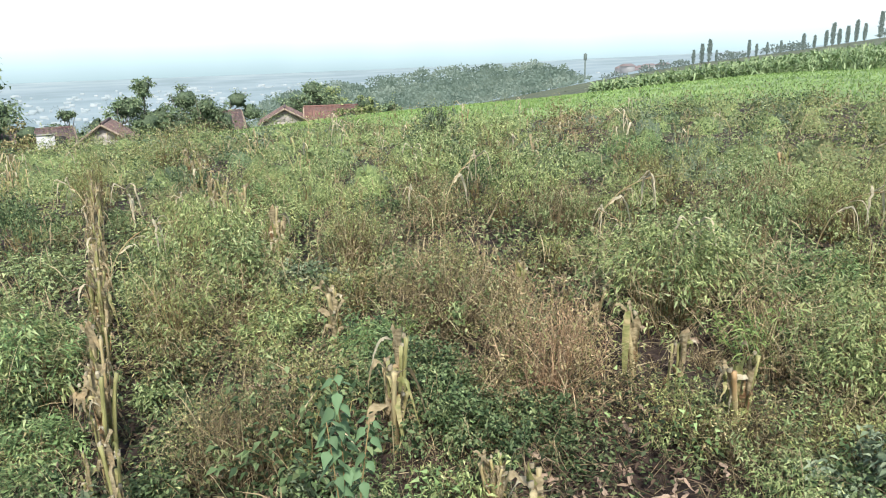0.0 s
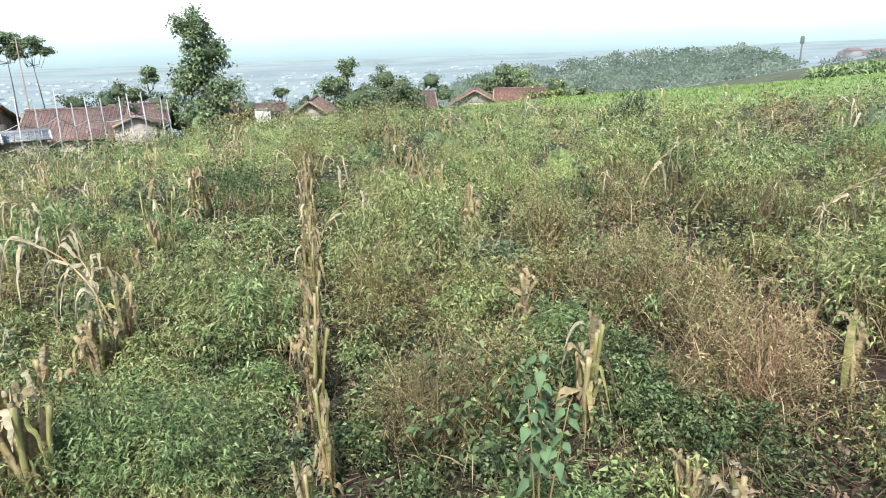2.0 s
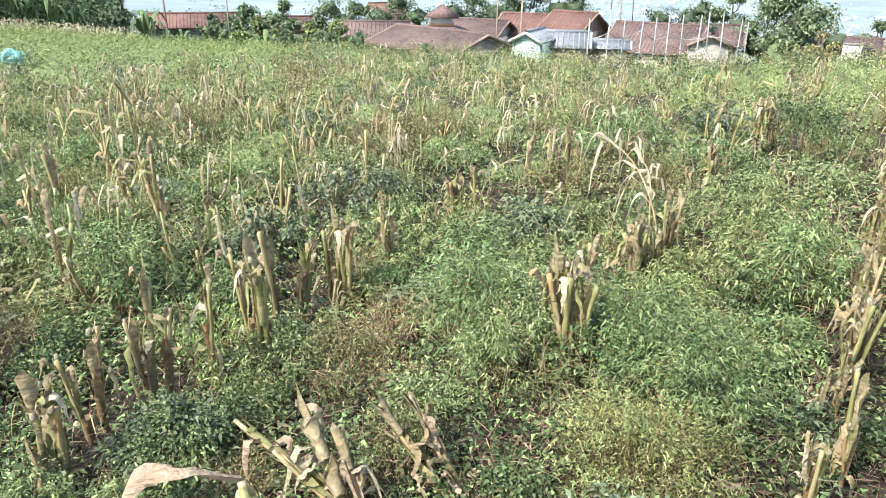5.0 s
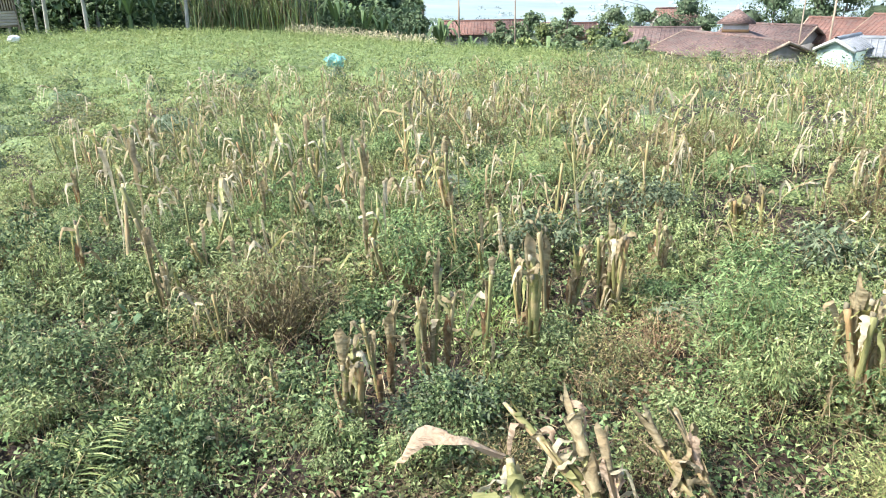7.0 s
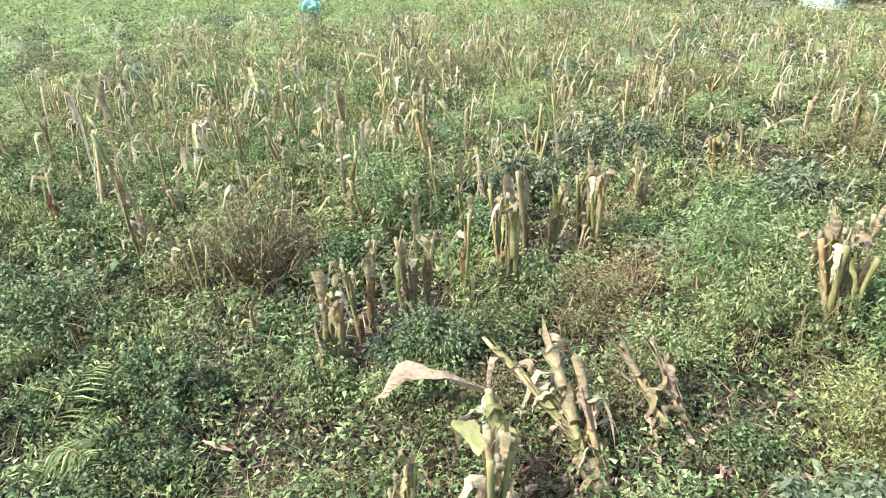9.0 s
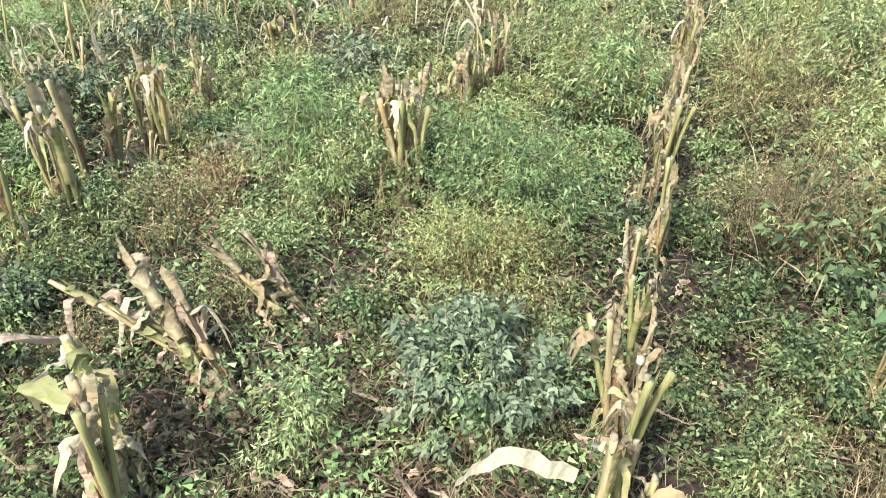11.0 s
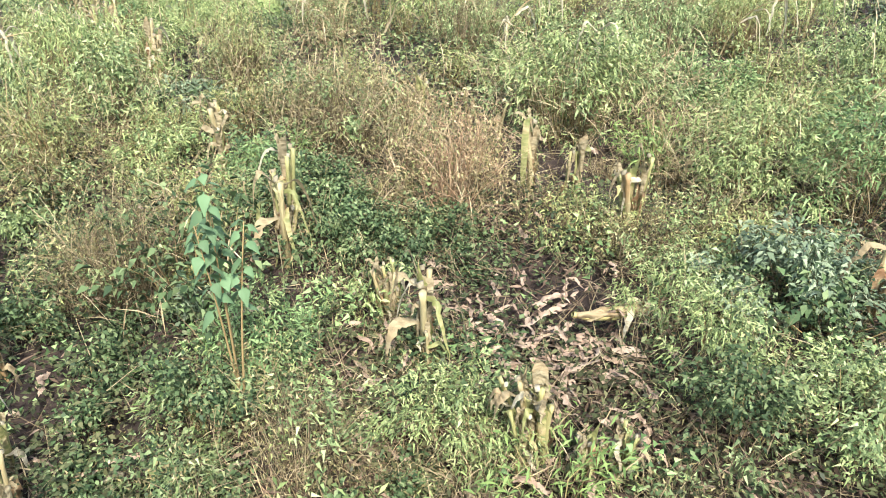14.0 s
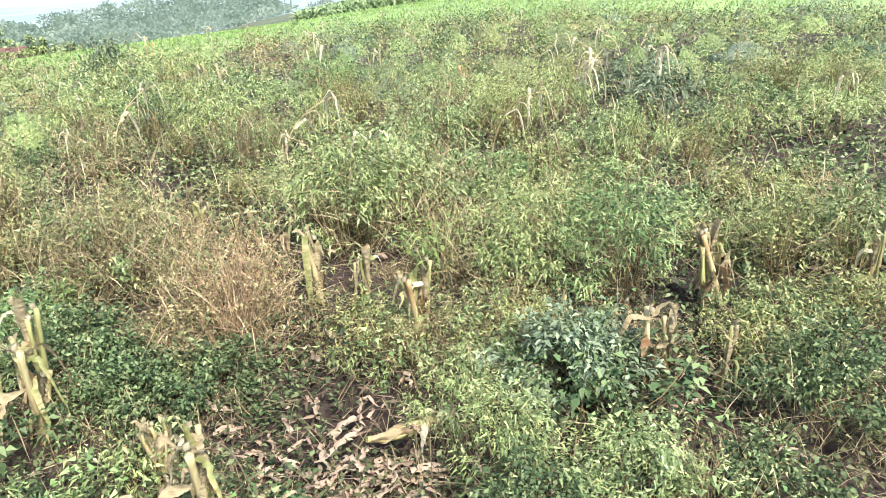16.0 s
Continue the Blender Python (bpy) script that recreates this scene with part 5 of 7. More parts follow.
def crown_leaves(blobs, per, leaf):
    """Leaf clumps on the shells of the blobs (x, y, z, rx, rz)."""
    base, way = [], []
    for bx, by, bz, rx, rz in blobs:
        clumps = max(10, int(per * 2.7 / 24 / math.sqrt(len(blobs) * 4)))
        dirs = unit(rng.normal(size=(clumps, 3)))
        centre = np.array([bx, by, bz]) + dirs * [rx, rx, rz] * rng.uniform(0.3, 1.12, (clumps, 1))
        pts = centre[:, None] + rng.normal(0, 1, (clumps, 44, 3)) * [rx * 0.19, rx * 0.19, rz * 0.15]
        base.append(pts.reshape(-1, 3))
        way.append((rng.normal(size=(clumps, 44, 3)) + dirs[:, None] * 0.7 + [0, 0, -0.25]).reshape(-1, 3))
    base, way = np.concatenate(base), np.concatenate(way)
    n = len(base)
    return thin_leaves(base, way, rng.uniform(0.6, 1.4, n) * leaf * 0.72, rng.uniform(0.6, 1.2, n) * leaf * 0.6, 0.25)


def lump(blob):
    """A lumpy solid inside a crown, filling in for its inner leaves."""
    bx, by, bz, rx, rz = blob
    rings, segs = 6, 9
    up = np.linspace(-1.4, 1.4, rings)
    turn = np.linspace(0, 2 * np.pi, segs, endpoint=False)
    bulge = rng.uniform(0.3, 0.85, (rings, segs))
    v = np.stack([bx + np.cos(up)[:, None] * np.cos(turn)[None] * bulge * rx, by + np.cos(up)[:, None] * np.sin(turn)[None] * bulge * rx, bz + np.sin(up)[:, None] * bulge * rz], -1)
    i, j = np.meshgrid(np.arange(rings - 1), np.arange(segs), indexing="ij")
    f = np.stack([i * segs + j, i * segs + (j + 1) % segs, (i + 1) * segs + (j + 1) % segs, (i + 1) * segs + j], -1).reshape(-1, 4)
    return v.reshape(-1, 3), f


# Darker than the leaves: the shade inside a crown put into the colour.
SHADE_CORE = mass_material("inner_foliage", (0.03, 0.05, 0.024), (0.06, 0.09, 0.042), (0.1, 0.14, 0.065))


def tree(x, y, height, blobs, label, leaf=0.3, per=900, trunk=0.12, bark=None, foliage=None, group="", z=None):
    """A tree: trunk, limbs to every blob, and a crown of leaf clumps. Blobs are shares of the height."""
    z = ground_z(x, y) if z is None else z
    ob = thing("tree", (x, y, z - 0.1), label, "tree", group)
    blobs = [tuple(c * height for c in b) for b in blobs]
    top = max(b[2] for b in blobs)
    n = 8
    t = np.linspace(0, 1, n)
    sway = np.stack([np.sin(t * 4 + x) * 0.02 * height, np.cos(t * 3 + y) * 0.02 * height, t * top], -1)
    sway[:, :2] -= sway[0, :2]
    wood = [tube(sway, trunk * (1.15 - 0.95 * t), 7)]
    for bx, by, bz, rx, rz in blobs:
        s = np.array([*sway[np.argmin(abs(sway[:, 2] - bz * (0.88 if bz > 0.85 * height else 0.7)))]])
        e = np.array([bx, by, bz])
        for k in range(3):
            end = e + rng.normal(0, 0.5, 3) * [rx, rx, rz]
            mid = (s + end) / 2 + [0, 0, -0.05 * height]
            wood.append(tube([s, mid, end], [trunk * 0.4, trunk * 0.26, trunk * 0.08], 5))
    part("trunk", joined(wood), bark or BARK, ob, smooth=True)
    crown = part("crown", crown_leaves(blobs, per * 1.15, leaf * 0.95), foliage or TREE_LEAF, ob)
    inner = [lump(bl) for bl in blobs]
    part("inner_foliage", joined(inner), SHADE_CORE, crown, "crown core with its shade put into the colour", True)
    return ob


def banana(x, y, height, leaves=12, z=None):
    z = ground_z(x, y) if z is None else z
    ob = thing("banana_plant", (x, y, z - 0.05), "banana plant with broad arching green leaves", "banana plant", "banana plants")
    part("stem", tube(np.stack([np.zeros(5), np.zeros(5), np.linspace(0, height * 0.36, 5)], -1), [0.14, 0.13, 0.11, 0.1, 0.06], 8), BANANA_LEAF, ob, "pale green stem")
    for k in range(leaves):
        a = k * 2.4 + rng.uniform(-0.3, 0.3)
        out = np.array([math.cos(a), math.sin(a), 0])
        t = np.linspace(0, 1, 9)
        reach, up = rng.uniform(0.3, 0.5) * height, rng.uniform(0.35, 0.65) * height
        pts = np.array([0, 0, height * 0.34]) + out * (t * reach)[:, None] + np.stack([0 * t, 0 * t, up * np.sin(t * 2.3) - 0.2 * height * t ** 3], -1)
        w = height * 0.07 * np.sin(np.clip(t * 0.95 + 0.05, 0, 1) * np.pi) ** 0.6 + 0.02
        part("leaf", ribbon(pts, w, np.array([-out[1], out[0], 0]), 0.15), BANANA_LEAF, ob)
    return ob


def spot(a, el, d):
    """A place at a bearing and distance, and the height that shows at that elevation."""
    x, y = bearing(a, d)
    return x, y, 1.63 + d * math.tan(radians(el))


TALL = [(-0.03, 0, 0.92, 0.1, 0.09), (0.03, 0, 0.79, 0.11, 0.09), (-0.06, 0.02, 0.68, 0.11, 0.09), (0.07, 0, 0.58, 0.13, 0.09), (0.0, 0, 0.47, 0.12, 0.08), (0.06, 0, 0.38, 0.12, 0.07)]
COLUMN = [(-0.02, 0, 0.91, 0.075, 0.09), (0.0, 0, 0.76, 0.085, 0.1), (0.03, 0, 0.6, 0.095, 0.1), (0.05, 0, 0.45, 0.09, 0.1)]
ROUND = [(0.04, 0, 0.87, 0.14, 0.11), (0.2, 0.06, 0.72, 0.17, 0.12), (-0.17, 0, 0.7, 0.18, 0.13), (0.02, 0.1, 0.58, 0.24, 0.14), (-0.26, -0.05, 0.48, 0.17, 0.12), (0.26, 0, 0.46, 0.19, 0.12), (-0.05, 0, 0.32, 0.26, 0.13)]
UMBRELLA = [(0, 0, 0.95, 0.09, 0.035), (0.07, 0, 0.9, 0.06, 0.03), (-0.07, 0, 0.89, 0.06, 0.03)]
SPARSE = [(0.02, 0, 0.93, 0.07, 0.06), (-0.1, 0, 0.78, 0.12, 0.07), (0.12, 0, 0.7, 0.13, 0.08), (-0.14, 0, 0.55, 0.16, 0.1), (0.06, 0, 0.45, 0.2, 0.1)]


def tree_at(a, top, d, shape, label, leaf=0.3, per=900, foliage=None, bark=None, trunk=0.12):
    x, y, z_top = spot(a, top, d)
    z = ground_z(x, y)
    height = (z_top - z) / (max(b[2] + b[4] for b in shape) * 0.98)
    return tree(x, y, height, shape, label, leaf, per, trunk, bark, foliage, "trees round the village", z)


tree_at(7.6, 2.2, 50, TALL, "tall leafy tree with a full dark green crown", 0.34, 1500)
tree_at(23.3, 1.0, 65, COLUMN, "tall columnar tree with dense green foliage", 0.3, 1300)
tree_at(20.6, 0.9, 75, UMBRELLA, "slender tree with a flat umbrella crown", 0.3, 800, trunk=0.1)
tree_at(18.9, 0.6, 78, UMBRELLA, "slender bare-stemmed tree with a thin flat crown", 0.28, 600, trunk=0.09)
tree_at(11.6, -1.6, 62, SPARSE, "broken-topped tree with clumped green leaves", 0.3, 800)
tree_at(13.6, -2.5, 58, COLUMN, "small columnar tree behind the trellis", 0.25, 420)
tree_at(9.2, -2.0, 60, ROUND, "rounded dark green tree behind the village", 0.3, 800)
tree_at(-1.6, -2.6, 56, ROUND, "leafy tree beside a tiled house", 0.3, 900)
tree_at(-3.1, -1.6, 58, SPARSE, "open-crowned tree among the roofs", 0.3, 900)
tree_at(-5.6, -2.2, 60, ROUND, "leafy tree standing among the roofs", 0.3, 900)
tree_at(-7.2, -2.9, 58, ROUND, "leafy tree standing among the roofs", 0.3, 700)
tree_at(-9.6, -2.6, 85, ROUND, "small round tree beyond the roofs", 0.3, 500)
tree_at(-15.3, -2.0, 72, ROUND, "dense round tree behind a red roof", 0.32, 1000)
tree_at(-16.6, -2.5, 76, ROUND, "lighter green tree behind a red roof", 0.32, 700, FEATHERY)
tree_at(-19.5, -3.3, 46, ROUND, "spiky green shrub at the field's end", 0.3, 500, FEATHERY)
tree_at(-21.5, -3.7, 46, ROUND, "low green shrub at the field's end", 0.3, 400)
tree_at(31.2, -1.7, 62, ROUND, "dark rounded tree behind the roofs", 0.3, 1100, DARK_TREE)
tree_at(28.0, 0.3, 66, COLUMN, "tall dark tree behind the roofs", 0.3, 1200, DARK_TREE)
tree_at(26.3, -1.2, 66, ROUND, "dark tree behind the red roof", 0.3, 1000, DARK_TREE)
tree_at(37.0, -2.2, 66, ROUND, "dark tree behind the roofs", 0.3, 900, DARK_TREE)
tree_at(42.2, -2.9, 62, ROUND, "leafy tree at the village edge", 0.3, 700)
tree_at(48.4, -3.3, 58, ROUND, "palm-like tree at the village edge", 0.36, 700)
tree_at(50.8, -4.1, 52, ROUND, "round green shrub at the field's end", 0.3, 600)
tree_at(17.0, -3.2, 66, ROUND, "dark tree behind the trellis", 0.3, 800, DARK_TREE)
tree_at(15.0, -3.1, 70, ROUND, "dark tree behind the trellis", 0.3, 700, DARK_TREE)
tree_at(2.2, -3.4, 66, SPARSE, "thin tree beyond the roofs", 0.3, 500)
tree_at(5.0, -4.2, 46, ROUND, "brown-green shrub at the field's end", 0.25, 500, OLIVE)
tree_at(34.8, -6.1, 37, ROUND, "low green shrub at the field's end", 0.25, 500)
tree_at(42.5, -5.2, 36, ROUND, "low green shrub at the field's end", 0.25, 700)
tree_at(45.5, -5.2, 36, ROUND, "low green shrub at the field's end", 0.25, 700)
tree_at(49.0, -5.1, 38, ROUND, "low green shrub at the field's end", 0.25, 700, FEATHERY)
tree_at(45.6, -3.0, 56, SPARSE, "leafy tree in front of the village", 0.3, 700)
tree_at(47.4, -4.2, 50, ROUND, "pale green shrub in front of the village", 0.28, 400, FEATHERY)
tree_at(41.6, -4.5, 46, ROUND, "pale green shrub at the village edge", 0.28, 600, FEATHERY)
tree_at(43.6, -4.4, 44, ROUND, "pale green shrub at the village edge", 0.28, 600, FEATHERY)
tree_at(40.0, -5.4, 40, ROUND, "low green shrub before a tiled roof", 0.22, 400)
tree_at(40.1, -3.0, 70, ROUND, "leafy tree beside a white gable", 0.3, 600)
tree_at(57.3, -1.9, 46, TALL, "tall green tree at the wood's edge", 0.34, 700)
# The wood at the far end of the path.
WOOD = [tree(0, 0, 7, s, "tall dark green tree in a dense wood", 0.45, p, 0.1, b, f, "trees of the wood", 0.0) for s, p, b, f in
        ((TALL, 480, BARK, DARK_TREE), (ROUND, 540, PALE_BARK, DARK_TREE), (SPARSE, 440, PALE_BARK, TREE_LEAF), (COLUMN, 480, BARK, DARK_TREE))]
for k in range(34):
    a, d = 59 + k * 1.25 + rng.uniform(-0.6, 0.6), rng.uniform(43, 56)
    x, y = bearing(a, d)
    m = Matrix.Translation((x, y, ground_z(x, y) - 0.15)) @ Matrix.Rotation(rng.uniform(0, 6.28), 4, "Z") @ Matrix.Scale(rng.uniform(0.85, 1.3), 4)
    if k < 4:
        WOOD[k].matrix_basis = m
    else:
        copy_thing(WOOD[k % 4], m)

# Slender trees with bare pale trunks stand before the wood.
HIGH = [(0.02, 0, 0.93, 0.1, 0.07), (-0.08, 0.02, 0.84, 0.1, 0.06), (0.09, 0, 0.8, 0.1, 0.06)]
for a in (83.8, 81.3, 74.6, 66.2):
    x, y = bearing(a, 38.3)
    tree(x, y, 9.5, HIGH, "slender tree with a bare pale trunk", 0.35, 400, 0.085, PALE_BARK, DARK_TREE, "slender trees before the wood")


def build_undergrowth():
    a = np.radians(rng.uniform(57, 104, 18000))
    d = rng.uniform(39, 50, len(a))
    x, y = -np.sin(a) * d, np.cos(a) * d
    z = lie(x, y) + rng.uniform(0, 1, len(a)) ** 0.7 * (1.0 + 1.4 * np.abs(np.sin(a * 23)) + np.abs(np.sin(a * 61)))
    v = leaf_quads(np.stack([x, y, z], -1), rng.normal(size=(len(a), 3)), rng.uniform(0.2, 0.45, len(a)), rng.uniform(0.08, 0.2, len(a)))
    tagged(new("undergrowth", mesh("undergrowth", *v, DARK_TREE)), "dense dark undergrowth below the wood", "undergrowth", kind="stuff")
    a = np.radians(np.concatenate([np.arange(58, 104, 0.9), np.arange(58.4, 104, 0.9), np.arange(58.2, 104, 1.1)]))
    d = np.repeat([57.0, 51.0, 46.0], [52, 51, 42])[:len(a)] + rng.uniform(-1, 1, len(a))
    c = np.stack([-np.sin(a) * d, np.cos(a) * d, 0 * a], -1)
    c[:, 2] = lie(c[:, 0], c[:, 1])
    tall = np.where(d > 54, rng.uniform(6, 8.5, len(a)), np.where(d > 48, rng.uniform(3.5, 5.5, len(a)), rng.uniform(1.4, 3.2, len(a))))
    # Solid mounds in the dark core colour paint the wood's inner shade.
    tagged(new("undergrowth", mesh("undergrowth", *hulls(c, rng.uniform(0.7, 1.3, len(a)), tall), SHADE_CORE, True)), "dark thicket core inside the wood, shade put into its colour", "undergrowth", kind="stuff")
    n = 16000
    at = rng.integers(0, len(a), n)
    way = unit(rng.normal(size=(n, 3)))
    way[:, 2] = np.abs(way[:, 2])
    base = c[at] + way * np.stack([0 * a[at] + 1.25, 0 * a[at] + 1.25, tall[at] * 1.05], -1) * rng.uniform(0.8, 1.1, (n, 1))
    tagged(new("undergrowth", mesh("undergrowth", *leaf_quads(base, way + rng.normal(0, 0.7, way.shape), rng.uniform(0.25, 0.6, n), rng.uniform(0.1, 0.26, n)), TREE_LEAF)), "leafy shrubs filling the wood", "undergrowth", kind="stuff")


build_undergrowth()


def reed_clump(x, y, height, label):
    """Tall grass: a sheaf of long blades that rise and bow over."""
    ob = thing("reed_clump", (x, y, ground_z(x, y) - 0.05), label, "reeds", "reeds before the wood")
    t = np.linspace(0, 1, 7)
    for k in range(4):
        blades = []
        for _ in range(26):
            a, tall, lean = rng.uniform(0, 6.28), height * rng.uniform(0.45, 1.1), rng.uniform(0.1, 0.45)
            out = np.array([math.cos(a), math.sin(a), 0])
            foot = np.array([rng.normal(0, 0.4), rng.normal(0, 0.4), rng.uniform(0, 0.45) * height])
            pts = foot + out * (lean * tall * t ** 2)[:, None] + np.stack([0 * t, 0 * t, tall * (0.75 * t - 0.4 * t ** 3)], -1)
            blades.append(ribbon(pts, 0.05 * np.sin(np.clip(0.2 + 0.8 * t, 0, 1) * np.pi) + 0.006, np.array([-out[1], out[0], 0.2]), 0.2))
        part("blade_tuft", joined(blades), (REED, REED, MAIZE, STRAW)[k], ob)["kind"] = "stuff"


REED = leaf_material("reed_blade", [(0.17, 0.21, 0.075), (0.3, 0.34, 0.135), (0.44, 0.45, 0.22)], 0.3)
for k in range(14):
    reed_clump(*bearing(66.3 + k * 0.55 + rng.uniform(-0.2, 0.2), 38.6 + rng.uniform(-0.4, 0.8)), rng.uniform(2.2, 3.6), "clump of tall yellow-green reeds before the wood")
for a, d in ((86.0, 40), (85.2, 40), (84.4, 40.5)):
    x, y = bearing(a, d)
    tree(x, y, 9.0, HIGH, "slender tree with a bare pale trunk", 0.35, 300, 0.06, PALE_BARK, DARK_TREE, "slender trees before the wood")
for a, d, h in ((78.4, 39, 2.4), (76.8, 40, 2.6), (63.6, 39, 2.9), (62.4, 40, 2.6), (61.3, 39.5, 2.7), (60.0, 40, 2.3), (9.6, 37, 4.3), (-5.2, 52, 4.4), (39.5, 62, 5.2), (20.3, 58, 4.8), (47.0, 46, 3.6), (55.5, 42, 3.0), (43.9, 48, 3.4), (53.3, 40, 2.3), (38.0, 64, 4.0)):
    banana(*bearing(a, d), h)


# ---- village ----
def slab(corners, thick):
    """A flat sheet of four corners with thickness, upwards."""
    c = np.asarray(corners, float)
    up = unit(np.cross(c[1] - c[0], c[3] - c[0]))
    if up[2] < 0:
        c, up = c[::-1], -up
    v = np.concatenate([c, c + up * thick])
    return v, np.array([[3, 2, 1, 0], [4, 5, 6, 7], [0, 1, 5, 4], [1, 2, 6, 5], [2, 3, 7, 6], [3, 0, 4, 7]])


def roof_ribs(corners, count, radius):
    """Round ribs of tile or sheet that run down a roof's slope."""
    a, b, c, d = [np.asarray(p, float) for p in corners]
    lift = unit(np.cross(b - a, d - a))
    lift = lift * np.sign(lift[2])
    return [tube([a + (b - a) * s + lift * 0.06, d + (c - d) * s + lift * 0.06], [radius, radius], 5, False) for s in np.linspace(0.01, 0.99, count)]


def house(a, d, length, depth, ridge_el, eave_el, turn, label, roof=None, wall=None, overhang=0.35, windows=2, category="house"):
    """A gabled house: its ridge runs along its own x; turn in degrees."""
    x, y, z_ridge = spot(a, ridge_el, d)
    z_eave = 1.63 + d * math.tan(radians(eave_el))
    z = min(ground_z(x, y), z_eave - 2.0)
    ob = thing("house", (x, y, z), label, category, "village houses", radians(turn))
    e, r = z_eave - z, z_ridge - z
    l2, d2 = length / 2, depth / 2
    walls = [box(-l2, l2, -d2, -d2 + 0.15, 0, e), box(-l2, l2, d2 - 0.15, d2, 0, e), box(-l2, -l2 + 0.15, -d2 + 0.15, d2 - 0.15, 0, e), box(l2 - 0.15, l2, -d2 + 0.15, d2 - 0.15, 0, e)]
    for s in (-1, 1):
        xa, xb = s * l2, s * (l2 - 0.15)
        v = [(xa, -d2, e), (xa, d2, e), (xa, 0, r - 0.08), (xb, -d2, e), (xb, d2, e), (xb, 0, r - 0.08)]
        walls.append((v, [np.array([[0, 1, 2], [5, 4, 3]]), np.array([[0, 3, 4, 1], [1, 4, 5, 2], [2, 5, 3, 0]])]))
    part("wall", joined(walls), wall or PLASTER, ob)
    drop = (r - e) / d2 * overhang
    for s in (-1, 1):
        corners = [(-l2 - overhang, 0, r), (l2 + overhang, 0, r), (l2 + overhang, s * (d2 + overhang), e - drop), (-l2 - overhang, s * (d2 + overhang), e - drop)]
        rf = part("roof", slab(corners, 0.07), roof or CLAY, ob)
        part("tile_ribs", joined(roof_ribs(corners, max(6, int(length / 0.24)), 0.042)), roof or CLAY, rf)
        for t in (-1, 1):
            p, q = np.array([t * (l2 + overhang + 0.02), 0, r + 0.02]), np.array([t * (l2 + overhang + 0.02), s * (d2 + overhang), e - drop + 0.02])
            part("barge_board", joined([tube([p, q], [0.09, 0.09], 4)]), TIMBER if roof is not TIN else WHITE, ob, "weathered barge board")
    part("ridge_cap", tube([(-l2 - overhang, 0, r + 0.07), (l2 + overhang, 0, r + 0.07)], [0.11, 0.11], 6), roof or CLAY, ob)
    for k in range(windows):
        px = -l2 + length * (k + 0.7) / (windows + 0.4)
        w = part("window", joined([box(px - 0.5, px + 0.5, -d2 - 0.03, -d2 + 0.02, e - 1.5, e - 0.4)]), TIMBER, ob)
        # A dark sheet paints the room's shade in each window.
        part("pane", joined([box(px - 0.42, px + 0.42, -d2 - 0.045, -d2 - 0.02, e - 1.42, e - 0.48)]), DARK_VOID, w, "window pane painted with dark room shade")
    return ob


house(33.5, 46.7, 8.0, 5.2, -5.2, -6.3, -14, "low house with a wide mossy brown clay roof")
house(38.5, 54, 4.6, 5.0, -4.66, -5.5, 36, "house with an aged brown clay roof", CLAY, OCHRE)
house(31.0, 56, 5.5, 5.5, -4.4, -5.5, 8, "house with an aged brown clay roof beside the tower", CLAY, PLASTER)
house(26.2, 58, 4.4, 5.0, -3.95, -5.2, 10, "house with a red clay roof", RED_CLAY, PLASTER)
house(23.0, 57, 3.2, 5.0, -3.72, -5.0, -6, "house with a newer orange-red clay roof and plank gable", RED_CLAY, TIMBER)
house(26.0, 40, 2.6, 1.6, -5.15, -5.75, 96, "small mint-painted shed under a pitched sheet roof", TIN, MINT, 0.15, 0)
house(24.0, 41, 3.0, 2.0, -5.2, -6.1, 24, "lean-to shed under striped metal sheets", TIN, TIMBER, 0.15, 0)
house(20.4, 42, 2.2, 2.0, -5.75, -6.1, 20, "low open shed with a pale sheet roof", TIN, TIMBER, 0.2, 0)
house(16.6, 56, 6.0, 6.0, -4.4, -6.0, 2, "long house with a faded brown clay roof", CLAY, PLASTER)
house(12.6, 60, 3.4, 5.0, -4.3, -5.4, 14, "house with a dark clay roof behind the trellis", CLAY, PLASTER)
house(13.0, 50, 1.6, 2.4, -5.0, -5.6, 110, "small gabled outbuilding with a dark clay roof", CLAY, PLASTER, 0.2, 0)
house(4.6, 62, 5.5, 5.0, -4.75, -5.4, 4, "low house with a dark brown clay roof", CLAY, PLASTER)
house(-0.4, 52, 4.0, 2.9, -4.5, -5.6, 82, "gable end of a house with a brown clay roof", CLAY, PLASTER, 0.3, 0)
house(-8.3, 62, 3.2, 4.4, -4.2, -5.2, -4, "house with a brown clay roof behind trees", CLAY, PLASTER)
house(-13.4, 66, 4.2, 4.0, -4.05, -5.0, 76, "gabled house with a red-brown clay roof", CLAY, PLASTER, 0.35, 0)
house(-17.2, 66, 4.6, 4.0, -4.12, -5.0, -16, "long house with a patchy red clay roof", RED_CLAY, PLASTER)
house(37.6, 76, 3.4, 3.6, -3.26, -4.1, 62, "cream house with a red roof further off", RED_CLAY, PLASTER, 0.3, 1)
house(52.0, 64, 7.0, 5.0, -4.0, -4.7, 50, "low house with an orange clay roof beyond shrubs", RED_CLAY, PLASTER)
house(45.5, 60, 4.0, 4.0, -4.3, -5.0, 46, "low house with an orange clay roof among shrubs", RED_CLAY, PLASTER)


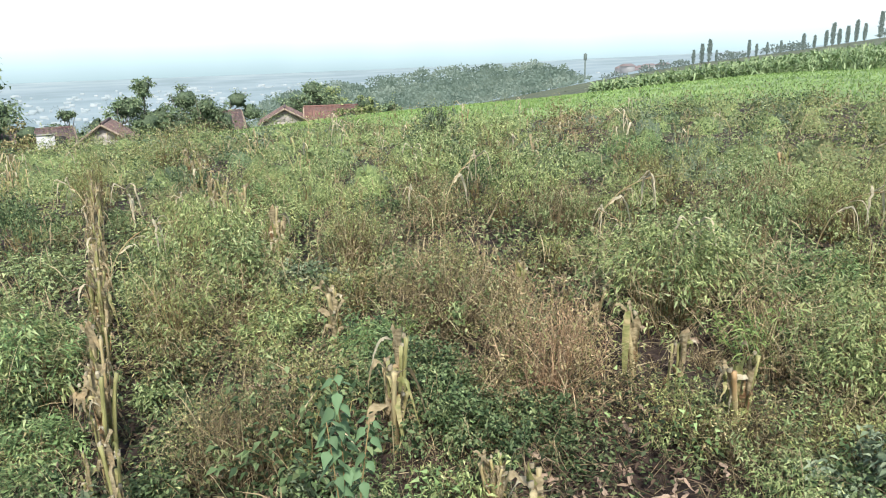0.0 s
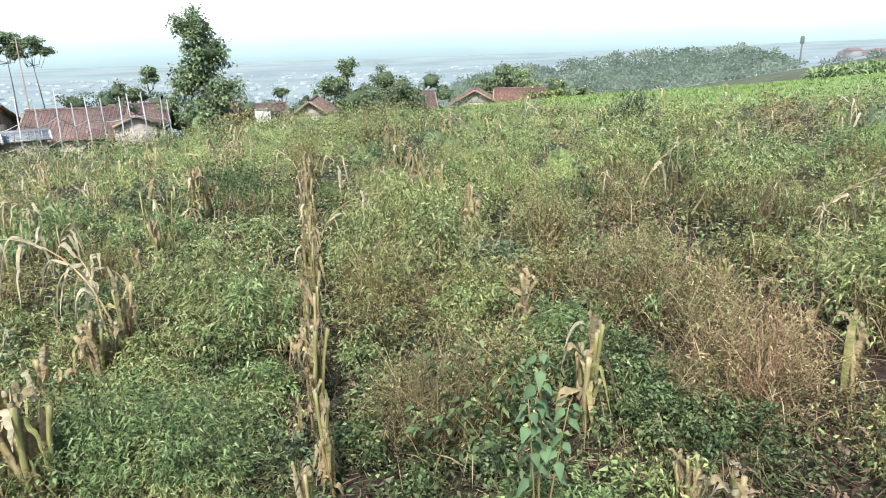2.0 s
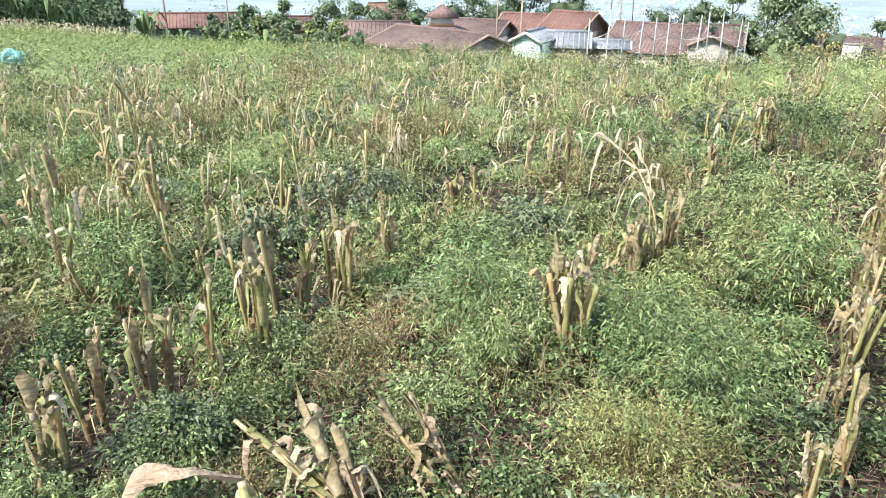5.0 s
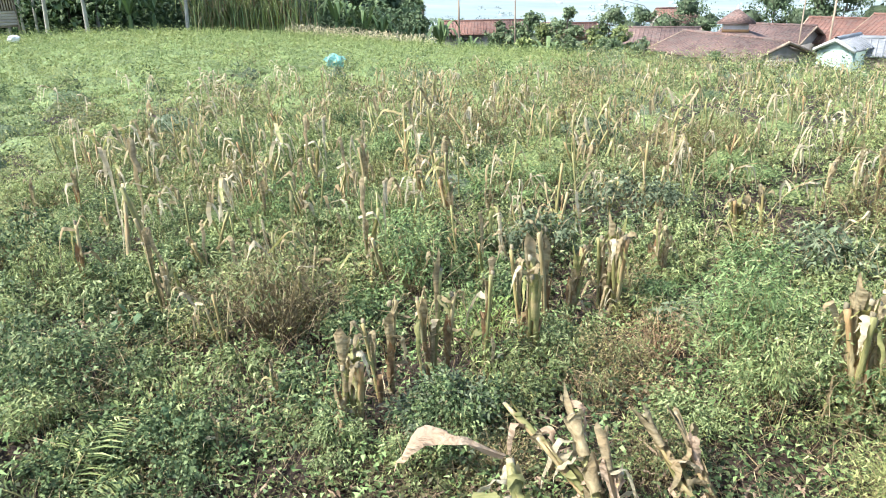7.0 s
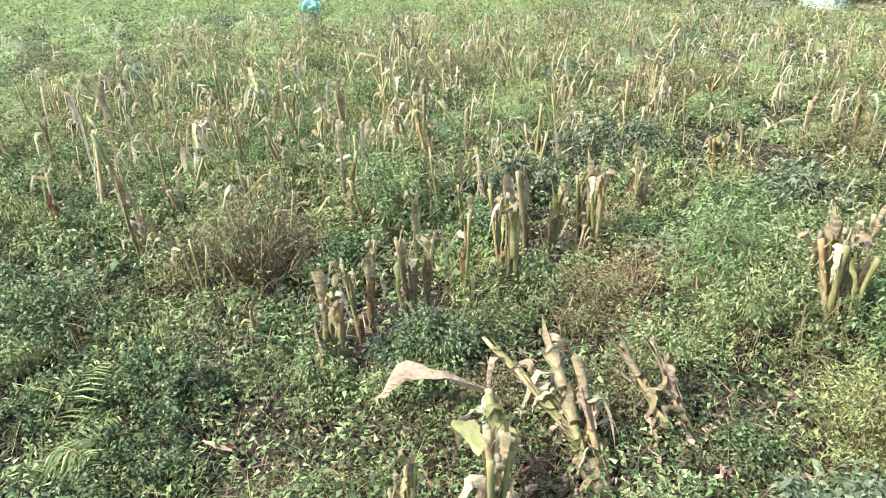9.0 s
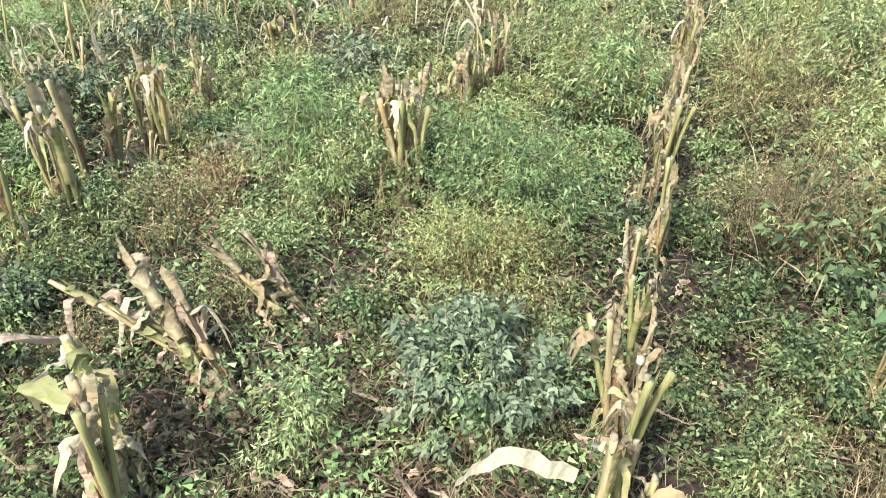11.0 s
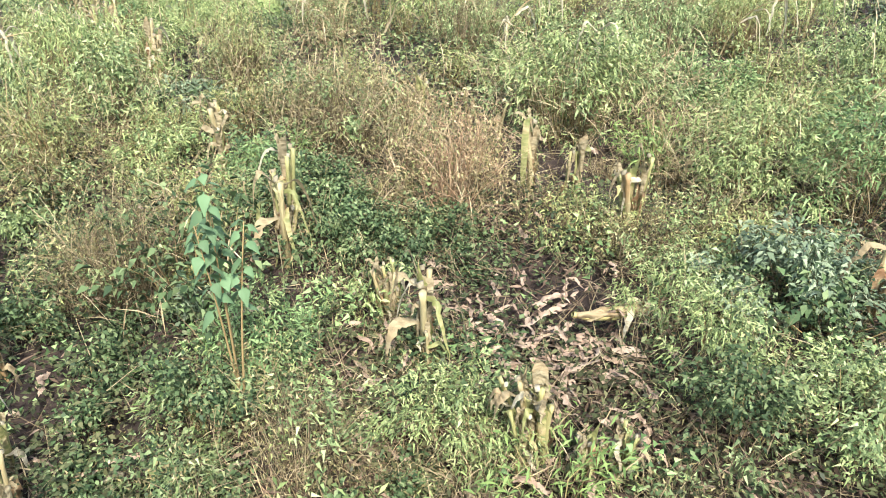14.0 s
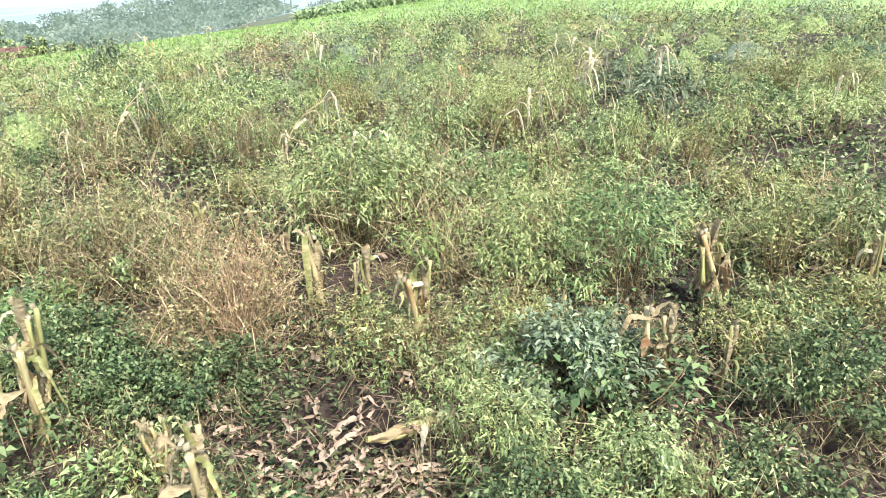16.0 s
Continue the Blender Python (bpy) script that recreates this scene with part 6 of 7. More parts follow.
def build_tower():
    """The square hipped lantern over the big roof."""
    x, y, top = spot(33.3, -3.2, 50)
    eave = 1.63 + 50 * math.tan(radians(-4.1))
    base = 1.63 + 50 * math.tan(radians(-5.1))
    ob = thing("roof_lantern", (x, y, ground_z(x, y)), "square lantern tower with a hipped clay roof above a house", "tower", turn=radians(33))
    z = ground_z(x, y)
    part("wall", joined([box(-0.75, 0.75, -0.75, 0.75, 0, eave - z)]), WHITE, ob, "white and ochre plaster")
    part("band", joined([box(-0.8, 0.8, -0.8, 0.8, base - z + 0.25, base - z + 0.42)]), OCHRE, ob, "ochre band")
    v = [(-1.15, -1.15, eave - z - 0.1), (1.15, -1.15, eave - z - 0.1), (1.15, 1.15, eave - z - 0.1), (-1.15, 1.15, eave - z - 0.1), (0, 0, top - z)]
    part("roof", (v, [np.array([[0, 1, 4], [1, 2, 4], [2, 3, 4], [3, 0, 4]]), np.array([[3, 2, 1, 0]])]), CLAY, ob)
    part("finial", tube([(0, 0, top - z - 0.08), (0, 0, top - z + 0.08), (0, 0, top - z + 0.2)], [0.1, 0.09, 0.03], 8), WHITE, ob, "pale finial")
    v2 = [(-3.2, -3.2, base - z - 0.7), (3.2, -3.2, base - z - 0.7), (3.2, 3.2, base - z - 0.7), (-3.2, 3.2, base - z - 0.7),
          (-0.8, -0.8, base - z + 0.25), (0.8, -0.8, base - z + 0.25), (0.8, 0.8, base - z + 0.25), (-0.8, 0.8, base - z + 0.25)]
    part("skirt_roof", (v2, np.array([[0, 1, 5, 4], [1, 2, 6, 5], [2, 3, 7, 6], [3, 0, 4, 7]])), CLAY, ob, "brown clay skirt roof")


build_tower()


def build_trellis():
    """Pale poles joined by rails and wires behind the field."""
    ob = thing("trellis", (*bearing(16, 38), ground_z(*bearing(16, 38))), "trellis of pale bamboo poles with wires", "trellis")
    inverse = ob.matrix_basis.inverted()
    feet = []
    for a, top, d in ((22.0, -3.9, 38), (20.6, -3.6, 38), (19.5, -3.8, 39), (18.2, -3.3, 38), (17.0, -3.6, 39), (16.0, -3.4, 38), (15.0, -3.6, 39.5), (14.0, -3.4, 38), (13.0, -3.7, 39), (12.0, -3.6, 38), (11.2, -3.9, 38.5), (10.5, -3.8, 39)):
        x, y, z = spot(a, top + rng.uniform(-0.3, 0.3), d)
        foot, head = Vector((x, y, ground_z(x, y) - 0.1)), Vector((x + rng.uniform(-0.25, 0.25), y, z))
        part("pole", tube([inverse @ foot, inverse @ ((foot + head) / 2 + Vector((0.05, 0, 0))), inverse @ head], [0.038, 0.036, 0.03], 6), BAMBOO, ob)
        feet.append((foot, head))
    for (f0, h0), (f1, h1) in zip(feet, feet[1:]):
        for s in (0.62, 0.8):
            p, q = f0.lerp(h0, s), f1.lerp(h1, s)
            part("rail", tube([inverse @ p, inverse @ ((p + q) / 2 - Vector((0, 0, 0.05))), inverse @ q], [0.02, 0.02, 0.02], 4), BAMBOO, ob)


build_trellis()


def build_lamp(a, d, top):
    x, y, z = spot(a, top, d)
    g = ground_z(x, y)
    ob = thing("street_lamp", (x, y, g), "grey street lamp with two white heads", "street lamp", turn=radians(a))
    part("pole", tube([(0, 0, 0), (0, 0, (z - g) * 0.5), (0, 0, z - g)], [0.07, 0.06, 0.05], 8), TIMBER, ob)
    for s in (-1, 1):
        part("arm", tube([(0, 0, z - g - 0.1), (s * 0.35, 0, z - g)], [0.03, 0.03], 6), TIN, ob)
        v, f = box(s * 0.45 - 0.25, s * 0.45 + 0.25, -0.14, 0.14, z - g - 0.05, z - g + 0.14)
        v[[1, 3, 5, 7], 0] = s * 0.45 + (v[[1, 3, 5, 7], 0] - s * 0.45) * 0.6
        part("lamp_head", (v, f), LAMP_HEAD, ob, "white lamp head")


build_lamp(27.1, 44, -2.45)
for a, d, top, r in ((19.6, 60, 0.6, 0.06), (54.0, 46, -1.5, 0.07), (29.0, 50, -1.2, 0.05), (49.6, 50, -1.6, 0.06)):
    x, y, z = spot(a, top, d)
    g = ground_z(x, y)
    ob = thing("utility_pole", (x, y, g), "thin grey pole standing among the houses", "pole", "poles among the houses")
    part("shaft", tube([(0, 0, -0.1), (0.02, 0, (z - g) / 2), (0, 0, z - g)], [r, r * 0.9, r * 0.7], 7), TIMBER, ob)
    part("cross_bar", tube([(-0.4, 0, z - g - 0.3), (0.4, 0, z - g - 0.3)], [0.03, 0.03], 5), TIMBER, ob)


def build_wall_block():
    """The small white block at the field's end."""
    x, y, z = spot(3.6, -5.15, 44)
    g = ground_z(x, y)
    ob = thing("shed_wall", (x, y, g), "small whitewashed block wall with a opening painted as dark shade", "wall", turn=radians(4))
    part("wall", joined([box(-0.45, 0.45, -0.1, 0.1, 0, z - g)]), WHITE, ob)
    part("coping", joined([box(-0.49, 0.49, -0.14, 0.14, z - g + 0.001, z - g + 0.07)]), CONCRETE, ob)
    # A solid dark box paints the shade of an opening.
    part("opening", joined([box(0.46, 1.0, -0.08, 0.06, 0, z - g - 0.1)]), DARK_VOID, ob, "opening painted as dark shade")


build_wall_block()


# ---- hut, sack and bag ----
def build_hut():
    d = 34.5
    xl, yl, z0 = spot(88.0, -3.1, d)
    ob = thing("field_hut", (*bearing(86.8, d), z0 + 0.02), "small plank hut with a white sheet roof and a blue panel", "hut", turn=radians(86.8))
    ob.scale = (0.8, 0.9, 0.9)
    part("floor", joined([box(-1.0, 1.0, 0, 1.8, 0.02, 0.12)]), TIMBER, ob)
    for k in range(5):
        part("plank", joined([box(-0.62, 1.02, -0.03, 0.02, 0.1 + k * 0.125, 0.215 + k * 0.125)]), PALE_PLANK, ob)
    for k in range(14):
        px = -0.6 + k * 0.118
        part("slat", joined([box(px, px + 0.06, 0.0, 0.04, 0.72, 1.25)]), PALE_PLANK, ob)
    part("back_wall", joined([box(-1.0, 1.0, 1.76, 1.8, 0.1, 1.6), box(-1.0, -0.96, 0.05, 1.75, 0.1, 1.4), box(0.98, 1.02, 0.05, 1.75, 0.1, 1.4)]), TIMBER, ob)
    part("blue_panel", joined([box(-1.02, -0.66, -0.05, 0.0, 0.0, 0.72)]), BLUE_PLASTIC, ob, "bright blue plastic panel")
    part("white_panel", joined([box(-1.02, -0.66, -0.04, 0.0, 0.74, 1.3)]), WHITE, ob, "pale blue-white panel")
    for px in (-1.0, 1.04):
        for py in (0, 1.75):
            part("post", tube([(px, py, -0.2), (px, py, 1.45)], [0.04, 0.035], 6), TIMBER, ob)
    part("roof", slab([(-1.35, -0.35, 1.25), (1.3, -0.35, 1.25), (1.3, 2.1, 2.05), (-1.35, 2.1, 2.05)], 0.03), WHITE, ob, "white metal sheet roof")
    part("roof_patch", slab([(-0.55, -0.36, 1.285), (0.5, -0.36, 1.285), (0.5, 1.9, 2.02), (-0.55, 1.9, 2.02)], 0.02), DARK_TIN, ob, "dark grey roof sheet")


build_hut()


def crumpled(size, seed, stretch):
    bm = bmesh.new()
    bmesh.ops.create_icosphere(bm, subdivisions=3, radius=1)
    for v in bm.verts:
        k = 1 + 0.4 * noise.noise(v.co * 1.6 + Vector((seed, 0, 0))) + 0.07 * noise.noise(v.co * 5 + Vector((0, seed, 0)))
        v.co = Vector((v.co.x * stretch[0], v.co.y * stretch[1], v.co.z * stretch[2])) * k * size
    return bm


def bag(name, a, el, d, size, stretch, mat, label, stick):
    x, y, z = spot(a, el, d)
    g = ground_z(x, y)
    ob = thing(name, (x, y, g), label, "bag", turn=radians(a))
    bm = crumpled(size, a, stretch)
    me = bpy.data.meshes.new("sack")
    bm.to_mesh(me)
    bm.free()
    me.materials.append(mat)
    low = min(v.co.z for v in me.vertices)
    body = new("sack", me)
    body.parent = ob
    body.location.z = max(z - g, -low)
    if stick:
        part("stick", tube([(0, 0, -0.1), (0.02, 0, z - g)], [0.02, 0.015], 6), TIMBER, ob)
        for s in (-1, 1):
            part("flap", ribbon([(s * size * 0.4, 0, z - g), (s * size * 1.1, 0, z - g + size * 0.45), (s * size * 1.35, 0, z - g + size * 0.25)], [size * 0.7, size * 0.5, size * 0.1], (0, 0.3, 1), 0.1), mat, ob)


bag("plastic_bag", 64.2, -6.6, 14.5, 0.165, (1.0, 0.7, 0.85), TEAL_BAG, "crumpled teal plastic bag on a stick", True)
bag("white_sack", 85.9, -3.75, 27, 0.18, (1.0, 0.6, 0.62), WHITE_BAG, "crumpled white sack lying on the crop", False)


# ---- upland on the uphill side: crop band, cypresses, wooded hill, town ----
def build_band():
    a = rng.uniform(-74, -38, 20000)
    span = np.interp(a, [-74, -58, -48, -38], [14, 14, 9, 5])
    d = np.interp(a, BEARING, FIELD_END) - 2 + span * rng.random(len(a))
    x, y = -np.sin(np.radians(a)) * d, np.cos(np.radians(a)) * d
    tall = np.interp(a, [-74, -58, -50, -44, -38], [1.3, 1.05, 0.75, 0.5, 0.25])
    z = lie(x, y) + tall * rng.uniform(0.1, 1, len(a))
    way = rng.normal(size=(len(a), 3)) + [0, 0, 0.6]
    v = leaf_quads(np.stack([x, y, z], -1), way, rng.uniform(0.35, 0.8, len(a)), rng.uniform(0.06, 0.12, len(a)), 0.2, 0.4)
    tagged(new("maize_crop", mesh("maize_crop", *v, MAIZE)), "band of leafy green maize beyond the meadow", "maize", kind="stuff")


build_band()


def cypress(name):
    ob = thing(name, (0, 0, 0), "tall narrow cypress on the hazy ridge", "cypress tree", "cypresses on the ridge")
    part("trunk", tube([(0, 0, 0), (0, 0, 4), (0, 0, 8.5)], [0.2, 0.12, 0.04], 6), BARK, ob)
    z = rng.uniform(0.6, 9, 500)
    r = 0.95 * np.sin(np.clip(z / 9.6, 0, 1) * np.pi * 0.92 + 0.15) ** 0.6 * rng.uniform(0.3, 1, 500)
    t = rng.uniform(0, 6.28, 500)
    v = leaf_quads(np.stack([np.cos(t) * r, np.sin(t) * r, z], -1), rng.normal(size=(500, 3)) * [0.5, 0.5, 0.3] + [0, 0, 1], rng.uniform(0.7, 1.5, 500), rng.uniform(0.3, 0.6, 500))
    part("crown", v, HAZED_CYPRESS, ob)
    return ob


CYP = [cypress("cypress") for _ in range(3)]
RIDGE = [(-45.3, 0.8), (-45.9, 0.95), (-46.4, 1.0), (-46.9, 0.85), (-49.1, 0.9), (-49.6, 0.75), (-50.3, 0.9), (-51.2, 0.8), (-52.6, 0.9), (-53.3, 1.05), (-54.0, 0.95),
         (-54.4, 1.1), (-54.8, 1.25), (-55.3, 1.15), (-55.8, 1.0), (-56.3, 1.1), (-57.2, 1.3), (-58.3, 1.2), (-59.6, 1.1), (-60.5, 1.2), (-62, 1.1), (-64, 1.2)]
for k, (a, s) in enumerate(RIDGE):
    x, y = bearing(a, 300 + rng.uniform(-25, 25))
    m = Matrix.Translation((x, y, ground_z(x, y) - 0.3)) @ Matrix.Rotation(rng.uniform(0, 6), 4, "Z") @ Matrix.Diagonal((s * 0.85, s * 0.85, s * rng.uniform(0.72, 1.0), 1))
    if k < 3:
        CYP[k].matrix_basis = m
    else:
        copy_thing(CYP[k % 3], m)


def far_wood(name, label, spots, leaf, count, mat):
    """Tree crowns so far off that they make one mass."""
    base, way = [], []
    for x, y, z, rx, rz in spots:
        dirs = unit(rng.normal(size=(count, 3)))
        dirs[:, 2] = np.abs(dirs[:, 2])
        base.append(np.array([x, y, z]) + dirs * [rx, rx, rz] * rng.uniform(0.5, 1.1, (count, 1)))
        way.append(dirs + rng.normal(0, 0.6, dirs.shape))
    base, way = np.concatenate(base), np.concatenate(way)
    v = leaf_quads(base, way, rng.uniform(0.6, 1.3, len(base)) * leaf, rng.uniform(0.5, 1, len(base)) * leaf * 0.7)
    tagged(new(name, mesh(name, *v, mat)), label, "woodland", kind="stuff")


def hill_spots():
    out = []
    for _ in range(330):
        a = rng.uniform(-37.5, -12)
        crest = np.interp(a, [-37.5, -36, -33, -29, -24, -19, -15, -12], [-2.5, -1.35, -0.9, -1.15, -1.4, -1.95, -2.4, -3.2])
        foot = np.interp(a, [-37, -30, -20, -12], [-2.9, -3.9, -4.4, -4.4])
        s = rng.random()
        d = 330 + 160 * s
        el = foot + (crest - foot) * s ** 0.8
        x, y, z = spot(a, el - 0.6, d)
        out.append((x, y, z, rng.uniform(4, 8), rng.uniform(3, 5.5)))
    return out


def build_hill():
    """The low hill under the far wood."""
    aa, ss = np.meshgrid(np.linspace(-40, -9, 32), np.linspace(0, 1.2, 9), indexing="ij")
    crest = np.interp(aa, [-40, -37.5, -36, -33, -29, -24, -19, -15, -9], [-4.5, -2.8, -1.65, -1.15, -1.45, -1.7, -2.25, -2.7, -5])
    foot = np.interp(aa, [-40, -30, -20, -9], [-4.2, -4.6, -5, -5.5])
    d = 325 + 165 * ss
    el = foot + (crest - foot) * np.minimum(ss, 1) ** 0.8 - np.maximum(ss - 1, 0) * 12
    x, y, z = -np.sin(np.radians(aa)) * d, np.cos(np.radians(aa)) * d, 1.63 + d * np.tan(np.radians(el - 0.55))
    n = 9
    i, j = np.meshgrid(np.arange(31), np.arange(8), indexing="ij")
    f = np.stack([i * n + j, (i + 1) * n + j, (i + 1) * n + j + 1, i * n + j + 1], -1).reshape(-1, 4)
    tagged(new("backdrop_hill", mesh("backdrop_hill", np.stack([x, y, z], -1), f, HAZED_TREE, True)), "low wooded hill in the haze", "hill", kind="structure")


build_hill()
far_wood("hill_wood", "hazy wood covering a low hill", hill_spots(), 2.4, 60, HAZED_TREE)
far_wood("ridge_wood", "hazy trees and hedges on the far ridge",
         [(*bearing(a, 310), ground_z(*bearing(a, 310)), rng.uniform(3, 6), rng.uniform(2, 3.6)) for a in (-47.6, -48.4, -50.8, -51.8, -52.3, -57.8, -58.8, -59.4, -61, -63, -41.9, -43.2, -44.4, -39.6)], 1.3, 150, HAZED_CYPRESS)
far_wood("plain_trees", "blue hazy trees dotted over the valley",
         [(*bearing(a, d), ground_z(*bearing(a, d)), rng.uniform(5, 16), rng.uniform(3, 7)) for a, d in zip(rng.uniform(-30, 60, 320), 480 * np.exp(rng.uniform(0, 1.4, 320)))], 5.0, 14, hazy("hazed_plain_wood", [(0.26, 0.36, 0.36), (0.36, 0.46, 0.46)], 0.05, 0.24))
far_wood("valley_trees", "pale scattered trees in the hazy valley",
         [(*bearing(a, d), ground_z(*bearing(a, d)), rng.uniform(5, 12), rng.uniform(3, 7)) for a, d in zip(rng.uniform(-14, 60, 120), rng.uniform(150, 420, 120))], 3.0, 50, HAZED_TREE)


def build_town():
    pieces = []
    for _ in range(1300):
        a, d = rng.normal(6, 17), 600 * math.exp(rng.uniform(0, 1.5))
        x, y = bearing(a, d)
        g, w = ground_z(x, y), rng.uniform(1.5, 4.5) * (0.6 + d / 1500)
        v, f = box(x - w, x + w, y - w * 0.6, y + w * 0.6, g - 2, g + rng.uniform(1.5, 3.6) * (0.6 + d / 1500))
        pieces.append((v, f))
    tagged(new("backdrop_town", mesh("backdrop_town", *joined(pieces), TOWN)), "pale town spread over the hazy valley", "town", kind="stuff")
    walls, roofs = [], []
    for _ in range(16):
        a, d = rng.uniform(-43.5, -40), rng.uniform(380, 430)
        x, y, z = spot(a, rng.uniform(-1.9, -1.45), d)
        w, q = rng.uniform(1.4, 3), rng.uniform(0.7, 1.3)
        walls.append(box(x - w, x + w, y - 3, y + 3, z - 5, z))
        v = [(x - w - 0.4, y - 3.4, z), (x + w + 0.4, y - 3.4, z), (x + w + 0.4, y + 3.4, z), (x - w - 0.4, y + 3.4, z), (x - w - 0.4, y, z + q), (x + w + 0.4, y, z + q)]
        roofs.append((v, [np.array([[0, 1, 5, 4], [2, 3, 4, 5]]), np.array([[0, 4, 3], [1, 2, 5]])]))
    far = tagged(new("far_houses"), "hazy cluster of houses beyond the maize", "houses", kind="stuff")
    # Haze is painted into both house colours as glow.
    part("wall", joined(walls), hazy("hazed_walls", [(0.4, 0.42, 0.42), (0.55, 0.56, 0.55)], 0.05, 0.22), far)
    part("roof", joined(roofs), hazy("hazed_roofs", [(0.3, 0.24, 0.23), (0.4, 0.33, 0.31)], 0.05, 0.25), far)
    x, y, z = spot(-37.3, -0.5, 420)
    ob = thing("mast", (x, y, ground_z(x, y)), "thin dark tower standing beyond the hill", "tower")
    g = ground_z(x, y)
    part("shaft", tube([(0, 0, 0), (0, 0, z - g)], [0.5, 0.4], 6), HAZED_CYPRESS, ob)
    part("head", joined([box(-0.7, 0.7, -0.7, 0.7, z - g - 4, z - g - 0.4)]), HAZED_CYPRESS, ob)


build_town()


def build_haze():
    """A glowing ring painted as haze: blue-grey over the plain, paling to white cloud."""
    m, n, l, b = nodes_of("painted_haze")
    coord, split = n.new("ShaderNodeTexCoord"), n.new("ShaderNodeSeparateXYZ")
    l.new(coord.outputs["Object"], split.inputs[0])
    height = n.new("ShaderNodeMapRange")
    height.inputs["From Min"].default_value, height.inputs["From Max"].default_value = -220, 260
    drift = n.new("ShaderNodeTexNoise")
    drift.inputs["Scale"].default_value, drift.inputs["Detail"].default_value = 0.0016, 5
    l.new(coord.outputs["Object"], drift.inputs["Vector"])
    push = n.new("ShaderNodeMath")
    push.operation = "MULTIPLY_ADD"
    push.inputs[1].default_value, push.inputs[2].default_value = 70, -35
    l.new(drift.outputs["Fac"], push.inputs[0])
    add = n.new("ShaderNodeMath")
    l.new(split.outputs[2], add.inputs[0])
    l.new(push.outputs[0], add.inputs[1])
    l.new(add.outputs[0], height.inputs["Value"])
    # Haze brightness is painted by height and sent out as emission.
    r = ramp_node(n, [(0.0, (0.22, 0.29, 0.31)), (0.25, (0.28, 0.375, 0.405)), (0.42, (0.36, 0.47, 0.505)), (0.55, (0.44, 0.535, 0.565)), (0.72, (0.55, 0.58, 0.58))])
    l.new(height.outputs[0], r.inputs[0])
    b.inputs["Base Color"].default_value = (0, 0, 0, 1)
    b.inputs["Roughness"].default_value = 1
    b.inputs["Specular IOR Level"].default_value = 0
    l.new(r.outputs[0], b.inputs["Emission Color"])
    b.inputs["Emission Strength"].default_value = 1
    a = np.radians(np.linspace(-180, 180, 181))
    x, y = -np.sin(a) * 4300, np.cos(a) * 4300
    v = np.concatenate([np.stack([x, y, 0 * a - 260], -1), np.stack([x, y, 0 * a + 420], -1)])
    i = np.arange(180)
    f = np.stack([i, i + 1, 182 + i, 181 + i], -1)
    tagged(new("backdrop", mesh("backdrop", v, f, m)), "glowing backdrop painted as pale blue horizon haze", "haze", kind="structure")


build_haze()


# ---- single plants close by ----
def broadleaf(x, y, height, leaves, size, mat, label, shoots=3, bare=0.3):
    """A bushy weed with broad pointed leaves that droop from several shoots."""
    ob = thing("broadleaf_weed", (x, y, ground_z(x, y) - 0.02), label, "plant", turn=rng.uniform(0, 6))
    for s in range(shoots):
        t = np.linspace(0, 1, 7)
        a0 = s * 2.4
        lean = 0.0 if s == 0 else size * rng.uniform(0.6, 1.4)
        tall = height * (1 if s == 0 else rng.uniform(0.8, 0.94))
        stem = np.stack([math.cos(a0) * lean * t ** 1.5, math.sin(a0) * lean * t ** 1.5, tall * t], -1)
        part("stem", tube(stem, 0.0032 * (1.2 - 0.8 * t), 6), WEED_STEM, ob, smooth=True)
        many = max(2, leaves // shoots)
        for k in range(many):
            q0 = bare + (1 - bare) * (k / max(1, many - 1)) ** 0.7
            start = np.array([np.interp(q0, t, stem[:, i]) for i in range(3)])
            a = a0 + k * 2.4 + rng.uniform(-0.4, 0.4)
            out = np.array([math.cos(a), math.sin(a), 0])
            q = np.linspace(0, 1, 9)
            ln = size * rng.uniform(0.75, 1.2) * (1.15 - 0.4 * q0)
            stalk_share = 0.25
            pts = start + out * (q * ln * (1 - 0.2 * q))[:, None] + np.stack([0 * q, 0 * q, ln * (0.28 * q - rng.uniform(0.7, 1.25) * q * q)], -1)
            u = np.clip((q - stalk_share) / (1 - stalk_share), 0, 1)
            w = ln * 0.58 * np.sin(u ** 0.62 * np.pi) * (1 - 0.25 * u) + 0.003
            part("leaf", ribbon(pts, w, np.array([-out[1], out[0], rng.normal(0, 0.3)]), 0.16), mat, ob, smooth=True)
    return ob


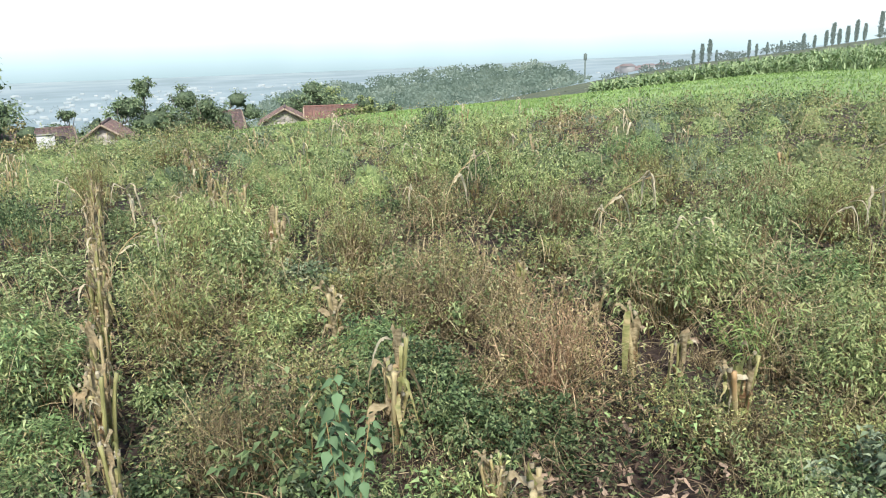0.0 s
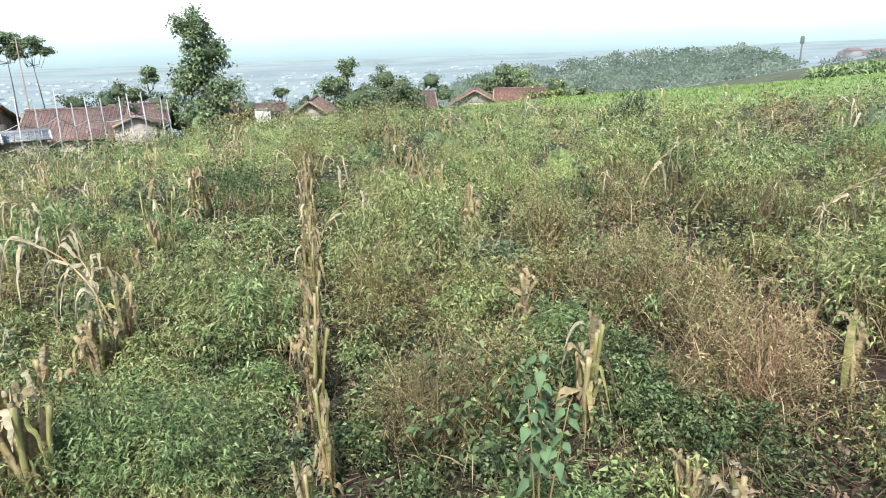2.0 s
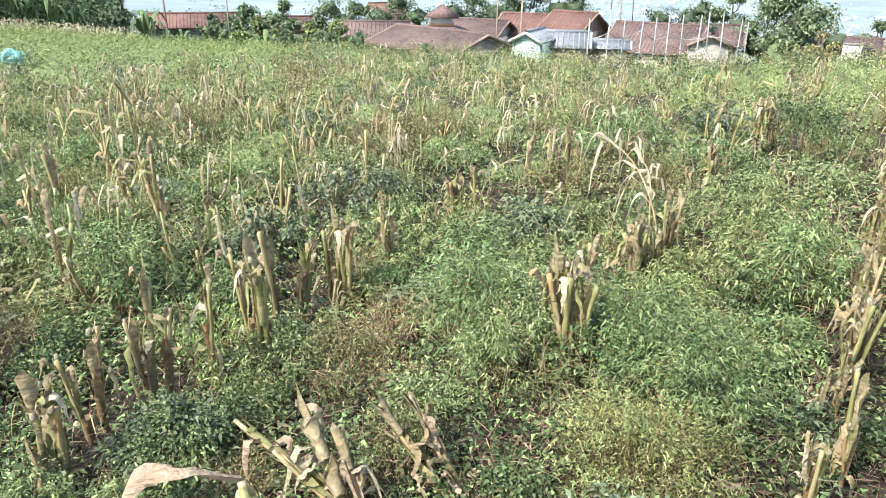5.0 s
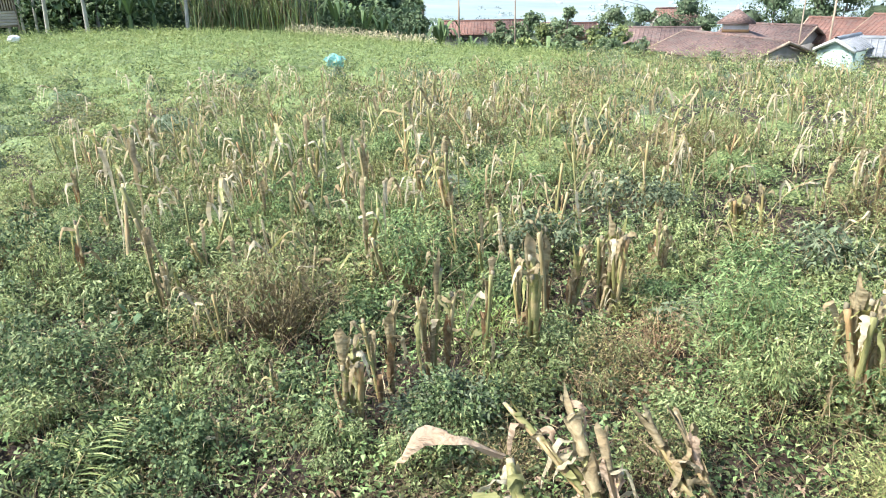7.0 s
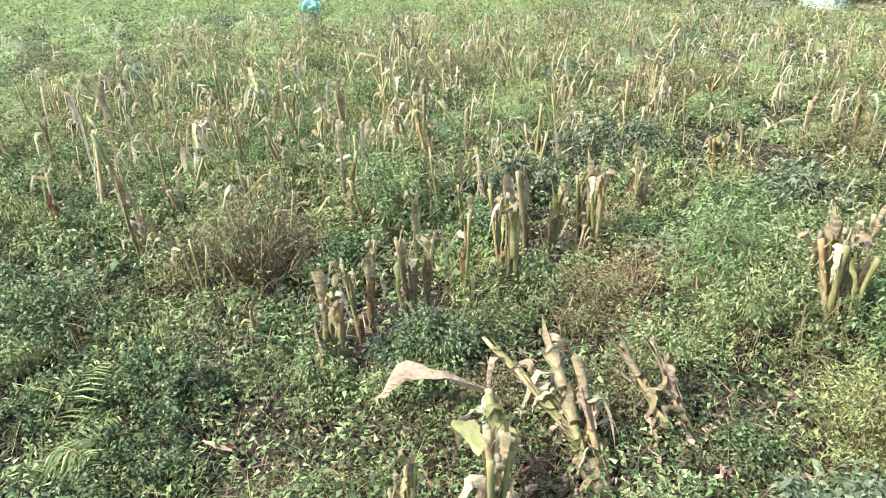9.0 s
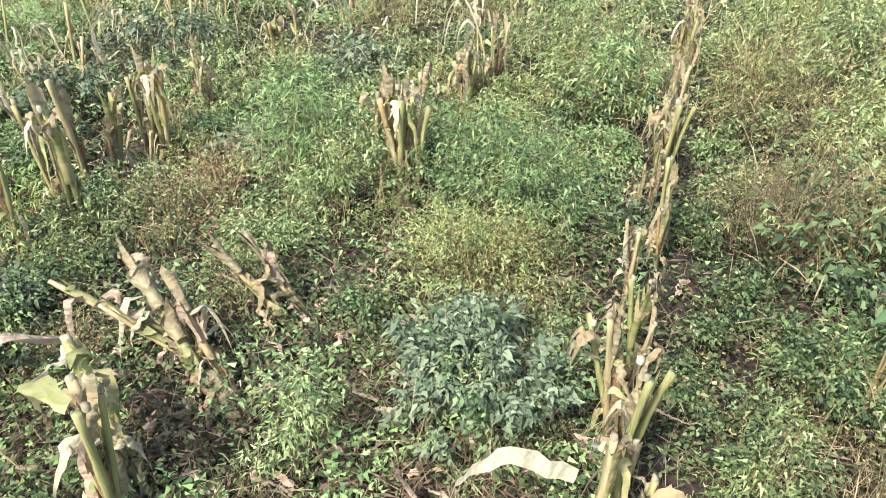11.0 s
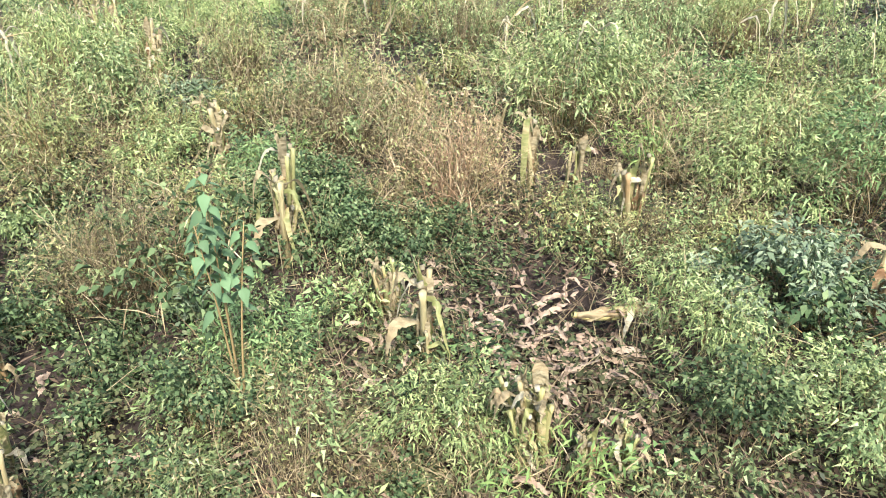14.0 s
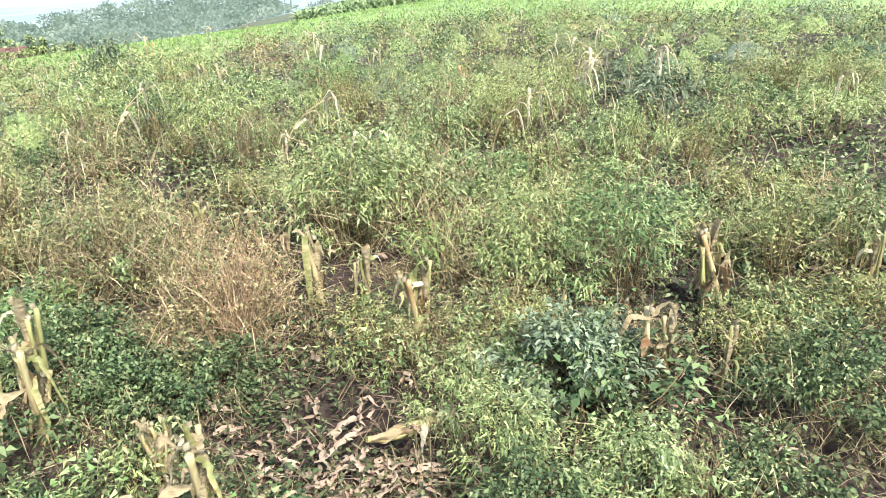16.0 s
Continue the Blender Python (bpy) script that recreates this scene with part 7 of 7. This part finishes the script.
def frond_weed(x, y, size, fronds, mat, label):
    """A weed with arching feathery fronds: thin leaflets in pairs on a bowed stem."""
    ob = thing("feathery_weed", (x, y, ground_z(x, y) - 0.02), label, "weed", "feathery weeds beside the path", rng.uniform(0, 6))
    for k in range(fronds):
        a = k * 2.4 + rng.uniform(-0.3, 0.3)
        out = np.array([math.cos(a), math.sin(a), 0])
        across = np.array([-out[1], out[0], 0])
        t = np.linspace(0, 1, 8)
        ln, up = size * rng.uniform(0.7, 1.1), size * rng.uniform(0.5, 1.0)
        spine = out * (t * ln * 0.8)[:, None] + np.stack([0 * t, 0 * t, up * (1.25 * t - 0.8 * t * t)], -1)
        frond = part("frond_stem", tube(spine, 0.0028 * (1.2 - 0.9 * t), 4), GREEN_STALK, ob, smooth=True)
        s = np.repeat(np.linspace(0.22, 0.99, 22), 2)
        base = np.stack([np.interp(s, t, spine[:, i]) for i in range(3)], -1)
        way = across * np.tile([1, -1], 22)[:, None] + out * 0.55 + rng.normal(0, 0.12, (44, 3))
        part("leaflet_tuft", leaf_quads(base, way, ln * 0.3 * np.sin(s * 2.6 + 0.3) + 0.01, 0.008, 0.2, 0.2), mat, frond)["kind"] = "stuff"
    return ob


BROAD = leaf_material("broad_leaf", [(0.075, 0.13, 0.06), (0.11, 0.18, 0.085), (0.17, 0.245, 0.12)], 0.35, 0.6)
broadleaf(0.46, 1.5, 0.74, 60, 0.062, BROAD, "bushy weed with broad drooping pale green leaves", 4, 0.64)
broadleaf(0.1, 2.35, 0.13, 8, 0.085, BROAD, "young broad-leaved weed among the stubble")
broadleaf(-2.5, 0.3, 0.26, 9, 0.09, BROAD, "young broad-leaved weed beside the path")
broadleaf(-3.5, 0.35, 0.3, 9, 0.1, BROAD, "young broad-leaved weed beside the path")
for x, y, size in ((-2.35, -0.1, 0.4), (-2.6, 0.02, 0.34), (-3.0, -0.12, 0.26), (-3.5, -0.15, 0.24), (-4.1, -0.12, 0.28), (-4.8, -0.1, 0.3), (-5.4, 0.1, 0.42), (-5.7, 0.25, 0.4), (-6.2, -0.1, 0.36)):
    frond_weed(x, y, size, 9, FEATHERY, "fern-like green weed with arching feathery fronds")


DRAB_HUSK = surface("weathered_corn_leaf", (0.36, 0.25, 0.15), (0.66, 0.51, 0.36), 30, 0.8, 0.6, 6, (1, 1, 3), spots=(0.44, 0.32, 0.22), through_light=0.3)


def lone_leaf(name, start, heading, length, rise, width, sag, label, mat=None):
    ob = new(name, mesh(name, *dry_leaf((0, 0, 0), heading, length, rise, width, sag, 0.8), mat or HUSK, True))
    ob.location = start
    return tagged(ob, label, "dry leaf", "loose dry corn leaves")


def leaning_stalk(foot, tip, radius, label="dry corn stalk broken over and lying aslant"):
    foot, tip = np.array(foot), np.array(tip)
    foot[2] = ground_z(foot[0], foot[1]) + foot[2]
    tip[2] = ground_z(tip[0], tip[1]) + tip[2]
    ob = thing("fallen_stalk", foot, label, "corn stalk", "broken corn stalks")
    t = np.linspace(0, 1, 12)[:, None]
    pts = (tip - foot) * t + np.array([0, 0, -0.02]) * np.sin(t * np.pi)
    r = radius * (1.05 - 0.2 * t[:, 0]) * (1 + 0.2 * (np.arange(12) % 4 == 2))
    part("stem", tube(pts, r * 1.2, 8), GREEN_STALK if rng.random() < 0.35 else STALK, ob, smooth=True)
    for _ in range(4):
        s = rng.uniform(0.2, 1)
        part("dry_leaf", dry_leaf((tip - foot) * s, rng.uniform(0, 6.28), rng.uniform(0.1, 0.28), 0.02, rng.uniform(0.016, 0.032), rng.uniform(0.1, 0.4), 1.0), (HUSK, PALE_HUSK, DRAB_HUSK)[rng.integers(3)], ob, smooth=True)
    along = Vector(tip - foot)
    turned = np.array(along.to_track_quat("Z", "Y").to_matrix())
    for at in (0.05, 0.3, 0.55, 0.75):
        v, f = sheath(along.length * rng.uniform(0.15, 0.3), radius * 1.25, rng.uniform(0, 6.28))
        part("sheath", (v @ turned.T + (tip - foot) * at, f), (HUSK, GREEN_HUSK, HUSK, DRAB_HUSK)[rng.integers(4)], ob, "papery leaf sheath")
    v, f = cut_end(0.0, (0, 0), radius * 1.15)
    part("cut_end", (v @ turned.T + (tip - foot), f), PALE_PITH, ob, "pale cut pith")
    return ob


for foot, tip, r in (((-0.95, 1.08, 0.01), (-1.42, 1.31, 0.27), 0.0115), ((-0.98, 1.13, 0), (-1.26, 1.26, 0.32), 0.008), ((-1.07, 1.28, 0.01), (-1.64, 1.22, 0.25), 0.007), ((-1.06, 1.24, 0.01), (-1.43, 1.18, 0.24), 0.006),
                     ((-1.08, 1.2, 0), (-1.5, 1.36, 0.28), 0.007), ((-0.94, 1.44, 0), (-1.27, 1.47, 0.27), 0.0075), ((-0.92, 1.47, 0), (-1.22, 1.56, 0.26), 0.006), ((-1.1, 1.02, 0), (-1.2, 1.3, 0.18), 0.005),
                     ((-0.95, 0.77, 0), (-1.32, 0.97, 0.33), 0.012), ((-0.98, 0.75, 0), (-1.2, 0.86, 0.34), 0.011)):
    leaning_stalk(foot, tip, r)
leaning_stalk((-14.77, 0.3, 0), (-14.8, 0.16, 1.0), 0.018, "pale dry stake leaning among weeds beside the path")
leaning_stalk((1.33, 1.25, 0.12), (1.52, 1.15, 0.12), 0.0075, "short cut corn stalk lying on the weeds")
copy_thing(BENT[0], Matrix.Translation((-0.95, 3.3, ground_z(-0.95, 3.3))) @ Matrix.Rotation(radians(165), 4, "Z") @ Matrix.Scale(1.25, 4))
for k, (x, y, turn) in enumerate([(2.2, 4.48, 20), (5.67, 2.93, 130), (5.79, 1.27, 250), (5.8, 2.3, 70), (5.47, 6.21, 200), (4.8, 2.79, 310), (-10.35, 1.44, 265), (-9.89, 2.42, 80),
                               (-8.77, 2.08, 95), (-9.54, 2.73, 110), (-10.09, 3.6, 90), (-10.93, 1.21, 270), (-9.72, 3.21, 250)]):
    copy_thing(BENT[k % 4], Matrix.Translation((x, y, ground_z(x, y))) @ Matrix.Rotation(radians(turn), 4, "Z") @ Matrix.Scale(1.1, 4))
copy_thing(BENT[1], Matrix.Translation((-1.0, 3.32, ground_z(-1.0, 3.32))) @ Matrix.Rotation(radians(140), 4, "Z") @ Matrix.Scale(1.15, 4))
lone_leaf("arched_leaf", (-1.52, 1.12, ground_z(-1.52, 1.12) + 0.17), radians(232), 0.78, 0.1, 0.065, 0.42, "large pale dry corn leaf arching over the weeds", DRAB_HUSK)
lone_leaf("arched_leaf", (-0.13, 0.95, ground_z(-0.13, 0.95) + 0.3), radians(197), 0.5, 0.07, 0.034, 0.35, "cream dry corn leaf arching beside the row", PALE_HUSK)
lone_leaf("hanging_leaf", (-1.09, 0.76, ground_z(-1.09, 0.76) + 0.4), radians(165), 0.36, 0.03, 0.05, 0.3, "broad half-green corn leaf hanging from a stalk", GREEN_HUSK)
lone_leaf("hanging_leaf", (-1.26, 0.94, ground_z(-1.26, 0.94) + 0.29), radians(-10), 0.26, 0.0, 0.034, 0.45, "broad half-green corn leaf drooping from a leaning stalk", GREEN_HUSK)
lone_leaf("hanging_leaf", (-1.12, 0.82, ground_z(-1.12, 0.82) + 0.24), radians(-60), 0.26, 0.0, 0.04, 0.5, "brown dry corn leaf hanging from a leaning stalk", DRAB_HUSK)
lone_leaf("hanging_leaf", (-1.02, 0.78, ground_z(-1.02, 0.78) + 0.4), radians(150), 0.35, 0.05, 0.018, 0.5, "half-green dried corn leaf", GREEN_HUSK)
lone_leaf("upright_leaf", (-1.03, 2.18, ground_z(-1.03, 2.18) + 0.42), radians(60), 0.12, 0.12, 0.026, 0.1, "pale upright dry leaf on a cut stalk")
lone_leaf("upright_leaf", (1.75, 2.0, ground_z(1.75, 2.0) + 0.1), radians(30), 0.1, 0.26, 0.026, 0.05, "broad green corn leaf standing up", GREEN_HUSK)
lone_leaf("long_leaf", (1.8, 3.15, ground_z(1.8, 3.15) + 0.45), radians(10), 0.3, 0.16, 0.018, 0.1, "long pale dry leaf rising over the weeds")


def power_cable(places, label):
    pts = np.array([spot(*p) for p in places])
    ob = new("power_cable", mesh("power_cable", *tube(pts, [0.014] * len(pts), 5), DARK_VOID, True))
    return tagged(ob, label, "cable")


power_cable([(49.6, -1.75, 50), (46.5, -1.85, 50.5), (43.5, -2.15, 51), (39.9, -3.0, 52.5), (38.5, -4.62, 54)], "thin dark power cable from a pole to a roof")


def dry_pod(x, y, size, turn):
    """A shrivelled husk lying on the weeds."""
    bm = crumpled(size, x * 9, (1.5, 0.8, 0.7))
    me = bpy.data.meshes.new("dry_husk")
    bm.to_mesh(me)
    bm.free()
    for p in me.polygons:
        p.use_smooth = True
    me.materials.append(PALE_HUSK)
    ob = new("dry_husk", me)
    ob.matrix_basis = Matrix.Translation((x, y, ground_z(x, y) + size * 0.45)) @ Matrix.Rotation(turn, 4, "Z")
    return tagged(ob, "shrivelled pale corn husk lying on the ground", "corn husk", "fallen corn husks")


dry_pod(0.13, 1.52, 0.02, 0.4)
dry_pod(0.22, 1.49, 0.022, 1.5)
dry_pod(0.25, 1.52, 0.018, 2.4)
